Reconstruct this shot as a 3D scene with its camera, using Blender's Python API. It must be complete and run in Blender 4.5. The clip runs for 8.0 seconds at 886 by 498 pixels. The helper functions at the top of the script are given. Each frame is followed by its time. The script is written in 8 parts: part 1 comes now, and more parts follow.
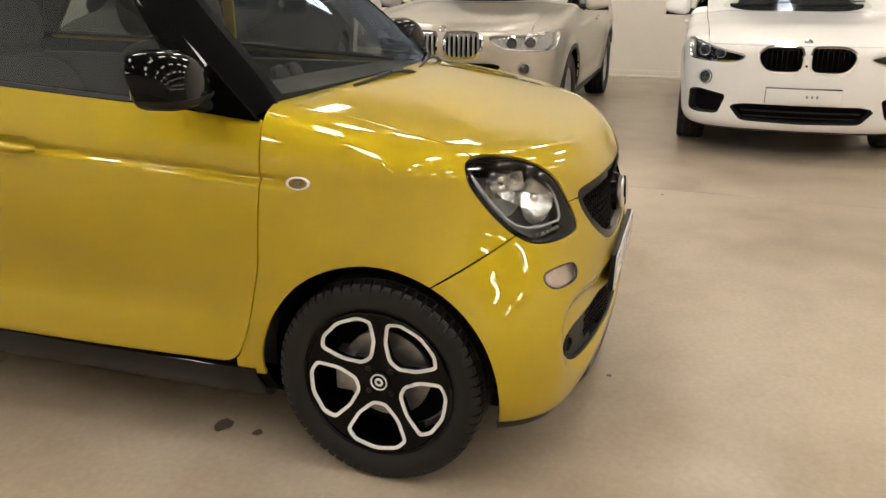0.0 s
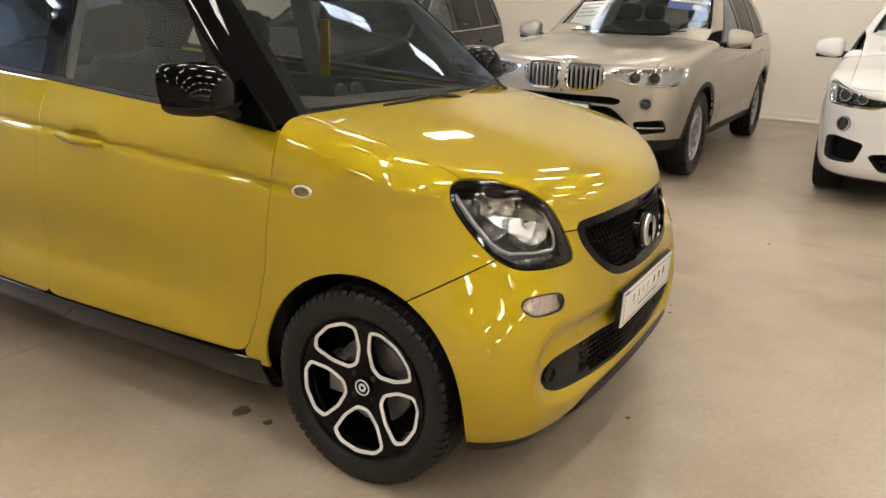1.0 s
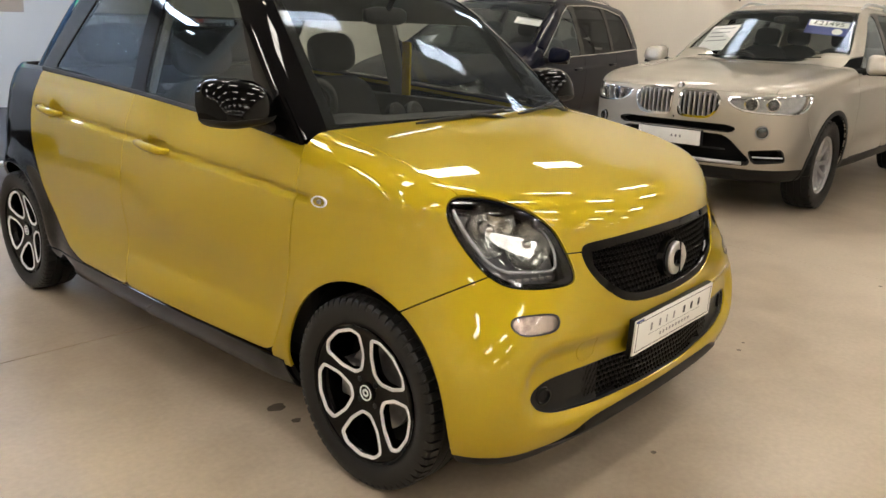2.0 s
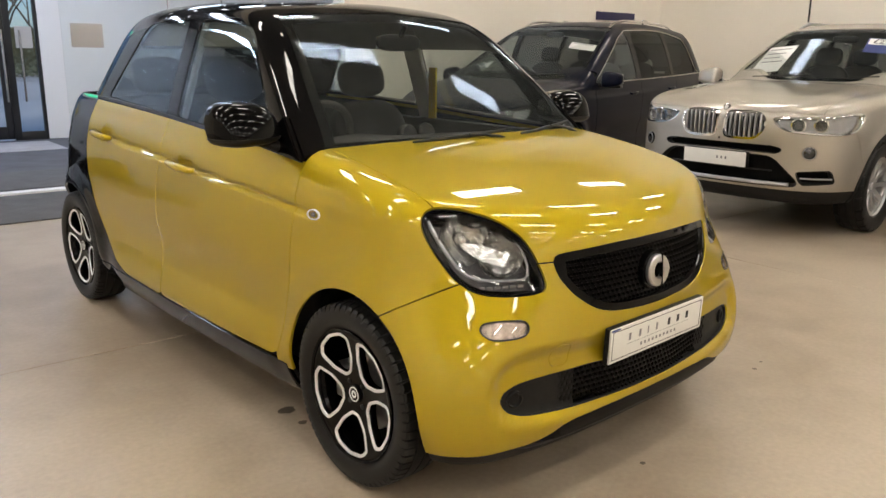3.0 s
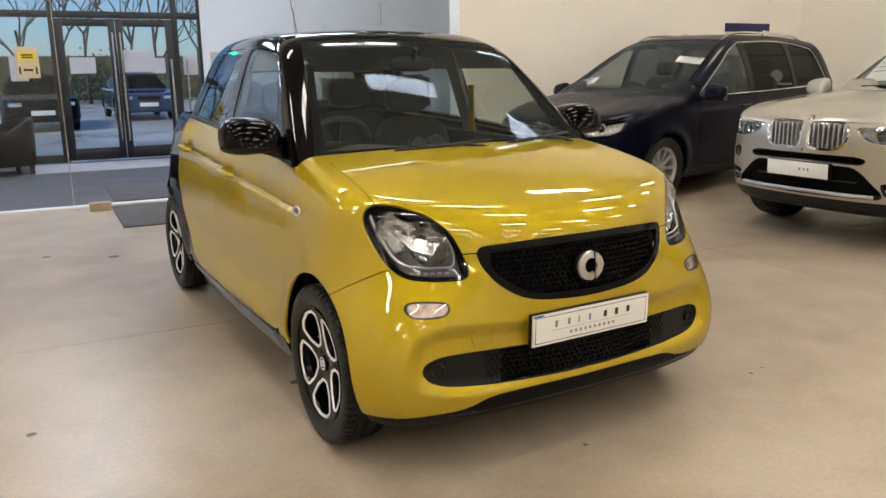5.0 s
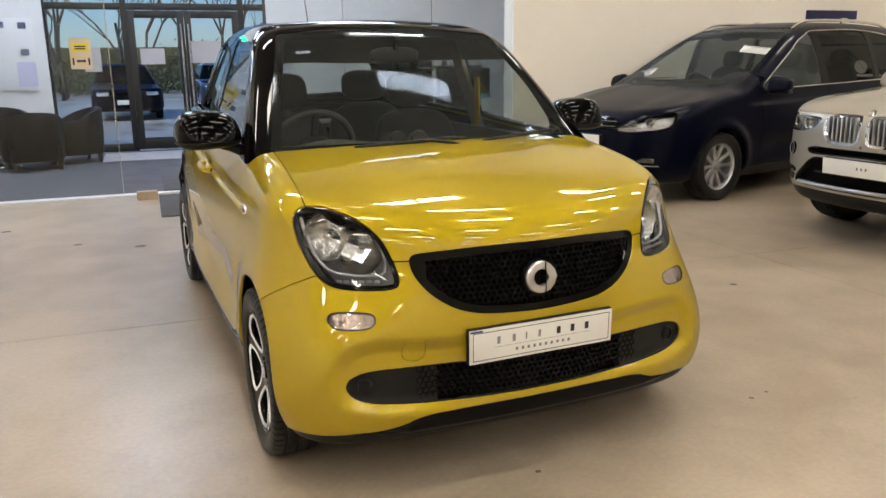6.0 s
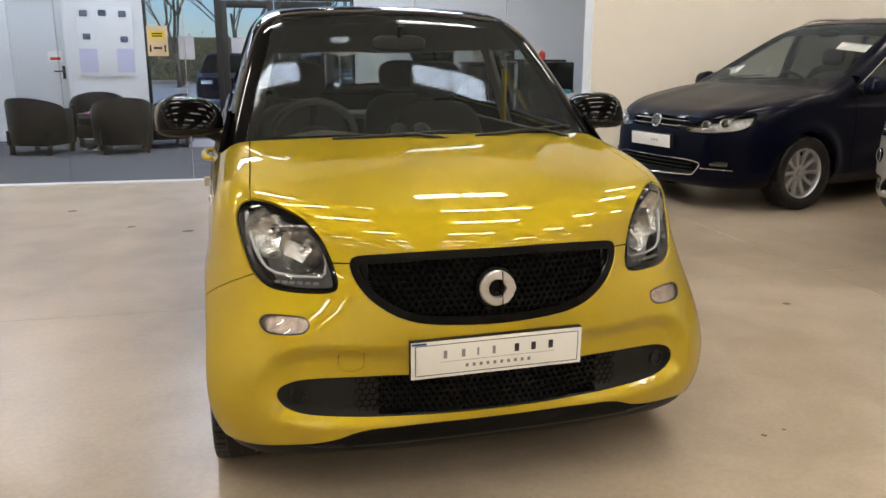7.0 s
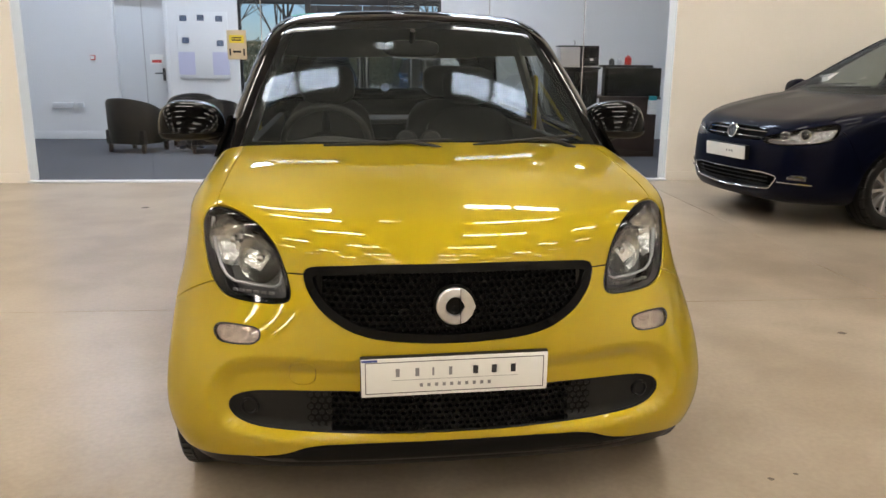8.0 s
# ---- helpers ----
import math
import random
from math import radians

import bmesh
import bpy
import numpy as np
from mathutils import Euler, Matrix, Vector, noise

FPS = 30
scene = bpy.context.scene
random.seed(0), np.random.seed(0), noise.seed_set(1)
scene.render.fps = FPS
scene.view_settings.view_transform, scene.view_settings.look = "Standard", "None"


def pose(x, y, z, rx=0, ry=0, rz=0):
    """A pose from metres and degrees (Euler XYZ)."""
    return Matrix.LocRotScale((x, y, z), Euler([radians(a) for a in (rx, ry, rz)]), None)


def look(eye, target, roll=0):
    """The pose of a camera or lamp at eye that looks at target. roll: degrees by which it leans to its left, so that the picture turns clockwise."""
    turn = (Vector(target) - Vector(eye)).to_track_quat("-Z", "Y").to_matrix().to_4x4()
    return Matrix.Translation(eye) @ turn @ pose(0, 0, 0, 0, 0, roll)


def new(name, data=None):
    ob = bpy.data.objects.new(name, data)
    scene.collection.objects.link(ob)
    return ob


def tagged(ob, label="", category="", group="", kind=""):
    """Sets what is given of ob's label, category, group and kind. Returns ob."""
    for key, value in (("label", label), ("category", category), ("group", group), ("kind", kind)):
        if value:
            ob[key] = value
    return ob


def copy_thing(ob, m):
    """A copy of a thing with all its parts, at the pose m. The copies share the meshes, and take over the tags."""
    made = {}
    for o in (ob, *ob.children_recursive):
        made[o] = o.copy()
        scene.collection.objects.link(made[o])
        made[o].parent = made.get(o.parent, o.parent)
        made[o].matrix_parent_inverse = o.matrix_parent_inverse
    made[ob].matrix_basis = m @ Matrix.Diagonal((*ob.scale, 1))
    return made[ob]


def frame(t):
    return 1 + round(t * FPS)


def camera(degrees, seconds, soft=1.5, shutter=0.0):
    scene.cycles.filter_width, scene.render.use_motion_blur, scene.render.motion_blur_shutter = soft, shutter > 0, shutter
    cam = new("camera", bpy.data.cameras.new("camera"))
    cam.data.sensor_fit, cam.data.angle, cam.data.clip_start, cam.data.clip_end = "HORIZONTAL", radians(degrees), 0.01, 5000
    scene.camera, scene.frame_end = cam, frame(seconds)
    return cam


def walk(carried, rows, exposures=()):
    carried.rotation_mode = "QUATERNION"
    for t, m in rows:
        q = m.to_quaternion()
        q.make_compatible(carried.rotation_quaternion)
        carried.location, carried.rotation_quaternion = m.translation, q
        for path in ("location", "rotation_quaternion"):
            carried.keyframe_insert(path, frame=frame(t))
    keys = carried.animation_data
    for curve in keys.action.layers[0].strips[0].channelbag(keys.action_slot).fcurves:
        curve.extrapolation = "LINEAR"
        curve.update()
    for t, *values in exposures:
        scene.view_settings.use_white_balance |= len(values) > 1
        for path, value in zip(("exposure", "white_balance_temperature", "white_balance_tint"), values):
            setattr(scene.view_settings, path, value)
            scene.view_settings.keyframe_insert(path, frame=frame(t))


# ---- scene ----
cam = camera(58.9, 8.0)
PATH = [
    (0, (-2.557, -0.749, 1.342), (-0.758, -0.172, 0.688), 0.0),
    (0.5, (-2.522, -1.023, 1.346), (-0.789, -0.243, 0.722), 0.9),
    (1, (-2.428, -1.2, 1.345), (-0.777, -0.24, 0.751), 1.9),
    (1.5, (-2.308, -1.392, 1.354), (-0.775, -0.244, 0.779), 2.3),
    (3, (-2.122, -1.868, 1.346), (-0.819, -0.432, 0.856), 0.8),
    (3.5, (-2.065, -2.056, 1.349), (-0.837, -0.545, 0.893), 0.5),
    (4, (-2.071, -2.274, 1.359), (-0.903, -0.713, 0.914), -0.2),
    (4.5, (-1.978, -2.462, 1.355), (-0.875, -0.856, 0.902), -0.3),
    (5, (-1.756, -2.593, 1.354), (-0.791, -0.9, 0.905), -0.7),
    (6.5, (-0.959, -2.63, 1.348), (-0.303, -0.802, 0.87), -0.3),
    (7, (-0.719, -2.588, 1.329), (-0.208, -0.715, 0.848), 0.2),
    (7.5, (-0.509, -2.55, 1.34), (-0.13, -0.646, 0.862), 0.1),
    (8, (-0.302, -2.571, 1.338), (-0.048, -0.644, 0.865), 0.5),
]
walk(cam, [(t, look(eye, target, roll)) for t, eye, target, roll in PATH])


# ---- shape tools ----
def curve(*knots):
    """A smooth function through (t, value) knots, flat beyond the ends."""
    t = np.array([k[0] for k in knots], float)
    v = np.array([k[1] for k in knots], float)
    d = np.gradient(v, t)

    def value(q):
        q = np.clip(np.asarray(q, float), t[0], t[-1])
        i = np.clip(np.searchsorted(t, q) - 1, 0, len(t) - 2)
        h = t[i + 1] - t[i]
        s = (q - t[i]) / h
        return ((1 + 2 * s) * (1 - s) ** 2 * v[i] + s * (1 - s) ** 2 * h * d[i]
                + s * s * (3 - 2 * s) * v[i + 1] + s * s * (s - 1) * h * d[i + 1])
    return value


def soft(f, a, b, width, n=160):
    """A curve with its bends evened out over a width."""
    q = np.linspace(a - 4 * width, b + 4 * width, n)
    h = q[1] - q[0]
    k = np.arange(-int(3 * width / h) - 1, int(3 * width / h) + 2) * h
    w = np.exp(-0.5 * (k / width) ** 2)
    v = (f(q[:, None] + k[None, :]) * w).sum(1) / w.sum()
    return curve(*zip(q, v))


def smax(a, b, k):
    h = np.clip(0.5 + 0.5 * (a - b) / k, 0, 1)
    return b + (a - b) * h + k * h * (1 - h)


def smin(a, b, k):
    return -smax(-a, -b, k)


def step(a, b, x):
    s = np.clip((x - a) / (b - a), 0, 1)
    return s * s * (3 - 2 * s)


def rounded(points, times=3, limit=9.0):
    """Cuts the corners of a closed polygon until they are round, by at most limit metres at first."""
    p = np.array(points, float)
    for _ in range(times):
        q = np.roll(p, -1, 0)
        c = np.minimum(0.22, limit / np.maximum(np.linalg.norm(q - p, axis=1, keepdims=True), 1e-9))
        p = np.stack([(1 - c) * p + c * q, c * p + (1 - c) * q], 1).reshape(-1, 2)
    return p


def both(half):
    """A closed polygon from its half with x >= 0, top to bottom."""
    return half + [(-x, z) for x, z in reversed(half) if x > 1e-6]


def inside(poly, a, b):
    """Signed distance to a closed polygon, negative inside."""
    lim = 0.5
    lo, hi = poly.min(0) - lim, poly.max(0) + lim
    ok = (a > lo[0]) & (a < hi[0]) & (b > lo[1]) & (b < hi[1])
    out = np.full(len(a), lim)
    if not ok.any():
        return out
    p = np.stack([a[ok], b[ok]], 1)
    d2 = np.full(len(p), 1e9)
    odd = np.zeros(len(p), bool)
    for u, w in zip(poly, np.roll(poly, -1, 0)):
        e = w - u
        r = p - u
        s = np.clip((r[:, 0] * e[0] + r[:, 1] * e[1]) / max(e @ e, 1e-12), 0, 1)
        d2 = np.minimum(d2, (r[:, 0] - s * e[0]) ** 2 + (r[:, 1] - s * e[1]) ** 2)
        xs = u[0] + (p[:, 1] - u[1]) * e[0] / (e[1] if abs(e[1]) > 1e-12 else 1e-12)
        odd ^= ((u[1] > p[:, 1]) != (w[1] > p[:, 1])) & (p[:, 0] < xs)
    d = np.sqrt(d2)
    out[ok] = np.where(odd, -d, d)
    return out


def region(points, plane="xz", times=3, grow=0.0, limit=9.0):
    """A field, negative inside a rounded polygon seen along one axis."""
    poly = rounded(points, times, limit)
    i, j = "xyz".index(plane[0]), "xyz".index(plane[1])
    return lambda p: inside(poly, p[:, i], p[:, j]) - grow


class Skin:
    """A piece of surface: points (n, 3), normals (n, 3), faces."""

    def __init__(self, v, n, f):
        self.v, self.n, self.f, self.rim = v, n, f, []

    def clip(self, *fields):
        """The piece in which every field is negative."""
        out = self
        for field in fields:
            out = out._cut(field)
        return out

    def _cut(self, field):
        if not self.f:
            return self
        d = np.asarray(field(self.v), float)
        d = np.where(np.abs(d) < 1e-7, -1e-7, d)
        neg = d < 0
        keep, made, extra_v, extra_n, faces = neg.tolist(), {}, [], [], []
        base = len(self.v)
        for f in self.f:
            k = [keep[i] for i in f]
            if all(k):
                faces.append(f)
                continue
            if not any(k):
                continue
            g = []
            for a, b, ka, kb in zip(f, f[1:] + f[:1], k, k[1:] + k[:1]):
                if ka:
                    g.append(a)
                if ka != kb:
                    key = (a, b) if a < b else (b, a)
                    if key not in made:
                        s = d[key[0]] / (d[key[0]] - d[key[1]])
                        made[key] = base + len(extra_v)
                        extra_v.append(self.v[key[0]] * (1 - s) + self.v[key[1]] * s)
                        extra_n.append(self.n[key[0]] * (1 - s) + self.n[key[1]] * s)
                    g.append(made[key])
            if len(g) > 2:
                faces.append(g)
        v = np.vstack([self.v, extra_v]) if extra_v else self.v
        n = np.vstack([self.n, extra_n]) if extra_n else self.n
        return Skin(v, n, faces).packed()

    def packed(self):
        used = sorted({i for f in self.f for i in f})
        back = {o: i for i, o in enumerate(used)}
        return Skin(self.v[used], self.n[used], [[back[i] for i in f] for f in self.f])

    def moved(self, out):
        """The same piece, moved along its normals."""
        return Skin(self.v + self.n * out, self.n, self.f)

    def mirrored(self):
        s = np.array([-1.0, 1, 1])
        out = Skin(self.v * s, self.n * s, [f[::-1] for f in self.f])
        out.rim = [(q[::-1], [w * s for w in reversed(ws)]) for q, ws in self.rim]
        return out

    def joined(self, other):
        k = len(self.v)
        return Skin(np.vstack([self.v, other.v]), np.vstack([self.n, other.n]), self.f + [[i + k for i in f] for f in other.f])

    def edged(self, depth):
        """The piece with its rim turned inwards, so that it has thickness."""
        count = {}
        for f in self.f:
            for a, b in zip(f, f[1:] + f[:1]):
                if (b, a) in count:
                    del count[(b, a)]
                else:
                    count[(a, b)] = 1
        v, n, made, rim = list(self.v), list(self.n), {}, []
        for a, b in count:
            e = self.v[b] - self.v[a]
            m = np.cross(e, self.n[a] + self.n[b])
            m = m / max(np.linalg.norm(m), 1e-9)
            for k in (a, b):
                if k not in made:
                    made[k] = len(v)
                    v.append(self.v[k] - self.n[k] * depth)
                    n.append(self.n[k])
            rim.append(([b, a, made[a], made[b]], [m * 0.8 + self.n[b] * 0.6, m * 0.8 + self.n[a] * 0.6, m, m]))
        out = Skin(np.array(v), np.array(n), self.f)
        out.rim = rim
        return out

    def mesh(self, name):
        me = bpy.data.meshes.new(name)
        me.from_pydata(self.v.tolist(), [], self.f + [q for q, _ in self.rim])
        me.polygons.foreach_set("use_smooth", [True] * len(me.polygons))
        loops = [self.n[k] for f in self.f for k in f] + [w for _, ws in self.rim for w in ws]
        loops = np.array(loops)
        loops = loops / np.maximum(np.linalg.norm(loops, axis=1, keepdims=True), 1e-9)
        me.normals_split_custom_set(loops.tolist())
        return me


def skin_of(solid, y0, y1, zc, ends=(56, 110, 34), around=260, reach=3.0):
    """The surface of an implicit solid, met by rays from a spine along y at height zc, with round ends."""
    a = []
    for i in range(ends[0]):
        q = (i + 0.35) / ends[0] * math.pi / 2
        a.append((y0, -math.cos(q), math.sin(q)))
    for i in range(ends[1] + 1):
        a.append((y0 + (y1 - y0) * i / ends[1], 0.0, 1.0))
    for i in range(1, ends[2]):
        q = (1 - i / ends[2]) * math.pi / 2
        a.append((y1, math.cos(q), math.sin(q)))
    a = np.array(a)
    t = np.arange(around) / around * 2 * math.pi
    t = t + 0.25 * np.sin(2 * t)
    way = np.stack([a[:, 2:3] * np.sin(t), np.repeat(a[:, 1:2], around, 1), a[:, 2:3] * np.cos(t)], 2).reshape(-1, 3)
    start = np.stack([np.zeros((len(a), around)), np.repeat(a[:, 0:1], around, 1), np.full((len(a), around), zc)], 2).reshape(-1, 3)
    lo, hi = np.zeros(len(way)), np.full(len(way), reach)
    for _ in range(30):
        m = (lo + hi) / 2
        q = solid(start + way * m[:, None]) < 0
        lo, hi = np.where(q, m, lo), np.where(q, hi, m)
    v = start + way * lo[:, None]
    n = np.zeros_like(v)
    for k in range(3):
        e = np.zeros(3)
        e[k] = 0.002
        n[:, k] = solid(v + e) - solid(v - e)
    n /= np.maximum(np.linalg.norm(n, axis=1, keepdims=True), 1e-9)
    rows = len(a)
    faces = [[i * around + j, i * around + (j + 1) % around, (i + 1) * around + (j + 1) % around, (i + 1) * around + j]
             for i in range(rows - 1) for j in range(around)]
    f0 = faces[rows // 2 * around + around // 3]
    c = np.cross(v[f0[1]] - v[f0[0]], v[f0[2]] - v[f0[0]])
    if c @ n[f0[0]] < 0:
        faces = [f[::-1] for f in faces]
    return Skin(v, n, faces)


def near(skin, x=None, y=None, z=None):
    """The faces of a piece that lie within ranges, to make later cuts quick."""
    ok = np.ones(len(skin.v), bool)
    for k, lim in enumerate((x, y, z)):
        if lim:
            ok &= (skin.v[:, k] > lim[0]) & (skin.v[:, k] < lim[1])
    ok = ok.tolist()
    return Skin(skin.v, skin.n, [f for f in skin.f if any(ok[i] for i in f)]).packed()


def neg(field):
    return lambda p: -field(p)


# ---- objects ----
def thing(name, label, category, m=None, group="", kind=""):
    """An Empty at a thing's base, which parents its parts."""
    ob = new(name)
    ob.empty_display_size = 0.1
    if m is not None:
        ob.matrix_basis = m
    return tagged(ob, label, category, group, kind)


def put(name, me, material, parent=None, label=""):
    ob = new(name, me)
    if material is not None and not me.materials:
        me.materials.append(material)
    if parent is not None:
        ob.parent = parent
    return tagged(ob, label)


def part(name, bm, material, parent=None, label="", smooth=True, sharp=35):
    """Links a bmesh as one mesh object under a thing or a part."""
    me = bpy.data.meshes.new(name)
    bmesh.ops.recalc_face_normals(bm, faces=bm.faces)
    bm.to_mesh(me)
    bm.free()
    if smooth:
        me.polygons.foreach_set("use_smooth", [True] * len(me.polygons))
        me.set_sharp_from_angle(angle=radians(sharp))
    return put(name, me, material, parent, label)


def box(bm, x0, x1, y0, y1, z0, z1, bevel=0.0, m=None, segments=2):
    r = bmesh.ops.create_cube(bm, size=1.0)
    vs = r["verts"]
    for v in vs:
        v.co = Vector(((x0 + x1) / 2 + v.co.x * (x1 - x0), (y0 + y1) / 2 + v.co.y * (y1 - y0), (z0 + z1) / 2 + v.co.z * (z1 - z0)))
    if bevel:
        es = list({e for v in vs for e in v.link_edges})
        g = bmesh.ops.bevel(bm, geom=es, offset=bevel, segments=segments, affect="EDGES", profile=0.6)
        vs = list({v for f in g["faces"] for v in f.verts} | {v for v in vs if v.is_valid})
    if m is not None:
        for v in vs:
            v.co = m @ v.co
    return vs


def boxed(x0, x1, y0, y1, z0, z1, bevel=0.0, m=None, segments=2):
    bm = bmesh.new()
    box(bm, x0, x1, y0, y1, z0, z1, bevel, m, segments)
    return bm


def lathe(bm, profile, n=48, m=None, axis="x"):
    """Turns a profile of (r, offset along the axis) round the axis."""
    rings = []
    for r, o in profile:
        ring = []
        for i in range(n):
            a = 2 * math.pi * i / n
            c, s = r * math.cos(a), r * math.sin(a)
            p = {"x": (o, c, s), "y": (c, o, s), "z": (c, s, o)}[axis]
            ring.append(bm.verts.new(m @ Vector(p) if m is not None else p))
        rings.append(ring)
    for a, b in zip(rings, rings[1:]):
        for i in range(n):
            bm.faces.new((a[i], a[(i + 1) % n], b[(i + 1) % n], b[i]))
    return rings


def lathed(profile, n=48, m=None, axis="x"):
    bm = bmesh.new()
    lathe(bm, profile, n, m, axis)
    return bm


def tube(bm, points, radius, n=8, closed=False, flat=1.0):
    """A round bar along points; radius may be one number or one for each point."""
    pts = [Vector(p) for p in points]
    rings = []
    up = Vector((0, 0, 1))
    for i, p in enumerate(pts):
        a = pts[i - 1] if (i or closed) else p
        b = pts[(i + 1) % len(pts)] if (i + 1 < len(pts) or closed) else p
        d = (b - a).normalized()
        s = d.cross(up)
        if s.length < 0.05:
            s = d.cross(Vector((0, 1, 0)))
        s.normalize()
        w = s.cross(d).normalized()
        r = radius[i] if isinstance(radius, (list, tuple)) else radius
        rings.append([bm.verts.new(p + s * (r * math.cos(2 * math.pi * k / n)) + w * (r * flat * math.sin(2 * math.pi * k / n))) for k in range(n)])
    pairs = list(zip(rings, rings[1:] + rings[:1])) if closed else list(zip(rings, rings[1:]))
    for a, b in pairs:
        for k in range(n):
            bm.faces.new((a[k], a[(k + 1) % n], b[(k + 1) % n], b[k]))
    if not closed:
        bm.faces.new(rings[0][::-1])
        bm.faces.new(rings[-1])
    return bm


def slab(points, depth, m=None, bevel=0.0):
    """A flat polygon in the plane of x and z, given thickness along y."""
    bm = bmesh.new()
    front = [bm.verts.new((x, 0, z)) for x, z in points]
    f = bm.faces.new(front)
    r = bmesh.ops.extrude_face_region(bm, geom=[f])
    for v in r["geom"]:
        if isinstance(v, bmesh.types.BMVert):
            v.co.y += depth
    if bevel:
        bmesh.ops.bevel(bm, geom=list(bm.edges), offset=bevel, segments=2, affect="EDGES")
    if m is not None:
        bm.transform(m)
    return bm


# ---- materials ----
def mat(name, color, rough=0.5, metal=0.0, coat=0.0, vary=0.0, scale=8.0, bump=0.0, fine=60.0, rough_vary=0.0, specular=0.5):
    """A surface with variation at two scales in colour, gloss and relief."""
    m = bpy.data.materials.new(name)
    m.use_nodes = True
    t = m.node_tree
    b = t.nodes["Principled BSDF"]
    b.inputs["Base Color"].default_value = (*color, 1)
    b.inputs["Roughness"].default_value = rough
    b.inputs["Metallic"].default_value = metal
    b.inputs["Coat Weight"].default_value = coat
    b.inputs["Coat Roughness"].default_value = 0.03
    b.inputs["Specular IOR Level"].default_value = specular
    if vary or bump or rough_vary:
        co = t.nodes.new("ShaderNodeTexCoord")
        big = t.nodes.new("ShaderNodeTexNoise")
        big.inputs["Scale"].default_value, big.inputs["Detail"].default_value = scale, 6
        small = t.nodes.new("ShaderNodeTexNoise")
        small.inputs["Scale"].default_value, small.inputs["Detail"].default_value = fine, 4
        for n in (big, small):
            t.links.new(co.outputs["Object"], n.inputs["Vector"])
        add = t.nodes.new("ShaderNodeMath")
        add.operation = "MULTIPLY_ADD"
        add.inputs[1].default_value = 0.35
        t.links.new(small.outputs["Fac"], add.inputs[0])
        t.links.new(big.outputs["Fac"], add.inputs[2])
        if vary:
            r = t.nodes.new("ShaderNodeMapRange")
            r.inputs["From Min"].default_value, r.inputs["From Max"].default_value = 0.4, 0.95
            r.inputs["To Min"].default_value, r.inputs["To Max"].default_value = 1 - vary, 1 + vary
            t.links.new(add.outputs[0], r.inputs["Value"])
            mul = t.nodes.new("ShaderNodeVectorMath")
            mul.operation = "SCALE"
            mul.inputs[0].default_value = color
            t.links.new(r.outputs["Result"], mul.inputs["Scale"])
            t.links.new(mul.outputs[0], b.inputs["Base Color"])
        if rough_vary:
            r = t.nodes.new("ShaderNodeMapRange")
            r.inputs["From Min"].default_value, r.inputs["From Max"].default_value = 0.4, 0.95
            r.inputs["To Min"].default_value, r.inputs["To Max"].default_value = max(rough - rough_vary, 0.02), rough + rough_vary
            t.links.new(add.outputs[0], r.inputs["Value"])
            t.links.new(r.outputs["Result"], b.inputs["Roughness"])
        if bump:
            u = t.nodes.new("ShaderNodeBump")
            u.inputs["Strength"].default_value = bump
            u.inputs["Distance"].default_value = 0.004
            t.links.new(add.outputs[0], u.inputs["Height"])
            t.links.new(u.outputs[0], b.inputs["Normal"])
    return m


def glass(name, tint, gloss=(1, 1, 1), ior=1.5, rough=0.0, veil=0.0):
    """A thin pane: clear or tinted, with a mirror sheen that grows towards grazing view."""
    m = bpy.data.materials.new(name)
    m.use_nodes = True
    t = m.node_tree
    out = t.nodes["Material Output"]
    t.nodes.remove(t.nodes["Principled BSDF"])
    clear, shine, mix, fr = (t.nodes.new(k) for k in ("ShaderNodeBsdfTransparent", "ShaderNodeBsdfGlossy", "ShaderNodeMixShader", "ShaderNodeLayerWeight"))
    clear.inputs["Color"].default_value = (*tint, 1)
    shine.inputs["Color"].default_value = (*gloss, 1)
    shine.inputs["Roughness"].default_value = rough
    fr.inputs["Blend"].default_value = 0.5
    rise, sheen = t.nodes.new("ShaderNodeMath"), t.nodes.new("ShaderNodeMath")
    rise.operation, sheen.operation = "POWER", "MULTIPLY_ADD"
    rise.inputs[1].default_value = 5.0
    low_ = ((ior - 1) / (ior + 1)) ** 2
    sheen.inputs[1].default_value, sheen.inputs[2].default_value = 1 - low_, low_
    t.links.new(fr.outputs["Facing"], rise.inputs[0])
    t.links.new(rise.outputs[0], sheen.inputs[0])
    t.links.new(sheen.outputs[0], mix.inputs[0])
    under = clear.outputs[0]
    # pale diffuse mixed in to imitate the veil of reflected light on the pane
    if veil:
        film_, grey = t.nodes.new("ShaderNodeMixShader"), t.nodes.new("ShaderNodeBsdfDiffuse")
        grey.inputs["Color"].default_value = (0.66, 0.70, 0.66, 1)
        film_.inputs[0].default_value = veil
        t.links.new(under, film_.inputs[1])
        t.links.new(grey.outputs[0], film_.inputs[2])
        under = film_.outputs[0]
    t.links.new(under, mix.inputs[1])
    t.links.new(shine.outputs[0], mix.inputs[2])
    t.links.new(mix.outputs[0], out.inputs["Surface"])
    return m


def lamp_mat(name, color, strength):
    m = bpy.data.materials.new(name)
    m.use_nodes = True
    t = m.node_tree
    t.nodes.remove(t.nodes["Principled BSDF"])
    e = t.nodes.new("ShaderNodeEmission")
    e.inputs["Color"].default_value = (*color, 1)
    e.inputs["Strength"].default_value = strength
    t.links.new(e.outputs[0], t.nodes["Material Output"].inputs["Surface"])
    return m


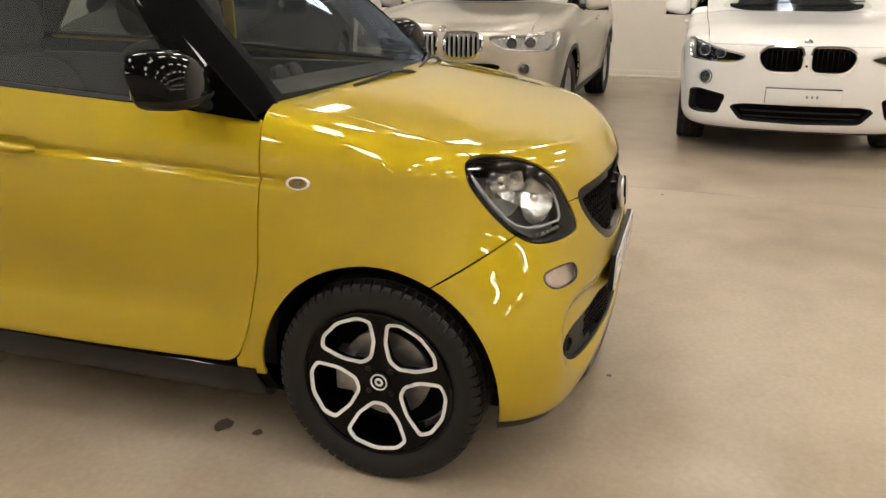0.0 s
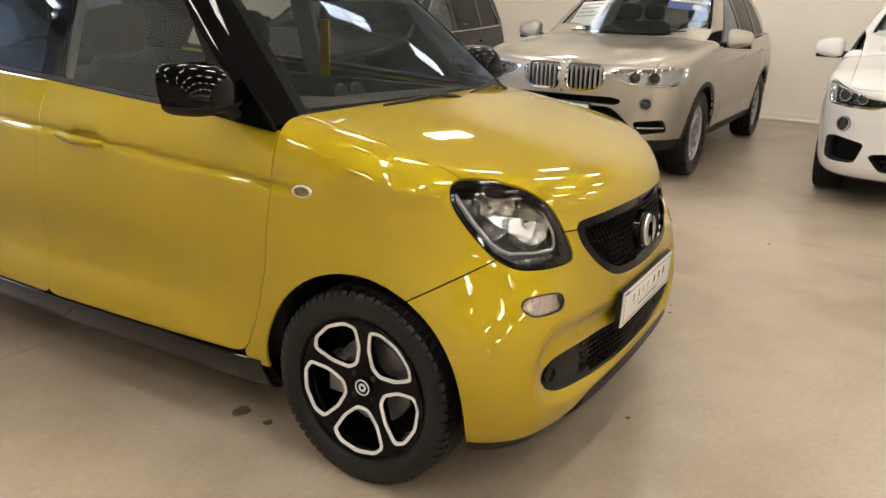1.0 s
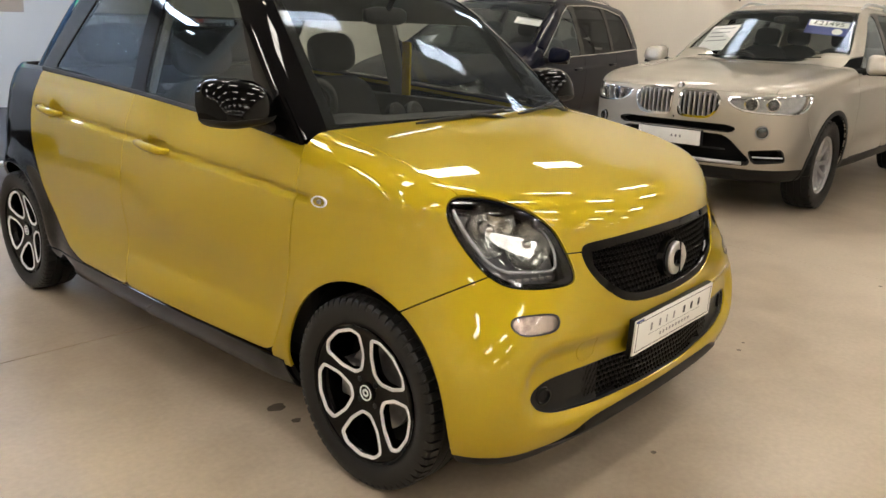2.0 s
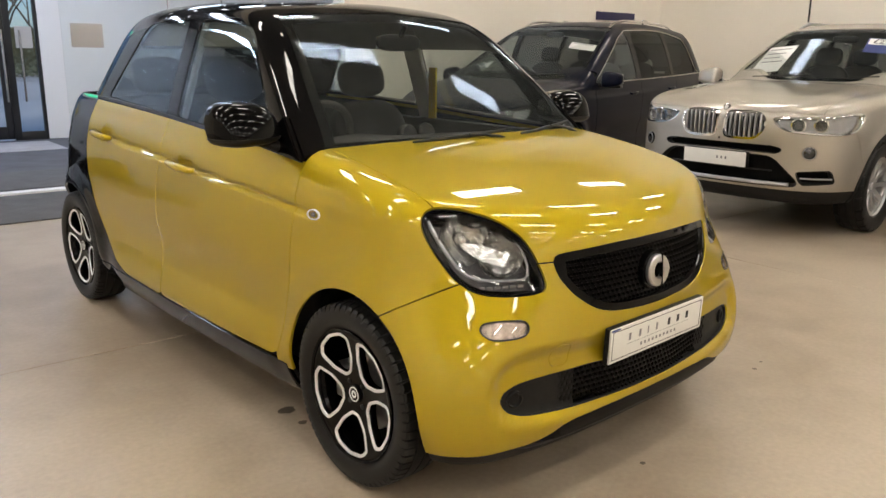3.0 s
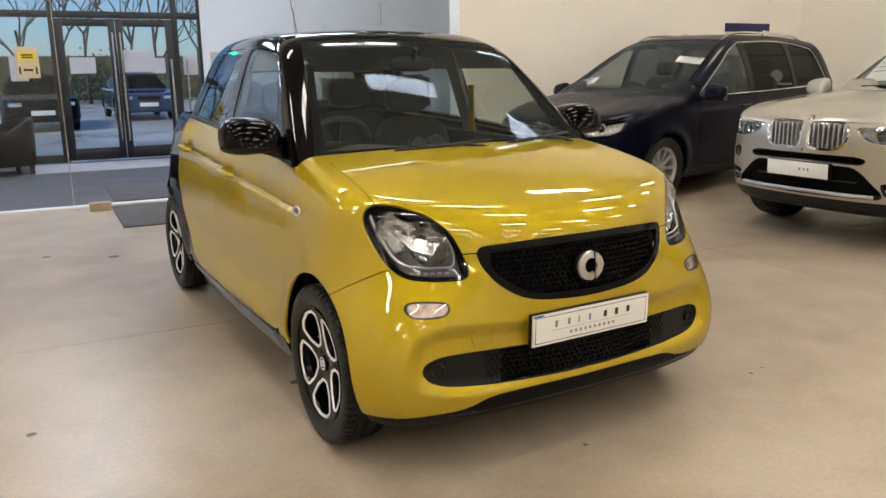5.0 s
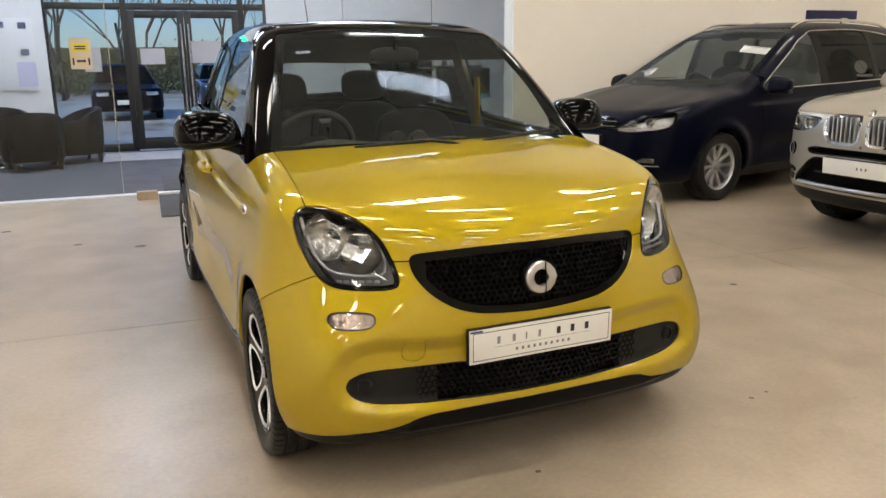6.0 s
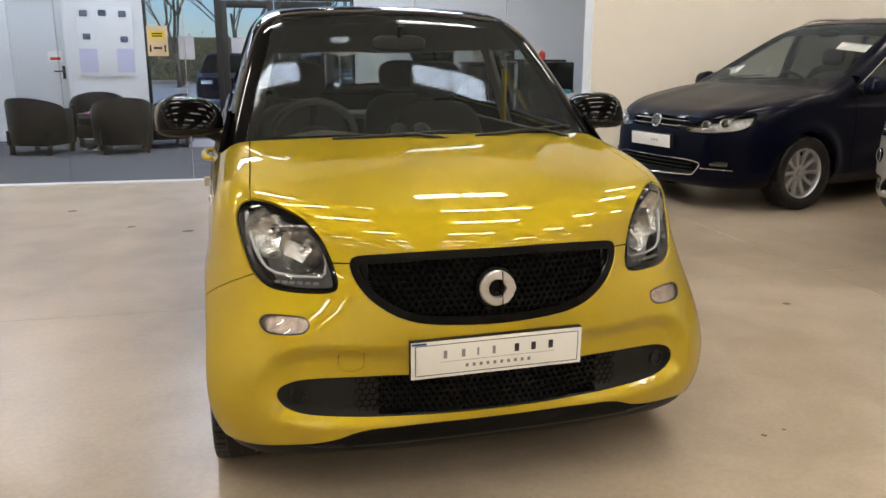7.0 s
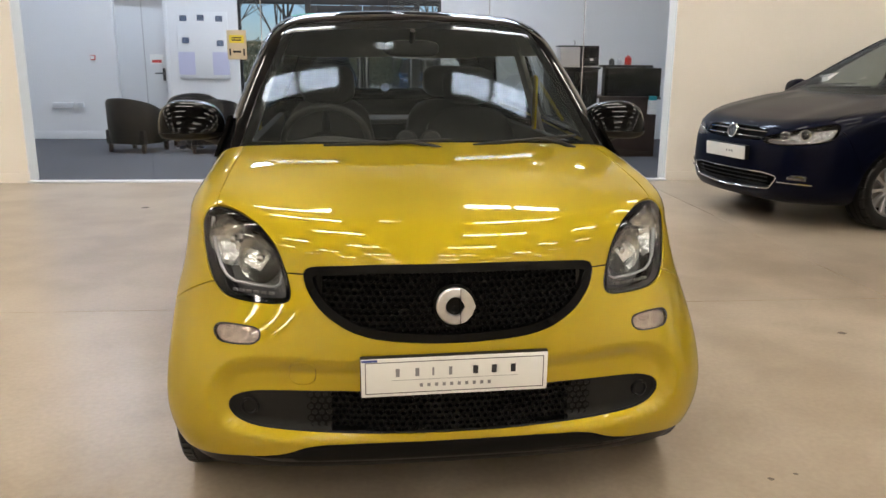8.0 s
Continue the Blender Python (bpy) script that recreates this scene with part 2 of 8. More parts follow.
def car_paint(name, color, flake=0.06, metal=0.35, rough=0.32, coat=1.0):
    """Metallic paint: fine flakes under a clear coat."""
    m = mat(name, color, rough, metal, coat, specular=0.15)
    t = m.node_tree
    b = t.nodes["Principled BSDF"]
    b.inputs["Specular Tint"].default_value = (*(c ** 0.8 for c in color), 1)
    co = t.nodes.new("ShaderNodeTexCoord")
    v = t.nodes.new("ShaderNodeTexVoronoi")
    v.inputs["Scale"].default_value = 900
    t.links.new(co.outputs["Object"], v.inputs["Vector"])
    hsv = t.nodes.new("ShaderNodeSeparateColor")
    t.links.new(v.outputs["Color"], hsv.inputs[0])
    r = t.nodes.new("ShaderNodeMapRange")
    r.inputs["To Min"].default_value, r.inputs["To Max"].default_value = 1 - flake, 1 + flake
    t.links.new(hsv.outputs[0], r.inputs["Value"])
    s = t.nodes.new("ShaderNodeVectorMath")
    s.operation = "SCALE"
    s.inputs[0].default_value = color
    t.links.new(r.outputs[0], s.inputs["Scale"])
    t.links.new(s.outputs[0], b.inputs["Base Color"])
    return m


M_YELLOW = car_paint("gold_yellow_paint", (0.462, 0.340, 0.012), 0.05, 0.5, 0.42, 0.95)
M_BLACKPAINT = mat("gloss_black_paint", (0.003, 0.003, 0.0035), 0.05, specular=0.28)
M_SILVERPAINT = car_paint("champagne_silver_paint", (0.43, 0.395, 0.34), 0.10, 0.6, 0.38, 0.9)
M_NAVY = car_paint("navy_blue_paint", (0.0022, 0.003, 0.010), 0.2, 0.1, 0.36, 0.17)
M_WHITEPAINT = mat("white_car_paint", (0.78, 0.77, 0.75), 0.3, 0.0, 1.0)
M_BLUECAR = car_paint("blue_car_paint", (0.045, 0.075, 0.14), 0.05, 0.4, 0.3)
M_PLASTIC = mat("textured_black_plastic", (0.009, 0.009, 0.009), 0.5, vary=0.15, scale=30, bump=0.15, fine=300, specular=0.25)
M_MESHBLACK = mat("black_grille_mesh", (0.004, 0.004, 0.004), 0.4, specular=0.12)
# near-black, so that gaps and hollows carry deep shade in their colour
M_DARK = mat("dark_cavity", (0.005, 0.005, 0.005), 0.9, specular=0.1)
M_RUBBER = mat("tyre_rubber", (0.0085, 0.0085, 0.0085), 0.47, vary=0.25, scale=14, bump=0.1, fine=200, specular=0.3)
M_GLOSSBLACK = mat("gloss_black_plastic", (0.002, 0.002, 0.002), 0.08, specular=0.15)
M_CHROME = mat("chrome", (0.72, 0.72, 0.72), 0.08, 1.0)
M_SILVER = mat("brushed_silver", (0.62, 0.62, 0.63), 0.3, 1.0, vary=0.08, scale=60, fine=400)
M_MACHINED = mat("machined_alloy", (0.84, 0.85, 0.88), 0.30, 0.3)
M_ALLOY = mat("silver_alloy_paint", (0.45, 0.45, 0.46), 0.32, 0.7, 0.5)
M_WSGLASS = glass("windscreen_glass", (0.86, 0.88, 0.86), (0.21, 0.27, 0.38), 1.62, 0.0, 0.022)
M_SIDEGLASS = glass("side_glass", (0.52, 0.56, 0.54), (0.70, 0.80, 0.90), 1.75, 0.0, 0.010)
M_PRIVACY = glass("privacy_glass", (0.16, 0.175, 0.175), (0.36, 0.38, 0.40), 1.45)
M_LENS = glass("lamp_lens", (0.93, 0.94, 0.95), (1, 1, 1), 1.45)
M_PANE = glass("pane_glass", (0.96, 0.98, 0.98), (0.6, 0.6, 0.6), 1.4)
M_SEAT = mat("black_seat_fabric", (0.022, 0.0215, 0.021), 0.85, vary=0.2, scale=20)
M_TRIM = mat("dark_grey_interior", (0.03, 0.029, 0.028), 0.6, vary=0.1, scale=20)
M_GREYTRIM = mat("grey_headlining", (0.30, 0.295, 0.275), 0.9, vary=0.06, scale=12)
M_PLATE = mat("white_plate", (0.78, 0.78, 0.75), 0.3, coat=0.4, vary=0.03, scale=12)
M_INK = mat("dark_ink", (0.015, 0.015, 0.02), 0.6)
M_GREYINK = mat("grey_ink", (0.22, 0.22, 0.23), 0.6)
# white paper greyed: the shade of sheets lit from behind is in the colour
M_PAPER_BACKLIT = mat("backlit_notice_paper", (0.46, 0.45, 0.46), 0.85, vary=0.04, scale=6)
M_PAPER = mat("white_paper", (0.78, 0.77, 0.75), 0.85, vary=0.03, scale=6)


def concrete():
    """Sealed concrete: broad pale and brown clouds, finer mottling, worn and polished patches."""
    m = mat("polished_concrete_floor", (0.40, 0.33, 0.25), 0.30)
    t = m.node_tree
    b = t.nodes["Principled BSDF"]
    co = t.nodes.new("ShaderNodeTexCoord")
    heads = []
    for scale, detail, warp in ((0.55, 3, 0.6), (2.6, 5, 0.3), (45.0, 2, 0.0)):
        n = t.nodes.new("ShaderNodeTexNoise")
        n.inputs["Scale"].default_value, n.inputs["Detail"].default_value, n.inputs["Distortion"].default_value = scale, detail, warp
        t.links.new(co.outputs["Object"], n.inputs["Vector"])
        heads.append(n.outputs["Fac"])
    mix = t.nodes.new("ShaderNodeMath")
    mix.operation = "MULTIPLY_ADD"
    mix.inputs[1].default_value = 0.55
    t.links.new(heads[1], mix.inputs[0])
    t.links.new(heads[0], mix.inputs[2])
    ramp = t.nodes.new("ShaderNodeValToRGB")
    ramp.color_ramp.interpolation = "EASE"
    for e, (q, c) in zip(ramp.color_ramp.elements, ((0.51, (0.278, 0.216, 0.150)), (1.0, (0.430, 0.358, 0.271)))):
        e.position, e.color = min(q, 1.0), (*c, 1)
    t.links.new(mix.outputs[0], ramp.inputs[0])
    grain = t.nodes.new("ShaderNodeMapRange")
    grain.inputs["To Min"].default_value, grain.inputs["To Max"].default_value = 0.86, 1.14
    t.links.new(heads[2], grain.inputs["Value"])
    s = t.nodes.new("ShaderNodeVectorMath")
    s.operation = "SCALE"
    t.links.new(ramp.outputs[0], s.inputs[0])
    t.links.new(grain.outputs[0], s.inputs["Scale"])
    t.links.new(s.outputs[0], b.inputs["Base Color"])
    return m


M_CONCRETE = concrete()
M_WALL = mat("warm_white_wall_paint", (0.87, 0.825, 0.75), 0.75, vary=0.035, scale=0.7, bump=0.1, fine=160)
M_LOBBYWALL = mat("white_lobby_paint", (0.74, 0.74, 0.75), 0.7, vary=0.02, scale=0.8, bump=0.08, fine=160)
M_CEILING = mat("grey_ceiling_sheet", (0.30, 0.29, 0.275), 0.7, vary=0.05, scale=0.8, bump=0.1, fine=40)
M_LOBBYCEIL = mat("charcoal_ceiling_tile", (0.07, 0.07, 0.072), 0.8, vary=0.08, scale=1.2, bump=0.1, fine=60)
M_CARPET = mat("dark_grey_carpet", (0.08, 0.08, 0.09), 0.95, vary=0.25, scale=3, fine=60)
M_MAT = mat("charcoal_entrance_mat", (0.075, 0.073, 0.075), 0.95, vary=0.2, scale=5, bump=0.8, fine=250)
M_FRAME = mat("black_aluminium", (0.012, 0.012, 0.013), 0.4, vary=0.1, scale=6)
M_STEEL = mat("satin_steel", (0.55, 0.55, 0.56), 0.25, 1.0)
M_LEATHER = mat("dark_brown_leather", (0.007, 0.0055, 0.005), 0.42, vary=0.25, scale=10, bump=0.12, fine=30, specular=0.25)
M_DARKWOOD = mat("dark_wood", (0.03, 0.016, 0.010), 0.45, vary=0.35, scale=6, bump=0.15, fine=90)
M_WOOD = mat("pale_wood_block", (0.36, 0.27, 0.18), 0.6, vary=0.2, scale=9, bump=0.2, fine=120)
M_DOOR = mat("pale_grey_door_paint", (0.62, 0.63, 0.65), 0.5, vary=0.02, scale=2)
M_AMBER = glass("side_lamp_lens", (0.9, 0.86, 0.82), (1, 1, 1), 1.5)
M_YELLOWCARD = mat("yellow_print", (0.72, 0.6, 0.06), 0.6)
M_CREAM = mat("cream_card", (0.6, 0.52, 0.38), 0.6, vary=0.03)
M_RED = mat("red_print", (0.55, 0.04, 0.04), 0.5)
M_BLUEPRINT = mat("blue_print", (0.03, 0.05, 0.24), 0.45)
M_PAVING = mat("wet_forecourt", (0.40, 0.39, 0.37), 0.35, vary=0.45, scale=0.5, bump=0.3, fine=30, rough_vary=0.15)
M_BARK = mat("bark", (0.09, 0.08, 0.065), 0.9, vary=0.3, scale=6, bump=0.6, fine=60)
M_LEAF = mat("hedge_leaf", (0.10, 0.11, 0.06), 0.6, vary=0.4, scale=2)
M_PANEL = lamp_mat("ceiling_panel", (1.0, 0.93, 0.83), 29.5)
M_PANEL_EAST = lamp_mat("brighter_ceiling_panel", (1.0, 0.93, 0.83), 29.5)
M_SPOT = lamp_mat("spot_lamp_glow", (0.92, 0.94, 1.0), 34.0)
M_WARMSPOT = lamp_mat("warm_lamp_glow", (1.0, 0.88, 0.7), 20.0)
M_SEAL = mat("rubber_seal", (0.012, 0.012, 0.012), 0.6)

# ---- world and sky ----
world = bpy.data.worlds.new("overcast_sky")
scene.world = world
world.use_nodes = True
sky = world.node_tree.nodes.new("ShaderNodeTexSky")
sky.sky_type = "NISHITA"
sky.sun_disc = False
sky.sun_elevation, sky.sun_rotation = radians(58), radians(-60)
sky.dust_density, sky.ozone_density = 0.4, 3.0
tone = world.node_tree.nodes.new("ShaderNodeVectorMath")
tone.operation = "MULTIPLY"
tone.inputs[1].default_value = (0.62, 0.78, 1.05)
world.node_tree.links.new(sky.outputs[0], tone.inputs[0])
world.node_tree.links.new(tone.outputs[0], world.node_tree.nodes["Background"].inputs["Color"])
world.node_tree.nodes["Background"].inputs["Strength"].default_value = 0.11
sun = new("sun", bpy.data.lights.new("sun", "SUN"))
sun.data.energy, sun.data.angle, sun.data.color = 3.0, radians(20), (0.95, 0.97, 1.0)
sun.matrix_basis = pose(0, 0, 30, 52, 0, -60)

# ---- the building, in its own axes, turned a little to the car's ----
RM = Matrix.Rotation(radians(-2.8), 4, "Z")
WALL_Y, FACADE_Y, EAST, WEST, SOUTH = 6.1, 10.75, 9.1, -9.4, -13.5
PIER_X, CORNER_X, HIGH, LOBBY_HIGH, GLAZE_HIGH = -3.92, 3.08, 5.3, 4.5, 3.3


def built(name, bm, material, kind="structure", label="", category="", parent=None, sharp=35):
    ob = part(name, bm, material, parent, sharp=sharp)
    if parent is None:
        ob.matrix_basis = RM
        tagged(ob, label, category, "", kind)
    return ob


fb = boxed(WEST, EAST, SOUTH, WALL_Y, -0.2, -0.012)
JX, JY = (WEST, -4.6, 2.78, EAST), (SOUTH, -8.4, -3.4, 1.57, WALL_Y)
for xa, xb in zip(JX, JX[1:]):
    for ya_, yb_ in zip(JY, JY[1:]):
        box(fb, xa + 0.002, xb - 0.002, ya_ + 0.002, yb_ - 0.002, -0.013, 0.0, 0.0015, None, 1)
floor = built("floor", fb, M_CONCRETE, label="polished beige concrete showroom floor with joints", category="floor")
built("floor_lobby", boxed(-6.6, 6.2, WALL_Y, FACADE_Y, -0.2, 0.004), M_CARPET, label="dark grey carpet of the entrance lobby", category="carpet")
built("ceiling", boxed(WEST, EAST, SOUTH, WALL_Y, HIGH, HIGH + 0.2), M_CEILING, label="grey sheet ceiling of the showroom", category="ceiling")
built("ceiling_lobby", boxed(-6.6, 6.2, WALL_Y + 0.25, FACADE_Y, LOBBY_HIGH, LOBBY_HIGH + 0.2), M_LOBBYCEIL, label="dark grey lobby ceiling with spot lamps", category="ceiling")
built("wall_east", boxed(EAST, EAST + 0.25, SOUTH, WALL_Y + 0.25, -0.2, HIGH + 0.2), M_WALL, label="tall warm white showroom wall", category="wall")
built("wall_west", boxed(WEST - 0.25, WEST, SOUTH, WALL_Y + 0.25, -0.2, HIGH + 0.2), M_WALL, label="tall warm white showroom wall", category="wall")
built("wall_south", boxed(WEST - 0.25, EAST + 0.25, SOUTH - 0.25, SOUTH, -0.2, HIGH + 0.2), M_WALL, label="tall warm white showroom wall", category="wall")
built("wall_north_east", boxed(CORNER_X, EAST, WALL_Y, WALL_Y + 0.25, -0.2, HIGH + 0.2), M_WALL, label="tall warm white wall beside the lobby", category="wall")
built("wall_north_west", boxed(WEST, PIER_X, WALL_Y, WALL_Y + 0.25, -0.2, HIGH + 0.2), M_WALL, label="warm white pier beside the lobby glass", category="wall")
built("wall_over_lobby", boxed(PIER_X, CORNER_X, WALL_Y, WALL_Y + 0.25, LOBBY_HIGH, HIGH + 0.2), M_WALL, label="warm white wall over the lobby opening", category="wall")
built("wall_lobby_west", boxed(-6.85, -6.6, WALL_Y + 0.25, FACADE_Y + 0.25, -0.2, LOBBY_HIGH + 0.2), M_LOBBYWALL, label="plain white lobby wall", category="wall")
built("wall_lobby_east", boxed(6.2, 6.45, WALL_Y + 0.25, FACADE_Y + 0.25, -0.2, LOBBY_HIGH + 0.2), M_LOBBYWALL, label="plain white lobby wall", category="wall")
FAC_L, FAC_R = -2.42, 0.86
DOOR_L, DOOR_R = -4.42, -3.52
bm = boxed(-6.6, DOOR_L, FACADE_Y, FACADE_Y + 0.25, -0.2, LOBBY_HIGH + 0.2)
box(bm, DOOR_R, FAC_L, FACADE_Y, FACADE_Y + 0.25, -0.2, LOBBY_HIGH + 0.2)
box(bm, DOOR_L, DOOR_R, FACADE_Y, FACADE_Y + 0.25, 2.32, LOBBY_HIGH + 0.2)
box(bm, -6.6, -4.95, FACADE_Y + 0.3 - 0.25, FACADE_Y + 0.3, -0.2, LOBBY_HIGH)
built("wall_lobby_north_west", bm, M_LOBBYWALL, label="white lobby wall with a doorway", category="wall")
built("wall_lobby_north_east", boxed(FAC_R, 6.2, FACADE_Y, FACADE_Y + 0.25, -0.2, LOBBY_HIGH + 0.2), M_LOBBYWALL, label="white lobby wall beside the glazed front", category="wall")

built("wall_over_front", boxed(FAC_L, FAC_R, FACADE_Y, FACADE_Y + 0.25, GLAZE_HIGH, LOBBY_HIGH + 0.2), M_LOBBYWALL, label="white wall over the glazed front", category="wall")
bm = boxed(CORNER_X, EAST - 0.015, WALL_Y - 0.015, WALL_Y - 0.001, 0, 0.1, 0.004)
built("baseboard", bm, M_WALL, label="low painted skirting board along the wall", category="skirting")
bm = boxed(EAST - 0.015, EAST - 0.001, SOUTH, WALL_Y, 0, 0.1, 0.004)
built("baseboard", bm, M_WALL, label="low painted skirting board along the wall", category="skirting")
bm = boxed(PIER_X - 3, PIER_X + 0.015, WALL_Y - 0.015, WALL_Y - 0.001, 0, 0.1, 0.004)
built("baseboard", bm, M_WALL, label="low painted skirting board on the pier", category="skirting")
bm = boxed(-6.6, DOOR_L - 0.08, FACADE_Y - 0.017, FACADE_Y - 0.001, 0.004, 0.13, 0.004)
built("baseboard", bm, M_LOBBYWALL, label="white lobby skirting board", category="skirting")
bm = boxed(EAST - 0.06, EAST - 0.02, -6, 3.4, 0.0, 0.035, 0.012)
box(bm, EAST - 0.11, EAST - 0.07, -6, 3.2, 0.0, 0.03, 0.012)
built("pipe_run", bm, M_WALL, label="two pale pipes along the foot of the wall", category="pipe")
built("threshold", boxed(PIER_X, CORNER_X, WALL_Y - 0.06, WALL_Y + 0.06, 0.0, 0.022, 0.004), M_DOOR, label="pale metal threshold strip under the glass", category="threshold")

# ceiling lights in pairs
def light_pair(m, glow):
    """Two flat panels side by side in thin frames."""
    pr = thing("ceiling_light", "pair of flat bright panels fixed under the ceiling", "ceiling light", m, "ceiling lights")
    for k in (-1, 1):
        part("diffuser", boxed(k * 0.33 - 0.30, k * 0.33 + 0.30, -0.17, 0.17, -0.05, -0.03), glow, pr)
    fb = bmesh.new()
    for k in (-1, 1):
        for a, b, c, d in ((-0.325, -0.30, -0.20, 0.20), (0.30, 0.325, -0.20, 0.20), (-0.30, 0.30, -0.20, -0.17), (-0.30, 0.30, 0.17, 0.20)):
            box(fb, k * 0.33 + a, k * 0.33 + b, c, d, -0.06, 0.0)
    part("light_frame", fb, M_WALL, pr)
    return pr


bases = {}
for px in (-7.5, -4.5, -1.5, 1.5, 4.5, 7.5):
    for iy in range(7):
        m = RM @ pose(px, 4.05 - 2.7 * iy, HIGH)
        glow = M_PANEL_EAST if px > 0 else M_PANEL
        if glow.name not in bases:
            bases[glow.name] = light_pair(m, glow)
        else:
            copy_thing(bases[glow.name], m)
# one round lamp hung over the car
rl_ = thing("round_ceiling_lamp", "round warm ceiling lamp between the panels", "ceiling light", RM @ pose(-0.15, 2.0, HIGH))
part("case", lathed([(0.001, 0.0), (0.17, 0.0), (0.17, -0.04), (0.14, -0.05)], 32, None, "z"), M_WALL, rl_)
part("diffuser", lathed([(0.001, -0.052), (0.10, -0.051), (0.14, -0.046)], 32, None, "z"), M_WARMSPOT, rl_)


# ---- the yellow car: faces -y, the front axle over the origin ----
WHEEL_R, BASE, TRACK = 0.297, 2.494, 0.735


def arch_d(p, y):
    return np.hypot(p[:, 1] - y, p[:, 2] - WHEEL_R)


side_w = curve((0.1, 0.70), (0.18, 0.755), (0.25, 0.79), (0.33, 0.806), (0.45, 0.803), (0.58, 0.808), (0.70, 0.809), (0.80, 0.797), (0.90, 0.776), (1.0, 0.742), (1.1, 0.70), (1.3, 0.6))
nose_y = curve((0.05, -0.40), (0.15, -0.485), (0.21, -0.530), (0.27, -0.550), (0.34, -0.556), (0.45, -0.556), (0.55, -0.550), (0.62, -0.545), (0.68, -0.540), (0.74, -0.530), (0.80, -0.518), (0.9, -0.49), (1.1, -0.43))
nose_c = soft(curve((0.2, 0.06), (0.40, 0.06), (0.50, 0.08), (0.58, 0.15), (0.65, 0.22), (0.75, 0.32), (0.85, 0.34), (1.1, 0.34)), 0.2, 1.1, 0.07)
nose_k = soft(curve((0.1, 0.16), (0.40, 0.16), (0.50, 0.20), (0.58, 0.28), (0.66, 0.27), (0.78, 0.20), (0.9, 0.20), (1.1, 0.20)), 0.1, 1.1, 0.07)
# the bonnet's long profile: a low-order curve, so that its bend changes evenly, then a rise hidden under the screen
hood_fit = np.polynomial.Polynomial.fit([-0.56, -0.5, -0.45, -0.38, -0.3, -0.2, -0.1, 0.0, 0.1, 0.2, 0.34, 0.5], [0.812, 0.850, 0.872, 0.898, 0.921, 0.947, 0.969, 0.989, 1.006, 1.022, 1.042, 1.066], 5)


def hood_z(y):
    q = np.clip(y, -0.62, 0.55)
    z = hood_fit(q)
    return z + (1.14 - z) * step(0.42, 0.66, y)


nose_y = soft(nose_y, 0.1, 1.0, 0.04)
side_w = soft(side_w, 0.15, 1.2, 0.05)
INTAKE = both([(0, 0.430), (0.3, 0.433), (0.5, 0.436), (0.575, 0.431), (0.622, 0.412), (0.634, 0.385), (0.612, 0.350), (0.55, 0.327), (0.4, 0.314), (0.3, 0.309), (0, 0.303)])
GRILLE = both([(0, 0.792), (0.2, 0.791), (0.36, 0.781), (0.402, 0.776), (0.414, 0.755), (0.402, 0.71), (0.36, 0.655), (0.288, 0.607), (0.2, 0.582), (0, 0.570)])
BROW = rounded(both([(0, 0.505), (0.3, 0.512), (0.54, 0.526), (0.625, 0.505), (0.668, 0.45), (0.672, 0.385), (0.64, 0.333), (0.55, 0.306), (0.4, 0.298), (0, 0.290)]), 2)
crease_z = curve((0.1, 0.826), (0.3, 0.838), (1.2, 0.885), (2.4, 0.93))


def lower_body(p):
    x, y, z = np.abs(p[:, 0]), p[:, 1], p[:, 2]
    w = side_w(z) + 0.012 - 0.019 * ((y - 1.25) / 1.25) ** 2
    for ya in (0.0, BASE):
        d = arch_d(p, ya)
        w = w + (0.016 if ya == 0 else 0.026) * np.exp(-((d - 0.345) / 0.065) ** 2) * step(0.1, 0.4, z)
    line = crease_z(y)
    w = w - 0.013 * np.exp(-((z - line) / 0.010) ** 2) * step(0.16, 0.3, y) * (1 - step(2.2, 2.4, y))
    w = w + 0.004 * step(0.0, 0.05, z - line) * (1 - step(0.05, 0.12, z - line))
    w = w - 0.012 * np.exp(-((z - 0.50) / 0.10) ** 2) * step(0.4, 0.8, y) * (1 - step(1.8, 2.1, y))
    w = w + 0.022 * smax(np.clip((0.435 - z) / 0.13, -1, 1), np.zeros_like(z), 0.12) * step(0.3, 0.5, y) * (1 - step(1.9, 2.2, y))
    w = w + 0.034 * (1 - step(-0.38, 0.0, y)) * (1 - step(0.62, 0.85, z))
    a = x - w
    ny = nose_y(z) + nose_c(z) * x * x + 0.20 * x ** 4
    ny = ny + 0.030 * (1 - step(-0.042, 0.020, inside(BROW, x, z))) * (0.25 + 0.75 * step(0.10, 0.34, x))
    ny = ny + 0.014 * step(0.55, 0.74, z) * step(0.20, 0.55, x)
    b = ny - y
    f = smax(a, b, nose_k(z))
    top = z - (hood_z(y) + 0.013 - 0.07 * x * x)
    f = smax(f, top, 0.07)
    f = smax(f, 0.165 - z, 0.04)
    return smax(f, y - (2.935 - 0.22 * x * x), 0.22)


cab_w = curve((0.9, 0.765), (1.0, 0.742), (1.1, 0.712), (1.2, 0.681), (1.3, 0.647), (1.4, 0.611), (1.5, 0.572), (1.6, 0.53))
screen_y = curve((0.85, -0.01), (1.0, 0.185), (1.1, 0.315), (1.2, 0.442), (1.3, 0.566), (1.4, 0.692), (1.5, 0.825), (1.6, 0.97))
roof_z = curve((0.4, 1.44), (0.7, 1.503), (0.9, 1.528), (1.2, 1.549), (1.6, 1.556), (2.0, 1.544), (2.4, 1.507), (2.9, 1.43))


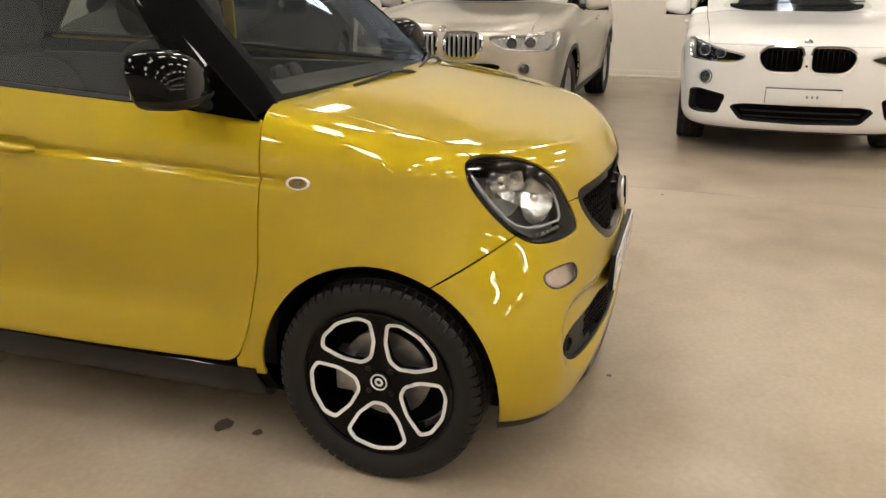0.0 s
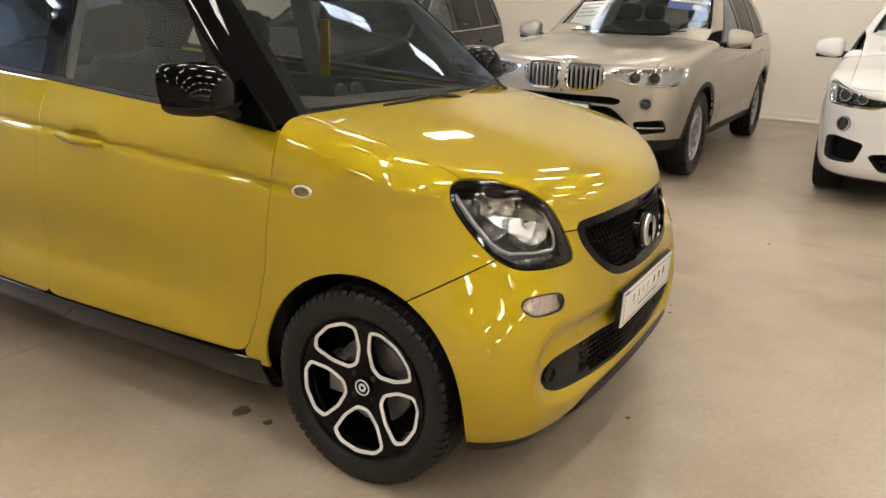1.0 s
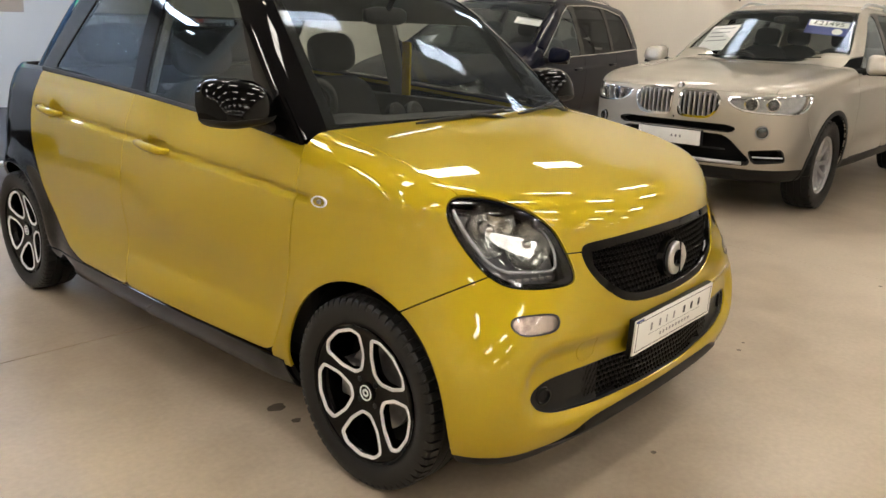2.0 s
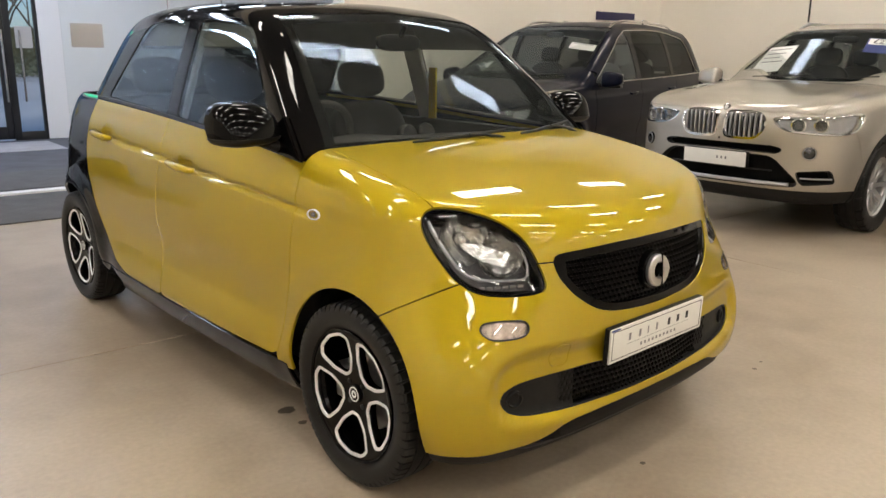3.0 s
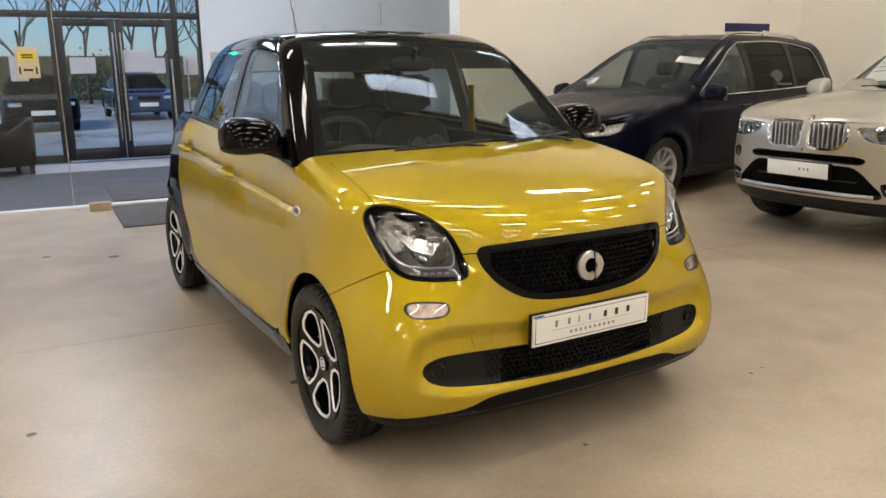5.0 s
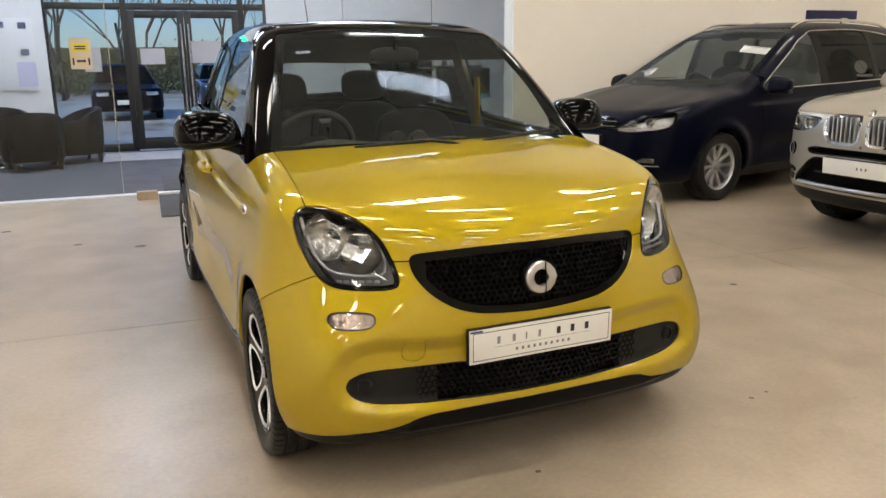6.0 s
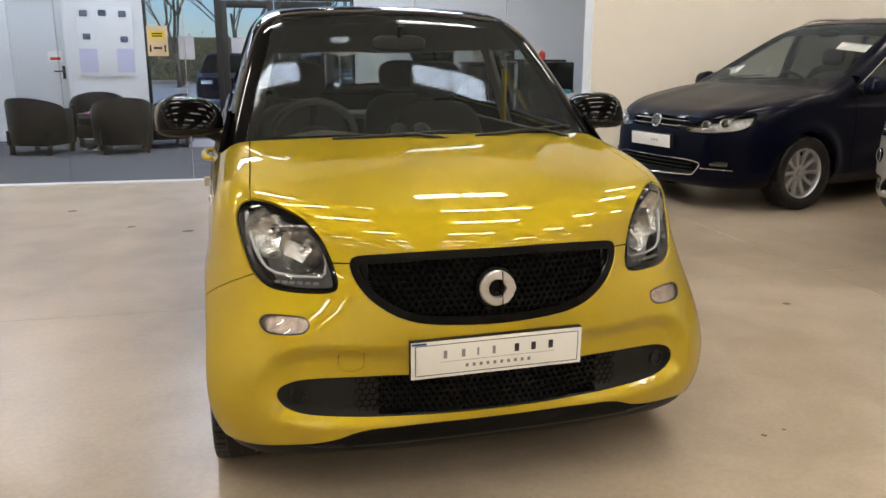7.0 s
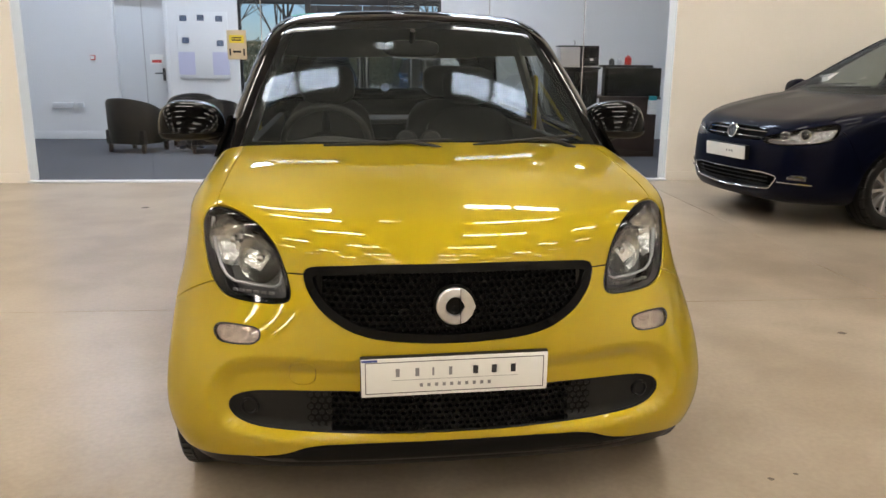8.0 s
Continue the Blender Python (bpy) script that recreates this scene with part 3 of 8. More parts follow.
def cabin(p):
    x, y, z = np.abs(p[:, 0]), p[:, 1], p[:, 2]
    a = x - (cab_w(z) - 0.055 * step(1.3, 2.7, y) ** 1.0)
    b = (screen_y(z) - 0.018 * np.sin(np.clip((z - 1.0) / 0.5, 0, 1) * math.pi) + 0.25 * x * x - y) * 0.62
    f = smax(a, b, 0.09)
    f = smax(f, z - (roof_z(y) - 0.10 * x * x), 0.10)
    f = smax(f, (y - (2.75 - 0.85 * (z - 1.1) - 0.15 * x * x)) * 0.8, 0.24)
    return smax(f, 0.9 - z, 0.02)


cab_w, screen_y, roof_z = soft(cab_w, 0.95, 1.6, 0.04), soft(screen_y, 0.9, 1.6, 0.04), soft(roof_z, 0.4, 2.9, 0.08)
smart_low = skin_of(lower_body, 0.06, 2.42, 0.60, (88, 140, 28), 384)
smart_cab = skin_of(cabin, 1.15, 2.25, 1.15, (56, 60, 26), 220)

car = thing("yellow_hatchback", "small gold-yellow five-door hatchback with gloss black roof and pillars", "car")


def diag_region(points, times=2, grow=0.0):
    """A field in the view along the car's front corner, for either side."""
    poly = rounded(points, times)
    return lambda p: inside(poly, np.abs(p[:, 0]) * 0.77 + p[:, 1] * 0.64, p[:, 2]) - grow


LAMP = [(0.405, 0.897), (0.37, 0.914), (0.287, 0.909), (0.184, 0.879), (0.111, 0.827), (0.068, 0.755), (0.044, 0.70), (0.053, 0.676), (0.15, 0.675), (0.25, 0.685), (0.313, 0.722), (0.37, 0.79), (0.408, 0.855)]
GAP = 0.0022
lamp_f = diag_region(LAMP)
grille_f = region(GRILLE, times=2)
intake_f = region(INTAKE, times=2)
hood_x = curve((-0.6, 0.665), (-0.24, 0.668), (0.05, 0.656), (0.36, 0.645))
belt_z = curve((0.2, 0.972), (0.335, 0.987), (1.0, 1.03), (1.4, 1.053), (2.0, 1.078), (2.4, 1.09))
lip_z = curve((0.0, 0.282), (0.3, 0.281), (0.38, 0.278), (0.42, 0.270), (0.46, 0.254), (0.51, 0.243), (0.62, 0.238), (0.8, 0.233))


def front_only(p):
    return p[:, 1] - 0.25


def hood_field(p):
    return np.maximum(np.abs(p[:, 0]) - hood_x(p[:, 1]), np.maximum(0.757 - p[:, 2], p[:, 1] - 0.62))


def bumper_field(p):
    # below the seam that runs from the lamp down to the wheel arch
    s = ((p[:, 2] - 0.70) * 0.165 + (p[:, 1] + 0.32) * 0.10) / 0.193
    return np.maximum(np.maximum(s, p[:, 2] - 0.757), p[:, 1] - 0.1)


no_arch_f = lambda p: np.where(np.abs(p[:, 0]) > 0.4, 0.343 - arch_d(p, 0.0), -1)
no_arch_r = lambda p: np.where(np.abs(p[:, 0]) > 0.4, 0.345 - arch_d(p, BASE), -1)
lip_f = lambda p: lip_z(np.abs(p[:, 0])) - p[:, 2]
windscreen_base = lambda p: -cabin(p) - 0.012
side_belt = lambda p: p[:, 2] - belt_z(p[:, 1])

MARKER = [(0.535, 0.612), (0.60, 0.617), (0.655, 0.614), (0.668, 0.59), (0.65, 0.567), (0.60, 0.565), (0.548, 0.568), (0.53, 0.588)]
mark_poly = rounded(MARKER, 2)
mark_f = lambda p: inside(mark_poly, np.abs(p[:, 0]), p[:, 2])
TOW = [(-0.455, 0.522), (-0.385, 0.522), (-0.382, 0.452), (-0.458, 0.452)]
tow_f = region(TOW, times=3)

nose = near(smart_low, y=(-0.8, 0.75))
front = near(nose, y=(-0.8, 0.3))
shrink = lambda field, by=GAP: (lambda p: field(p) + by)
part_hood = nose.clip(shrink(hood_field), neg(shrink(lamp_f, -GAP)), neg(shrink(grille_f, -0.001)), windscreen_base)
put("hood", part_hood.edged(0.012).mesh("hood"), M_YELLOW, car)
bump = front.clip(shrink(bumper_field), neg(shrink(lamp_f, -GAP)), neg(shrink(grille_f, -0.001)), neg(intake_f), lip_f,
                  no_arch_f, neg(shrink(mark_f, -0.0015)), neg(shrink(tow_f, -0.001)))
bumper = put("front_bumper", bump.edged(0.02).mesh("front_bumper"), M_YELLOW, car)
put("tow_cover", front.clip(shrink(tow_f, 0.001), front_only).edged(0.004).mesh("tow_cover"), M_YELLOW, bumper)
put("lower_lip", front.clip(bumper_field, neg(shrink(lip_f, 0.002)), no_arch_f).moved(-0.008).edged(0.02).mesh("lower_lip"), M_PLASTIC, car, "textured black lower lip")


def splitter():
    """The black spoiler under the bumper: a lip that follows the nose, thick at its lower edge and tapering to the ends."""
    bm = bmesh.new()
    rings = []
    for k in range(61):
        x = -0.66 + 1.32 * k / 60
        ax = abs(x)
        lo, hi = -0.9, 0.2
        for _ in range(24):
            m = (lo + hi) / 2
            if lower_body(np.array([[ax, m, 0.27]]))[0] < 0:
                hi = m
            else:
                lo = m
        top = float(lip_z(ax)) + 0.004
        e = 1 - float(step(0.45, 0.66, ax))
        prof = [(0.012, top), (-0.002 - 0.004 * e, top - 0.012), (0.002 - 0.010 * e, 0.236 - 0.012 * (1 - e)), (0.012, 0.214), (0.045, 0.205), (0.075, 0.210), (0.06, top - 0.02)]
        rings.append([bm.verts.new((x, hi + o + 0.012 + 0.02 * (1 - e), z)) for o, z in prof])
    for a, b in zip(rings, rings[1:]):
        for i in range(len(a)):
            bm.faces.new((a[i], a[(i + 1) % len(a)], b[(i + 1) % len(a)], b[i]))
    bm.faces.new(rings[0])
    bm.faces.new(rings[-1][::-1])
    return bm


part("front_splitter", splitter(), M_MESHBLACK, car, "black front spoiler lip", sharp=50)

DOOR_F = [(0.335, 1.2), (0.333, 1.0), (0.324, 0.85), (0.338, 0.6), (0.385, 0.40), (0.425, 0.305), (0.8, 0.297), (1.385, 0.292), (1.398, 0.44), (1.402, 0.8), (1.40, 1.2)]
DOOR_R_ = [(1.40, 1.2), (1.402, 0.8), (1.398, 0.44), (1.385, 0.292), (1.79, 0.298), (1.92, 0.335), (2.04, 0.41), (2.17, 0.57), (2.29, 0.77), (2.345, 0.92), (2.33, 1.2)]
door_f = region(DOOR_F, "yz", 2, 0.0, 0.02)
door_r = region(DOOR_R_, "yz", 2, 0.0, 0.02)
right = near(smart_low, x=(-2, -0.3))
fender_side = lambda p: np.maximum(p[:, 1] - 0.72, p[:, 0] + 0.2)
sill_f = lambda p: p[:, 2] - 0.292
fend = near(right, y=(-0.6, 0.75)).clip(fender_side, neg(shrink(door_f, -GAP)), neg(shrink(hood_field, -GAP)), neg(shrink(bumper_field, -GAP)),
                                        neg(shrink(lamp_f, -GAP)), no_arch_f, windscreen_base, neg(lambda p: p[:, 2] - 0.272), lambda p: p[:, 1] - 0.424)
cup_poly = rounded([(1.09, 0.925), (1.16, 0.935), (1.21, 0.925), (1.235, 0.885), (1.21, 0.845), (1.155, 0.835), (1.10, 0.845), (1.075, 0.885)], 2)
cup_f = lambda p: np.minimum(inside(cup_poly, p[:, 1], p[:, 2]), inside(cup_poly, p[:, 1] - 0.915, p[:, 2] - 0.045))
doors = {}
for nm, fld, ylim in (("front_door", door_f, (0.2, 1.5)), ("rear_door", door_r, (1.3, 2.5))):
    doors[nm] = near(right, y=ylim).clip(shrink(fld), side_belt, no_arch_r, neg(cup_f))
cup = near(right, y=(0.9, 2.3)).clip(cup_f)
cupdepth = np.clip(-cup_f(cup.v) / 0.03, 0, 1) ** 0.6 * 0.026
cup = Skin(cup.v - cup.n * cupdepth[:, None], cup.n, cup.f)
quarter = near(right, y=(1.7, 3.2)).clip(neg(shrink(door_r, -GAP)), no_arch_r, lambda p: 1.79 - p[:, 1], neg(lambda p: p[:, 2] - 0.25), lambda p: p[:, 2] - belt_z(p[:, 1]) - 0.01)
sill = near(right, y=(0.2, 2.3)).clip(lambda p: p[:, 2] - 0.289, no_arch_r, no_arch_f, lambda p: 0.37 - p[:, 1], lambda p: p[:, 1] - 2.2, lambda p: p[:, 0] + 0.55).moved(0.004)

for side in (0, 1):
    s = (lambda q: q.mirrored()) if side else (lambda q: q)
    put("front_fender", s(fend.edged(0.012)).mesh("front_fender"), M_YELLOW, car)
    for nm in ("front_door", "rear_door"):
        d = put(nm, s(doors[nm].edged(0.012)).mesh(nm), M_YELLOW, car)
        sub = cup.clip((lambda p: p[:, 1] - 1.5) if nm == "front_door" else (lambda p: 1.5 - p[:, 1]))
        put("handle_cup", s(sub).mesh("handle_cup"), M_YELLOW, d)
        y0, z0 = (1.155, 0.885) if nm == "front_door" else (2.07, 0.93)
        xw = -0.826 if nm == "front_door" else -0.812
        hb = bmesh.new()
        pts = [(xw + 0.030, y0 - 0.105, z0 - 0.008), (xw + 0.008, y0 - 0.09, z0 - 0.006), (xw, y0 - 0.05, z0 - 0.003), (xw - 0.004, y0, z0), (xw, y0 + 0.05, z0 + 0.003), (xw + 0.008, y0 + 0.09, z0 + 0.005), (xw + 0.03, y0 + 0.105, z0 + 0.006)]
        tube(hb, [(-x if side else x, y, z) for x, y, z in pts], [0.010, 0.014, 0.016, 0.016, 0.016, 0.014, 0.010], 12, flat=1.0)
        part("door_handle", hb, M_YELLOW, d)
    put("rear_quarter", s(quarter.edged(0.012)).mesh("rear_quarter"), M_BLACKPAINT, car, "gloss black rear quarter panel")
    put("sill", s(sill.edged(0.02)).mesh("sill"), M_BLACKPAINT, car, "gloss black sill")

for sx in (-1, 1):
    part("wheel_deflector", boxed(-0.10, 0.08, -0.018, 0.018, 0.178, 0.262, 0.012, pose(sx * 0.62, -0.352, 0, 0, 0, sx * 12)), M_PLASTIC, car, "black air deflector ahead of the wheel")

# a near-black layer behind the gaps, coloured to stand in for their shade
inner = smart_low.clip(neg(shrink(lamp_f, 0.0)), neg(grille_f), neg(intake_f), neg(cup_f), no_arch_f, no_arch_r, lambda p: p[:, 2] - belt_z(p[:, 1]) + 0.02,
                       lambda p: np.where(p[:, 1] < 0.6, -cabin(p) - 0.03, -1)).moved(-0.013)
put("gap_shade_shell", inner.mesh("gap_shade_shell"), M_DARK, car)

# wheel houses
for ya in (0.0, BASE):
    for sx in (-1, 1):
        wb = lathed([(0.355, sx * 0.72), (0.355, sx * 0.5), (0.02, sx * 0.5)], 40, pose(0, ya, WHEEL_R))
        bmesh.ops.delete(wb, geom=[v for v in wb.verts if v.co.z < 0.19], context="VERTS")
        part("wheel_house", wb, M_DARK, car)

# cabin
screen_half = curve((0.9, 0.70), (1.0, 0.672), (1.05, 0.652), (1.2, 0.605), (1.4, 0.532), (1.5, 0.49), (1.6, 0.44))


def screen_field(p):
    top = 1.492 - 0.09 * p[:, 0] ** 2
    return np.maximum(np.maximum(np.abs(p[:, 0]) - screen_half(p[:, 2]), p[:, 2] - top), p[:, 1] - 1.1)


def side_window(y0, y1, lean0, lean1, top):
    """A field in side view between belt line and roof rail."""
    def f(p):
        y, z = p[:, 1], p[:, 2]
        low = belt_z(y) + 0.016 - z
        a = (y0 + lean0 * (z - 1.0)) - y
        b = y - (y1 + lean1 * (z - 1.0))
        return smax(smax(smax(a, b, 0.04), low, 0.02), z - top(y), 0.05)
    return f


win_top = curve((0.6, 1.34), (0.9, 1.425), (1.2, 1.455), (1.6, 1.462), (2.0, 1.44), (2.35, 1.36))
win_f = side_window(0.53, 1.35, 0.82, 0.0, win_top)
win_r = side_window(1.45, 2.36, 0.0, -0.95, win_top)
side_on = lambda p: p[:, 0] + 0.3
pane_f = near(smart_cab, x=(-2, -0.3), y=(0.2, 1.6)).clip(win_f, side_on, neg(screen_field))
pane_r = near(smart_cab, x=(-2, -0.3), y=(1.2, 2.6)).clip(win_r, side_on)
screen = smart_cab.clip(screen_field, lambda p: lower_body(p) * -1 - 0.02)
tint = screen.clip(lambda p: 1.44 - 0.09 * p[:, 0] ** 2 - p[:, 2])
ws = put("windscreen", screen.moved(-0.004).mesh("windscreen"), M_WSGLASS, car, "clear windscreen with a dark printed border")
border = screen.clip(lambda p: -np.maximum(np.maximum(np.abs(p[:, 0]) - screen_half(p[:, 2]) + 0.035, p[:, 2] - 1.462 + 0.09 * p[:, 0] ** 2), 1.052 - 0.02 * p[:, 0] ** 2 - p[:, 2]))
put("screen_border", border.moved(-0.0075).mesh("screen_border"), M_GLOSSBLACK, ws)
REAR_WIN = rounded([(-0.5, 1.14), (-0.44, 1.42), (0.44, 1.42), (0.5, 1.14)], 2)
rear_win = lambda p: np.maximum(inside(REAR_WIN, p[:, 0], p[:, 2]), 2.3 - p[:, 1])
above = lambda p: np.where(p[:, 1] < 0.9, -lower_body(p) - 0.004, belt_z(p[:, 1]) + 0.0 - p[:, 2])
shell = smart_cab.clip(neg(shrink(screen_field, -0.002)), neg(rear_win), above, lambda p: np.where(p[:, 0] < -0.3, -win_f(p), -1), lambda p: np.where(p[:, 0] < -0.3, -win_r(p), -1),
                       lambda p: np.where(p[:, 0] > 0.3, -win_f(p), -1), lambda p: np.where(p[:, 0] > 0.3, -win_r(p), -1))
rail = lambda p: p[:, 2] - (roof_z(p[:, 1]) - 0.052)
put("roof", shell.clip(neg(rail), lambda p: p[:, 1] - 2.75).edged(0.015).mesh("roof"), M_BLACKPAINT, car, "gloss black roof")
put("pillar_shell", shell.clip(rail).edged(0.02).mesh("pillar_shell"), M_BLACKPAINT, car, "gloss black pillars and window frames")
put("rear_window", smart_cab.clip(rear_win).moved(-0.003).mesh("rear_window"), M_SIDEGLASS, car)
for side in (0, 1):
    s = (lambda q: q.mirrored()) if side else (lambda q: q)
    put("side_window", s(pane_f.moved(-0.004)).mesh("side_window"), M_SIDEGLASS, car)
    put("side_window", s(pane_r.moved(-0.004)).mesh("side_window"), M_SIDEGLASS, car)
    # waist seal along the foot of the windows
    sb = bmesh.new()
    ys = np.linspace(0.42, 2.33, 24)
    tube(sb, [((1 if side else -1) * (float(side_w(belt_z(y))) + 0.004 - 0.019 * ((y - 1.25) / 1.25) ** 2), y, float(belt_z(y)) + 0.004) for y in ys], 0.011, 6)
    part("waist_seal", sb, M_SEAL, car)


# ---- the yellow car: wheels ----
def wheel_skin(rmax, depth, n=120, rings=34, r0=0.0):
    """A dished disc that faces -x, depth(r) metres out from the wheel's middle."""
    rs = np.linspace(r0 + 1e-4, rmax, rings)
    a = np.arange(n) / n * 2 * math.pi
    R, A = np.meshgrid(rs, a, indexing="ij")
    v = np.stack([-depth(R), -R * np.cos(A), R * np.sin(A)], 2).reshape(-1, 3)
    sl = (depth(R + 1e-3) - depth(R - 1e-3)) / 2e-3
    nn = np.stack([-np.ones_like(R), sl * np.cos(A), -sl * np.sin(A)], 2).reshape(-1, 3)
    f = [[i * n + j, (i + 1) * n + j, (i + 1) * n + (j + 1) % n, i * n + (j + 1) % n] for i in range(rings - 1) for j in range(n)]
    c = np.cross(v[f[0][1]] - v[f[0][0]], v[f[0][2]] - v[f[0][0]])
    if c[0] > 0:
        f = [q[::-1] for q in f]
    return Skin(v, nn / np.linalg.norm(nn, axis=1, keepdims=True), f)


def petals(shape, count, first):
    """A field in the wheel's plane, negative inside any of the openings."""
    base = rounded(shape, 2, 0.007)
    polys = []
    for k in range(count):
        a = radians(first + 360 / count * k)
        c, s = math.cos(a), math.sin(a)
        polys.append(np.stack([base[:, 0] * c - base[:, 1] * s, base[:, 0] * s + base[:, 1] * c], 1))

    def f(p):
        d = np.full(len(p), 9.0)
        for q in polys:
            d = np.minimum(d, inside(q, -p[:, 1], p[:, 2]))
        return d
    return f


def tyre_mesh(R, half, rim, n=248):
    """A tyre with ring grooves and cut shoulder blocks, its axle along x."""
    prof = [(rim, -half * 0.80, 0), (rim + 0.012, -half * 0.90, 0), (rim + (R - rim) * 0.45, -half * 1.0, 0), (R - 0.026, -half * 0.985, 0), (R - 0.012, -half * 0.94, 1), (R - 0.005, -half * 0.86, 1), (R - 0.001, -half * 0.62, 1)]
    for c in (-0.50, -0.02, 0.46):
        if c > -0.45:
            prof.append((R, half * (c - 0.08), 0))
        prof += [(R - 0.0005, half * (c - 0.035), 0), (R - 0.008, half * (c - 0.03), 0), (R - 0.008, half * (c + 0.03), 0), (R - 0.0005, half * (c + 0.035), 0)]
    prof += [(R - 0.001, half * 0.62, 1), (R - 0.005, half * 0.86, 1), (R - 0.012, half * 0.94, 1), (R - 0.026, half * 0.985, 0), (rim + (R - rim) * 0.45, half * 1.0, 0), (rim + 0.012, half * 0.9, 0), (rim, half * 0.8, 0)]
    v, f = [], []
    for r, o, cut in prof:
        for i in range(n):
            a = 2 * math.pi * (i // 4 + (0.0, 0.04, 0.24, 0.28)[i % 4] + (0.4 if o > 0 else 0) + 0.25 * abs(o) / half) / (n // 4)
            q = r - (0.0075 if cut and i % 4 in (1, 2) else 0)
            v.append((o, q * math.cos(a), q * math.sin(a)))
    for k in range(len(prof) - 1):
        for i in range(n):
            f.append((k * n + i, k * n + (i + 1) % n, (k + 1) * n + (i + 1) % n, (k + 1) * n + i))
    me = bpy.data.meshes.new("tyre")
    me.from_pydata(v, [], f)
    bm = bmesh.new()
    bm.from_mesh(me)
    bmesh.ops.recalc_face_normals(bm, faces=bm.faces)
    bm.to_mesh(me)
    bm.free()
    me.polygons.foreach_set("use_smooth", [True] * len(me.polygons))
    me.set_sharp_from_angle(angle=radians(28))
    return me


dish = curve((0.0, 0.050), (0.03, 0.052), (0.06, 0.053), (0.12, 0.060), (0.185, 0.071), (0.206, 0.074), (0.214, 0.070))
face = wheel_skin(0.210, dish)
PETAL = [(0.064, -0.019), (0.064, 0.019), (0.104, 0.062), (0.162, 0.092), (0.192, 0.064), (0.206, 0.0), (0.192, -0.064), (0.162, -0.092), (0.104, -0.062)]
pet = petals(PETAL, 5, 51.5)
M_BRAKE = mat("brake_disc_steel", (0.28, 0.27, 0.26), 0.4, 0.9, vary=0.2, scale=40)
me_face = face.clip(neg(pet)).edged(0.035).mesh("spokes")
me_ring = face.clip(shrink(pet, 0.0005), neg(shrink(pet, 0.0100))).moved(0.0015).edged(0.005).mesh("opening_rim")
me_tyre = tyre_mesh(WHEEL_R, 0.088, 0.212)


def smart_wheel(x, y, flip):
    w = put("wheel", me_face, M_GLOSSBLACK, car, "five-spoke gloss black alloy wheel with machined edges")
    w.matrix_basis = pose(x, y, WHEEL_R, 0, 0, 180 if flip else 0)
    put("opening_rim", me_ring, M_MACHINED, w, "bright machined edges")
    put("tyre", me_tyre, M_RUBBER, w)
    part("barrel", lathed([(0.215, -0.080), (0.209, -0.076), (0.204, -0.05), (0.199, 0.02), (0.203, 0.075)], 64), M_GLOSSBLACK, w)
    part("brake_disc", lathed([(0.045, -0.005), (0.128, -0.005), (0.130, 0.0), (0.128, 0.018), (0.02, 0.018)], 48), M_BRAKE, w)
    part("brake_drum_backing", lathed([(0.19, 0.05), (0.001, 0.05)], 32), M_DARK, w)
    b = bmesh.new()
    box(b, -0.03, 0.03, 0.08, 0.145, -0.06, 0.06, 0.01)
    part("brake_caliper", b, M_BRAKE, w)
    part("hub_cap", lathed([(0.001, -0.060), (0.024, -0.060), (0.029, -0.057), (0.030, -0.045)], 32), M_GLOSSBLACK, w)
    part("cap_ring", lathed([(0.0205, -0.0605), (0.0205, -0.062), (0.0245, -0.062), (0.0245, -0.0605)], 32), M_MACHINED, w)
    part("cap_mark", lathed([(0.006, -0.0605), (0.006, -0.0618), (0.0125, -0.0618), (0.0125, -0.0605)], 24), M_MACHINED, w)
    for k in range(4):
        a = radians(45 + 90 * k)
        part("wheel_bolt", lathed([(0.001, -0.057), (0.006, -0.057), (0.0085, -0.054), (0.0085, -0.045)], 10, pose(0, 0.047 * math.cos(a), 0.047 * math.sin(a))), M_PLASTIC, w)


for wy in (0.0, BASE):
    smart_wheel(-TRACK, wy, False)
    smart_wheel(TRACK, wy, True)


# ---- the yellow car: lamps, grilles, plate ----
def on_front(x, z, out=0.0):
    """The point of the nose at x and z, moved outwards along -y."""
    lo, hi = -0.9, 0.2
    for _ in range(26):
        m = (lo + hi) / 2
        if lower_body(np.array([[x, m, z]]))[0] < 0:
            hi = m
        else:
            lo = m
    return Vector((x, hi - out, z))


def on_corner(s, z, out, side):
    """The point of the front corner at (s, z) of the diagonal view; side -1 is the car's right."""
    lo, hi = 0.0, 1.4
    for _ in range(26):
        m = (lo + hi) / 2
        p = np.array([[-0.77 * s - 0.64 * m, 0.64 * s - 0.77 * m, z]])
        if lower_body(p)[0] < 0:
            lo = m
        else:
            hi = m
    m = lo + out
    return Vector((-side * (-0.77 * s - 0.64 * m), 0.64 * s - 0.77 * m, z))


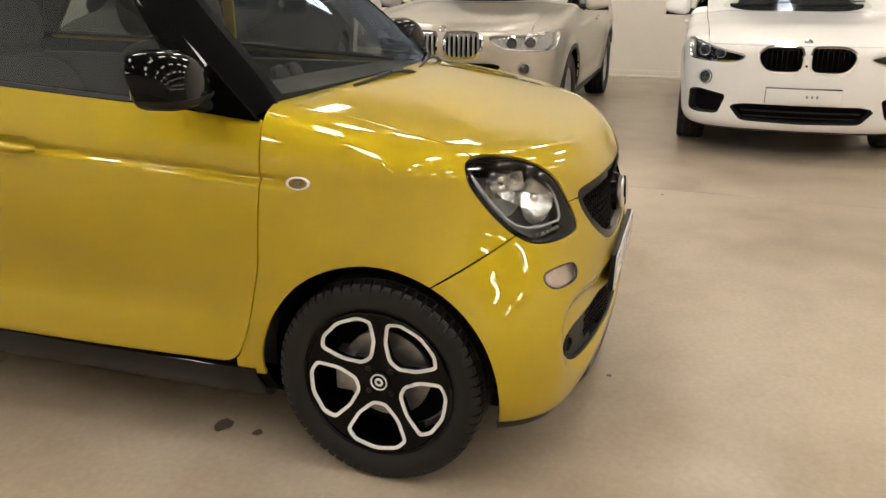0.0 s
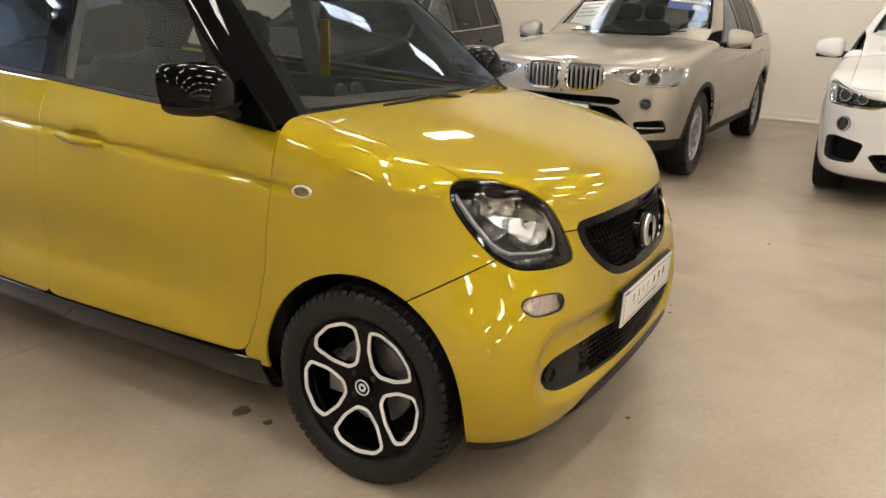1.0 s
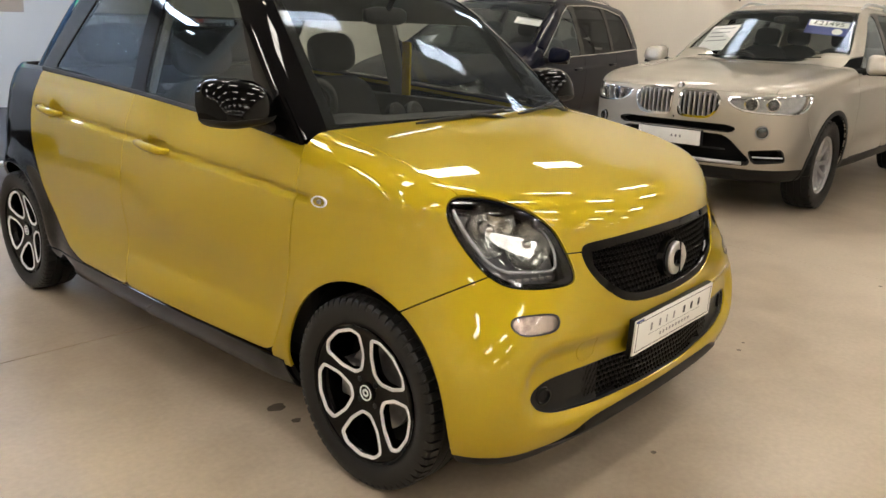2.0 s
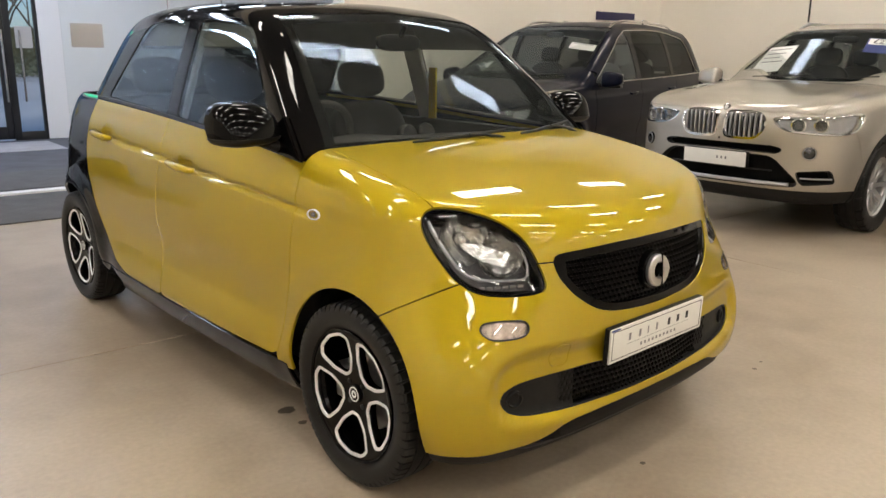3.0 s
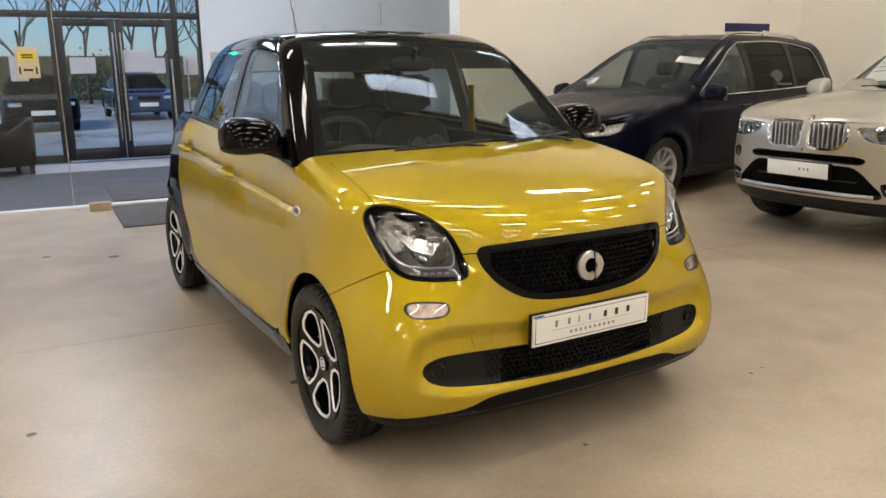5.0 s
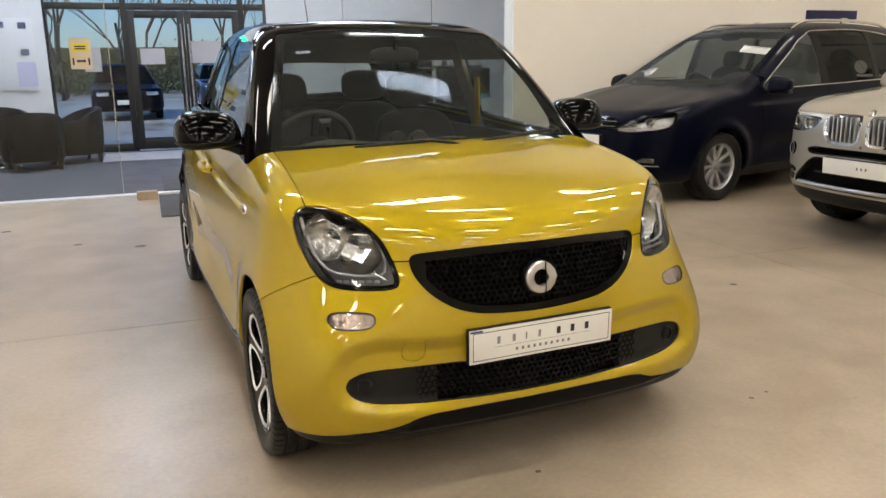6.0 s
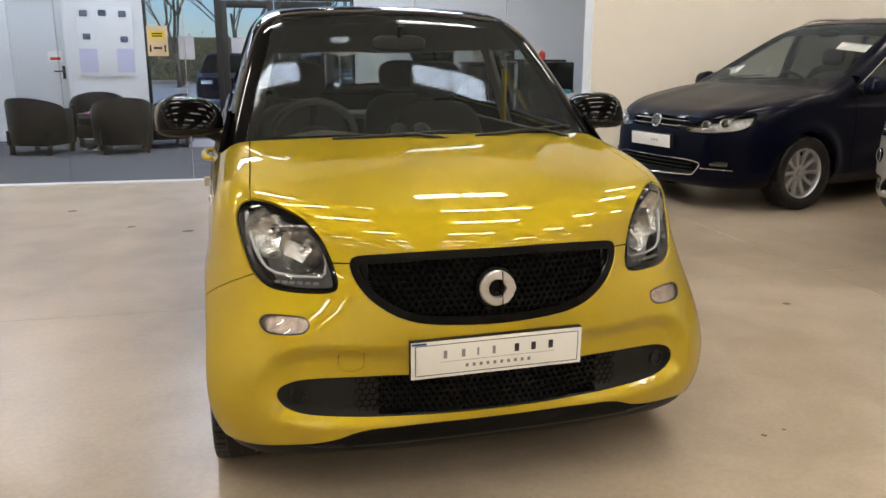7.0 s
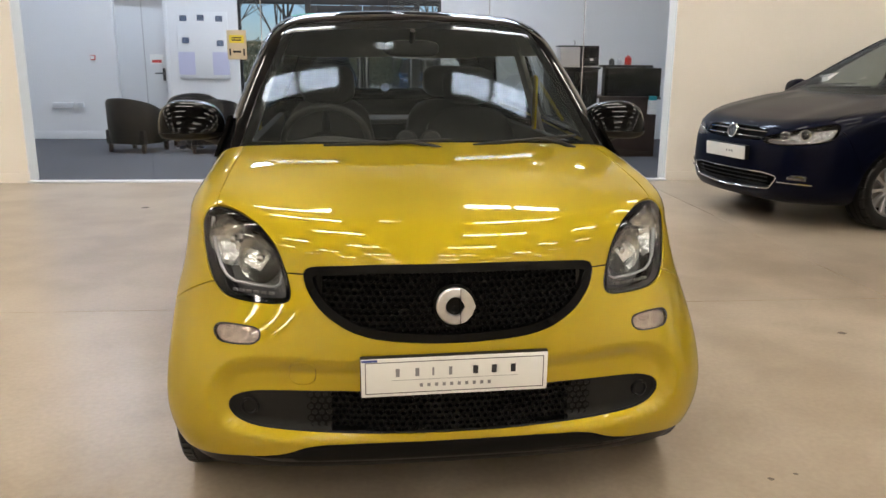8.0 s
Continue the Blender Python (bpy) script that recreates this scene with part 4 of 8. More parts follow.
def blob(cx, cy, cz, hx, hy, hz, power=2.6, n=28, m=28, mat4=None):
    """A rounded box-like body."""
    bm = bmesh.new()
    sgn = lambda c: math.copysign(abs(c) ** (2 / power), c)
    rings = []
    for i in range(1, n):
        a = math.pi * i / n - math.pi / 2
        ring = []
        for j in range(m):
            b = 2 * math.pi * j / m
            p = Vector((cx + hx * sgn(math.cos(a)) * sgn(math.cos(b)), cy + hy * sgn(math.cos(a)) * sgn(math.sin(b)), cz + hz * sgn(math.sin(a))))
            ring.append(bm.verts.new(mat4 @ p if mat4 is not None else p))
        rings.append(ring)
    for a, b in zip(rings, rings[1:]):
        for j in range(m):
            bm.faces.new((a[j], a[(j + 1) % m], b[(j + 1) % m], b[j]))
    bm.faces.new(rings[0][::-1])
    bm.faces.new(rings[-1])
    return bm


lamp_skin = near(front, x=(-2, -0.2)).clip(shrink(lamp_f, 0.001), lambda p: p[:, 0] + 0.2)
lamp_in = lamp_skin.clip(shrink(lamp_f, 0.014))


def lamp_uv(u, v):
    return 0.408 - 0.35 * u, 0.914 - 0.25 * v


M_REFLECT = mat("lamp_reflector", (0.9, 0.9, 0.9), 0.14, 1.0, bump=0.5, fine=90, scale=30)
M_BOWL = mat("faceted_reflector", (0.50, 0.50, 0.49), 0.10, 1.0, vary=0.6, scale=45, bump=1.0, fine=55)
M_MARKER = mat("ribbed_marker_reflector", (0.60, 0.54, 0.51), 0.22, 0.7, vary=0.45, scale=60, fine=200)
M_LAMPHOUSE = mat("grey_lamp_housing", (0.10, 0.10, 0.105), 0.3, 0.4, vary=0.2, scale=40)
M_DRL = mat("light_guide", (0.50, 0.51, 0.53), 0.22, 0.4)
for side in (-1, 1):
    s = (lambda q: q.mirrored()) if side > 0 else (lambda q: q)
    hl = put("headlight", s(lamp_skin.moved(-0.001)).mesh("headlight"), M_LENS, car, "clear headlight with black surround and bright reflector")
    put("surround", s(lamp_skin.clip(neg(shrink(lamp_f, 0.014))).moved(-0.006).edged(0.05)).mesh("surround"), M_GLOSSBLACK, hl)
    bowl = lamp_in.moved(-0.075)
    put("housing", s(bowl).mesh("housing"), M_LAMPHOUSE, hl)
    rim = lamp_skin.clip(neg(shrink(lamp_f, 0.004))).moved(-0.004).edged(0.085)
    put("housing_wall", s(rim).mesh("housing_wall"), M_DARK, hl)
    b = bmesh.new()
    path = [(0.05, 0.14), (0.10, 0.27), (0.18, 0.45), (0.30, 0.66), (0.38, 0.745), (0.473, 0.79), (0.66, 0.812), (0.85, 0.815), (0.885, 0.77), (0.88, 0.65), (0.84, 0.49), (0.75, 0.34)]
    tube(b, [on_corner(*lamp_uv(u, v), -0.026, side) for u, v in path], [0.005, 0.0065, 0.006, 0.005, 0.0042, 0.004, 0.004, 0.004, 0.004, 0.0038, 0.0035, 0.003], 8)
    part("light_guide", b, M_DRL, hl, "pale curved light guide")
    ax = Vector((side * 0.45, -0.89, 0.08)).normalized()
    rot = ax.to_track_quat("Y", "Z").to_matrix().to_4x4()
    for u, v, r in ((0.34, 0.37, 0.076), (0.65, 0.54, 0.070)):
        lm = Matrix.Translation(on_corner(*lamp_uv(u, v), -0.045, side)) @ rot @ Matrix.Diagonal((1, 1, 1.0, 1))
        bowl_ = part("reflector_bowl", lathed([(0.006, -0.030), (r * 0.4, -0.026), (r * 0.7, -0.014), (r * 0.92, 0.004), (r, 0.014)], 36, lm, "y"), M_BOWL, hl)
        part("bulb_shield", lathed([(0.001, 0.012), (0.009, 0.010), (0.015, 0.002), (0.016, -0.024)], 18, lm, "y"), M_CHROME, hl)
    b = bmesh.new()
    sh = [b.verts.new(on_corner(*lamp_uv(u, v), d, side)) for u, v, d in ((0.30, 0.40, -0.060), (0.50, 0.44, -0.050), (0.74, 0.52, -0.036), (0.68, 0.67, -0.034), (0.50, 0.60, -0.040), (0.36, 0.49, -0.052))]
    b.faces.new((sh[0], sh[1], sh[4], sh[5]))
    b.faces.new((sh[1], sh[2], sh[3], sh[4]))
    part("reflector_step", b, M_REFLECT, hl, "bright stepped reflector plate")
    for k in range(6):
        q = on_corner(*lamp_uv(0.5 + 0.065 * k, 0.885), -0.03, side)
        part("lamp_facet", boxed(-0.008, 0.008, -0.004, 0.004, -0.004, 0.004, 0.002, Matrix.Translation(q) @ rot), M_BRAKE, hl)
    ml = put("side_marker", s(front.clip(mark_f, lambda p: p[:, 0], front_only).moved(0.001).edged(0.006)).mesh("side_marker"), M_AMBER, car, "small clear marker lamp in the bumper")
    put("marker_reflector", s(front.clip(mark_f, lambda p: p[:, 0], front_only).moved(-0.009)).mesh("marker_reflector"), M_MARKER, ml)
    put("marker_rim", s(front.clip(shrink(mark_f, -0.0012), neg(shrink(mark_f, 0.003)), lambda p: p[:, 0], front_only).moved(0.0015).edged(0.006)).mesh("marker_rim"), M_SEAL, ml)
    b = bmesh.new()
    lathe(b, [(0.001, -0.008), (0.012, -0.0075), (0.019, -0.005), (0.0215, 0.0)], 24, Matrix.Diagonal((1, 1.3, 0.62, 1)), "x")
    rep_m = pose(side * 0.7905, 0.213, 0.837, -4, 0, 4 if side < 0 else 176)
    rl = part("side_repeater", b, M_AMBER, car, "small oval clear repeater lamp")
    rl.matrix_basis = rep_m
    part("repeater_ring", lathed([(0.0215, 0.001), (0.0215, -0.003), (0.026, -0.0025), (0.0275, 0.002)], 28, Matrix.Diagonal((1, 1.25, 0.66, 1)), "x"), M_MACHINED, rl)
    part("repeater_bulb", lathed([(0.001, -0.006), (0.006, -0.0055), (0.008, 0.002)], 12, None, "x"), M_GREYINK, rl)

gr_skin = front.clip(grille_f, front_only)
gf = put("grille_frame", gr_skin.clip(neg(shrink(grille_f, 0.024))).moved(-0.003).edged(0.045).mesh("grille_frame"), M_GLOSSBLACK, car, "gloss black grille with honeycomb mesh")
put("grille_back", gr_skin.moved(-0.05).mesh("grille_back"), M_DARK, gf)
in_skin = front.clip(intake_f, front_only)
lg = put("lower_grille", in_skin.clip(neg(shrink(intake_f, 0.006))).moved(-0.006).edged(0.045).mesh("lower_grille"), M_PLASTIC, car, "black lower grille with honeycomb mesh")
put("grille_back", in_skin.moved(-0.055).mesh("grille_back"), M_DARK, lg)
for sx in (-1, 1):
    put("side_blank", in_skin.clip(lambda p: 0.345 - sx * p[:, 0]).moved(-0.014).edged(0.03).mesh("side_blank"), M_PLASTIC, lg)
for sx in (-1, 1):
    put("side_blank", gr_skin.clip(shrink(grille_f, 0.022), lambda p: 0.365 - sx * p[:, 0]).moved(-0.016).edged(0.02).mesh("side_blank"), M_GLOSSBLACK, gf)


def honeycomb(field_poly, xlim, cell, wall, back, depth, z0, z1):
    """A mesh of hexagonal openings that follows the nose."""
    cs = []
    for row in range(int((z1 - z0) / (cell * 0.866)) + 1):
        cs += [(x, z0 + row * cell * 0.866) for x in np.arange(-xlim + (cell / 2 if row % 2 else 0), xlim, cell)]
    cs = np.array(cs)
    cs = cs[inside(field_poly, cs[:, 0], cs[:, 1]) < -0.004]
    lo, hi = np.full(len(cs), -0.9), np.full(len(cs), 0.2)
    for _ in range(24):
        m = (lo + hi) / 2
        q = lower_body(np.stack([cs[:, 0], m, cs[:, 1]], 1)) < 0
        lo, hi = np.where(q, lo, m), np.where(q, m, hi)
    v, f = [], []
    for (x, z), y in zip(cs, hi + back):
        k0 = len(v)
        for r, dy in ((cell * 0.577, 0.0), (cell * 0.577 - wall, 0.0), (cell * 0.577 - wall, depth)):
            v += [(x + r * math.sin(math.pi / 3 * k), y + dy, z + r * math.cos(math.pi / 3 * k)) for k in range(6)]
        for ring in (0, 6):
            f += [(k0 + ring + k, k0 + ring + (k + 1) % 6, k0 + ring + 6 + (k + 1) % 6, k0 + ring + 6 + k) for k in range(6)]
    me = bpy.data.meshes.new("grille_mesh")
    me.from_pydata(v, [], f)
    return me


put("grille_mesh", honeycomb(rounded(GRILLE, 2), 0.385, 0.0205, 0.0034, 0.022, 0.014, 0.585, 0.785), M_MESHBLACK, gf)
put("grille_mesh", honeycomb(rounded(INTAKE, 2), 0.40, 0.0205, 0.0036, 0.012, 0.014, 0.312, 0.432), M_MESHBLACK, lg)
for sx in (-1, 1):
    q = on_front(sx * 0.572, 0.380, -0.012)
    part("round_blank", lathed([(0.026, 0.012), (0.026, -0.004), (0.021, -0.006), (0.018, 0.003), (0.001, 0.003)], 28, Matrix.Translation(q) @ pose(0, 0, 0, 0, 0, sx * 18), "y"), M_PLASTIC, lg)

# badge: a silver ring with a pointed side
bq = on_front(0, 0.679, 0.006)
badge_m = Matrix.Translation(bq) @ pose(0, 0, 0, -4, 0, 0)
b = lathed([(0.026, 0.006), (0.026, -0.006), (0.0285, -0.009), (0.048, -0.007), (0.052, -0.003), (0.052, 0.008)], 56, badge_m, "y")
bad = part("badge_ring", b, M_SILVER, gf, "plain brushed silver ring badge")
b = slab([(0.0152, 0.048), (0.030, 0.042), (0.046, 0.025), (0.056, 0.0), (0.046, -0.025), (0.030, -0.042), (0.0152, -0.048), (0.0152, -0.020), (0.026, 0.0), (0.0152, 0.020)], 0.012, badge_m @ pose(0, -0.011, 0), 0.0015)
part("badge_point", b, M_SILVER, bad)
b = slab([(0.0135, 0.049), (0.0148, 0.049), (0.0148, -0.049), (0.0135, -0.049)], 0.012, badge_m @ pose(0, -0.0114, 0))
part("badge_slot", b, M_DARK, bad)
part("badge_base", lathed([(0.001, 0.010), (0.028, 0.006), (0.060, 0.012), (0.064, 0.03)], 40, badge_m, "y"), M_GLOSSBLACK, bad)

# plate with a dealer's card: its lettering stands as plain bars
plate_m = pose(0, -0.566, 0.488, 2, -0.4, 0)
b = boxed(-0.26, 0.26, -0.003, 0.003, -0.0555, 0.0555, 0.0015, plate_m)
pl = part("number_plate", b, M_PLATE, car, "white dealer plate with dark bars for lettering")
part("plate_holder", boxed(-0.262, 0.262, 0.003, 0.02, -0.058, 0.058, 0.003, plate_m), M_PLASTIC, pl)
bm = bmesh.new()
for x0, x1, z0, z1 in ((-0.249, 0.249, 0.0445, 0.0465), (-0.249, 0.249, -0.0465, -0.0445), (-0.249, -0.247, -0.0445, 0.0445), (0.247, 0.249, -0.0445, 0.0445)):
    box(bm, x0, x1, -0.0036, -0.003, z0, z1, 0, plate_m)
part("plate_border", bm, M_INK, pl)
part("plate_mark", boxed(-0.258, -0.215, -0.0036, -0.003, 0.048, 0.0545, 0, plate_m), M_BLUEPRINT, pl)
for cx, wd in ((-0.160, 0.006), (-0.106, 0.006), (-0.062, 0.003), (-0.014, 0.005)):
    part("grey_bar", boxed(cx - wd * 0.9, cx + wd * 0.9, -0.0036, -0.003, 0.002, 0.026, 0, plate_m), M_GREYINK, pl)
for cx in (0.056, 0.108, 0.162):
    part("dark_bar", boxed(cx - 0.007, cx + 0.007, -0.0036, -0.003, 0.002, 0.026, 0, plate_m), M_INK, pl)
bm = boxed(-0.175, 0.175, -0.0036, -0.003, -0.0085, -0.0075, 0, plate_m)
for k in range(10):
    cx = -0.095 + 0.0211 * k
    box(bm, cx - 0.0045, cx + 0.0045, -0.0036, -0.003, -0.030, -0.020, 0, plate_m)
part("small_bars", bm, M_GREYINK, pl)


# ---- the yellow car: mirrors, wipers, aerial ----
def mirror_housing(side, upper):
    """The shell of a door mirror: a domed cap over a flat foot that runs in to the door."""
    bm = blob(0, 0, 0, 0.122, 0.092, 0.084, 3.0)
    for v in bm.verts:
        x, y, z = v.co
        if y > 0.035:
            y = 0.035 + (y - 0.035) * 0.25
        if z < -0.03:
            z = -0.03 + (z + 0.03) * 0.55
        z *= 1.0 + 0.06 * x / 0.1
        y += 0.020 * (z / 0.07)
        x *= 1.0 - 0.10 * max(z, 0) / 0.08
        v.co = (x, y, z)
    cut = -0.030
    bmesh.ops.bisect_plane(bm, geom=bm.verts[:] + bm.edges[:] + bm.faces[:], plane_co=(0, 0, cut), plane_no=(0, 0, 1), clear_inner=upper, clear_outer=not upper)
    bmesh.ops.holes_fill(bm, edges=[e for e in bm.edges if e.is_boundary])
    if not upper:
        for v in bm.verts:
            v.co.x *= 1.02
            v.co.y *= 1.02
    bm.transform(pose(-0.858 if side < 0 else 0.798, 0.530, 1.09) @ (Matrix.Diagonal((side, 1, 1, 1)) if side < 0 else Matrix.Identity(4)) @ pose(0, 0, 0, 0, 0, -10))
    return bm


for side in (-1, 1):
    mh = part("door_mirror", mirror_housing(side, True), M_GLOSSBLACK, car, "gloss black door mirror")
    part("mirror_base", mirror_housing(side, False), M_PLASTIC, mh)
    b = bmesh.new()
    tube(b, [(side * 0.83, 0.53, 1.046), (side * 0.78, 0.515, 1.034), (side * 0.735, 0.50, 1.018), (side * 0.715, 0.49, 1.01)], [0.020, 0.024, 0.030, 0.034], 14, flat=0.75)
    part("mirror_arm", b, M_PLASTIC, mh)
    part("mirror_glass", boxed((-0.858 if side < 0 else 0.798) - 0.07, (-0.858 if side < 0 else 0.798) + 0.07, 0.585, 0.588, 1.055, 1.145, 0.001), M_CHROME, mh)
    # sail-shaped cover between door and pillar
    b = bmesh.new()
    pts = [(0.337, 0.984), (0.60, 1.008), (0.585, 1.045), (0.50, 1.125)]
    q = []
    for y, z in pts:
        q.append((side * (float(cab_w(z)) + 0.012), y, z))
    tri = [b.verts.new(p) for p in q] + [b.verts.new((x - side * 0.02, y, z)) for x, y, z in q]
    for k in range(4):
        b.faces.new((tri[k], tri[(k + 1) % 4], tri[4 + (k + 1) % 4], tri[4 + k]))
    b.faces.new(tri[:4])
    b.faces.new(tri[4:])
    bmesh.ops.bevel(b, geom=list(b.edges), offset=0.004, segments=2, affect="EDGES")
    part("mirror_sail", b, M_GLOSSBLACK, mh)


def on_screen(x, z, out=0.0):
    lo, hi = -0.4, 1.6
    for _ in range(26):
        m = (lo + hi) / 2
        if cabin(np.array([[x, m, z]]))[0] < 0:
            hi = m
        else:
            lo = m
    return Vector((x, hi - out * 0.78, z + out * 0.62))


for x0, x1, za, zb in ((-0.36, 0.10, 1.026, 1.046), (0.17, 0.58, 1.028, 1.050)):
    b = bmesh.new()
    pts = [on_screen(x0 + (x1 - x0) * k / 8, za + (zb - za) * k / 8, 0.014) for k in range(9)]
    tube(b, pts, [0.003, 0.004, 0.0045, 0.005, 0.005, 0.005, 0.0045, 0.004, 0.003], 8, flat=1.5)
    wp = part("wiper", b, M_SEAL, car, "black windscreen wiper lying on the glass")
    b = bmesh.new()
    hinge = on_screen(x1 - 0.02, 1.006, 0.016)
    mid = on_screen(x0 + (x1 - x0) * 0.55, za + (zb - za) * 0.55, 0.020)
    tube(b, [hinge, hinge.lerp(mid, 0.3) + Vector((0, 0, 0.01)), hinge.lerp(mid, 0.7) + Vector((0, 0, 0.008)), mid], [0.010, 0.007, 0.006, 0.005], 8)
    part("wiper_arm", b, M_SEAL, wp)
for x in (-0.20, 0.27):
    q = Vector((x, 0.205, 1.016))
    part("washer_jet", boxed(-0.012, 0.012, -0.008, 0.008, -0.004, 0.009, 0.003, Matrix.Translation(q)), M_PLASTIC, car)
# cowl panel under the screen
b = bmesh.new()
xs = np.linspace(-0.66, 0.66, 23)
ra = [b.verts.new((x, 0.155 + 0.33 * x * x, 0.998)) for x in xs]
rb = [b.verts.new((x, 0.30 + 0.25 * x * x, 1.02)) for x in xs]
for k in range(22):
    b.faces.new((ra[k], ra[k + 1], rb[k + 1], rb[k]))
part("cowl", b, M_PLASTIC, car)

b = bmesh.new()
tube(b, [(0, 2.28, 1.505), (0, 2.36, 1.68), (0, 2.50, 1.98)], [0.0035, 0.0028, 0.002], 6)
aer = part("aerial", b, M_PLASTIC, car, "thin black whip aerial on the roof")
part("aerial_foot", lathed([(0.02, 1.525), (0.016, 1.545), (0.008, 1.556), (0.001, 1.558)], 16, pose(0, 2.28, -0.022), "z"), M_PLASTIC, aer)

# ---- the yellow car: inside ----
head = smart_cab.clip(neg(shrink(screen_field, -0.03)), lambda p: 1.36 - p[:, 2], lambda p: p[:, 1] - 2.5)
hl_in = head.moved(-0.03)
put("headlining", Skin(hl_in.v, -hl_in.n, [f[::-1] for f in hl_in.f]).mesh("headlining"), M_GREYTRIM, car, "grey headlining")
part("cabin_floor", boxed(-0.70, 0.70, 0.35, 2.75, 0.24, 0.30, 0.02), M_TRIM, car)
b = bmesh.new()
prof = [(0.30, 0.985), (0.45, 1.015), (0.62, 1.005), (0.74, 0.975), (0.77, 0.92), (0.75, 0.80), (0.70, 0.6), (0.66, 0.35)]
xs = np.linspace(-0.70, 0.70, 25)
rows = [[b.verts.new((x, y + 0.04 * math.cos(x * 4.2), z - 0.012 * abs(x) + (0.03 * math.exp(-((x + 0.36) / 0.16) ** 2) if 0.4 < y < 0.76 and z > 0.9 else 0))) for x in xs] for y, z in prof]
for r0, r1 in zip(rows, rows[1:]):
    for k in range(24):
        b.faces.new((r0[k], r0[k + 1], r1[k + 1], r1[k]))
da = part("dashboard", b, M_TRIM, car, "dark dashboard")
for cx in (-0.03, 0.07):
    part("dash_pod", lathed([(0.045, 0.0), (0.045, 0.025), (0.035, 0.035), (0.001, 0.037)], 20, pose(cx, 0.68, 1.0, 70, 0, 0), "z"), M_PLASTIC, da)
b = bmesh.new()
swm = pose(-0.36, 0.88, 0.975, -62, 0, 0)
tube(b, [swm @ Vector((0.182 * math.cos(2 * math.pi * k / 36), 0.182 * math.sin(2 * math.pi * k / 36), 0)) for k in range(36)], 0.015, 10, True)
sw = part("steering_wheel", b, M_TRIM, car, "black steering wheel")
bb = blob(0, 0, 0, 0.075, 0.06, 0.03, 2.4, 14, 18, swm @ pose(0, -0.01, -0.02))
part("wheel_boss", bb, M_PLASTIC, sw)
bm = bmesh.new()
for a in (0, 180, 270):
    p = Vector((0.17 * math.cos(radians(a)), 0.17 * math.sin(radians(a)), 0))
    tube(bm, [swm @ (p * 0.35), swm @ p], 0.016, 8, flat=0.6)
part("wheel_spoke", bm, M_PLASTIC, sw)


def seat(x, y, high=1.0, width=0.25):
    b = blob(x, y, 0.50, width, 0.26, 0.09, 3.2, 14, 20)
    st = part("seat", b, M_SEAT, car, "black cloth seat")
    part("backrest", blob(0, 0, 0, width * 0.96, 0.075, 0.30, 3.4, 16, 20, pose(x, y + 0.30, 0.80, -16, 0, 0)), M_SEAT, st)
    part("headrest", blob(0, 0, 0, width * 0.55, 0.05, 0.095, 3.0, 14, 18, pose(x, y + 0.40, 1.20, -12, 0, 0)), M_SEAT, st)


for sx in (-0.36, 0.36):
    seat(sx, 1.12)
    seat(sx, 1.98, 0.9, 0.27)
part("load_cover", boxed(-0.6, 0.6, 2.45, 2.85, 0.93, 0.96, 0.01), M_TRIM, car)
for side in (-1, 1):
    b = boxed(-0.02, 0.02, 0.36, 2.5, 0.30, 1.0, 0.012, pose(side * 0.715, 0, 0, 0, side * -3, 0))
    part("door_lining", b, M_TRIM, car)
    part("pillar_lining", boxed(-0.012, 0.012, 1.33, 1.45, 0.95, 1.46, 0.008, pose(side * 0.645, 0, 0, 0, 0, 0) @ pose(0, 0, 1.2, 0, side * -18, 0) @ pose(0, 0, -1.2)), M_GREYTRIM, car)
# strip in body yellow that stands in for a reflection on the far pillar
part("pillar_reflection_strip", boxed(0.655, 0.668, 1.27, 1.325, 0.98, 1.26, 0.004, None), M_YELLOW, car)
b = blob(0, 0.765, 1.375, 0.115, 0.02, 0.035, 3.0, 12, 20)
rm = part("rear_view_mirror", b, M_PLASTIC, car)
part("mirror_stem", tube(bmesh.new(), [(0, 0.75, 1.40), (0, 0.72, 1.445)], 0.012, 8), M_PLASTIC, rm)
part("mirror_face", boxed(-0.10, 0.10, 0.786, 0.788, 1.35, 1.40), M_CHROME, rm)
tail = near(smart_low, y=(2.4, 3.2)).clip(lambda p: np.abs(p[:, 0]) - 0.55, lambda p: 2.6 - p[:, 1], lambda p: p[:, 2] - 1.08)
put("tailgate", tail.moved(0.002).edged(0.01).mesh("tailgate"), M_BLACKPAINT, car)
part("underbody", boxed(-0.62, 0.62, -0.38, 2.75, 0.17, 0.235, 0.02), M_DARK, car)


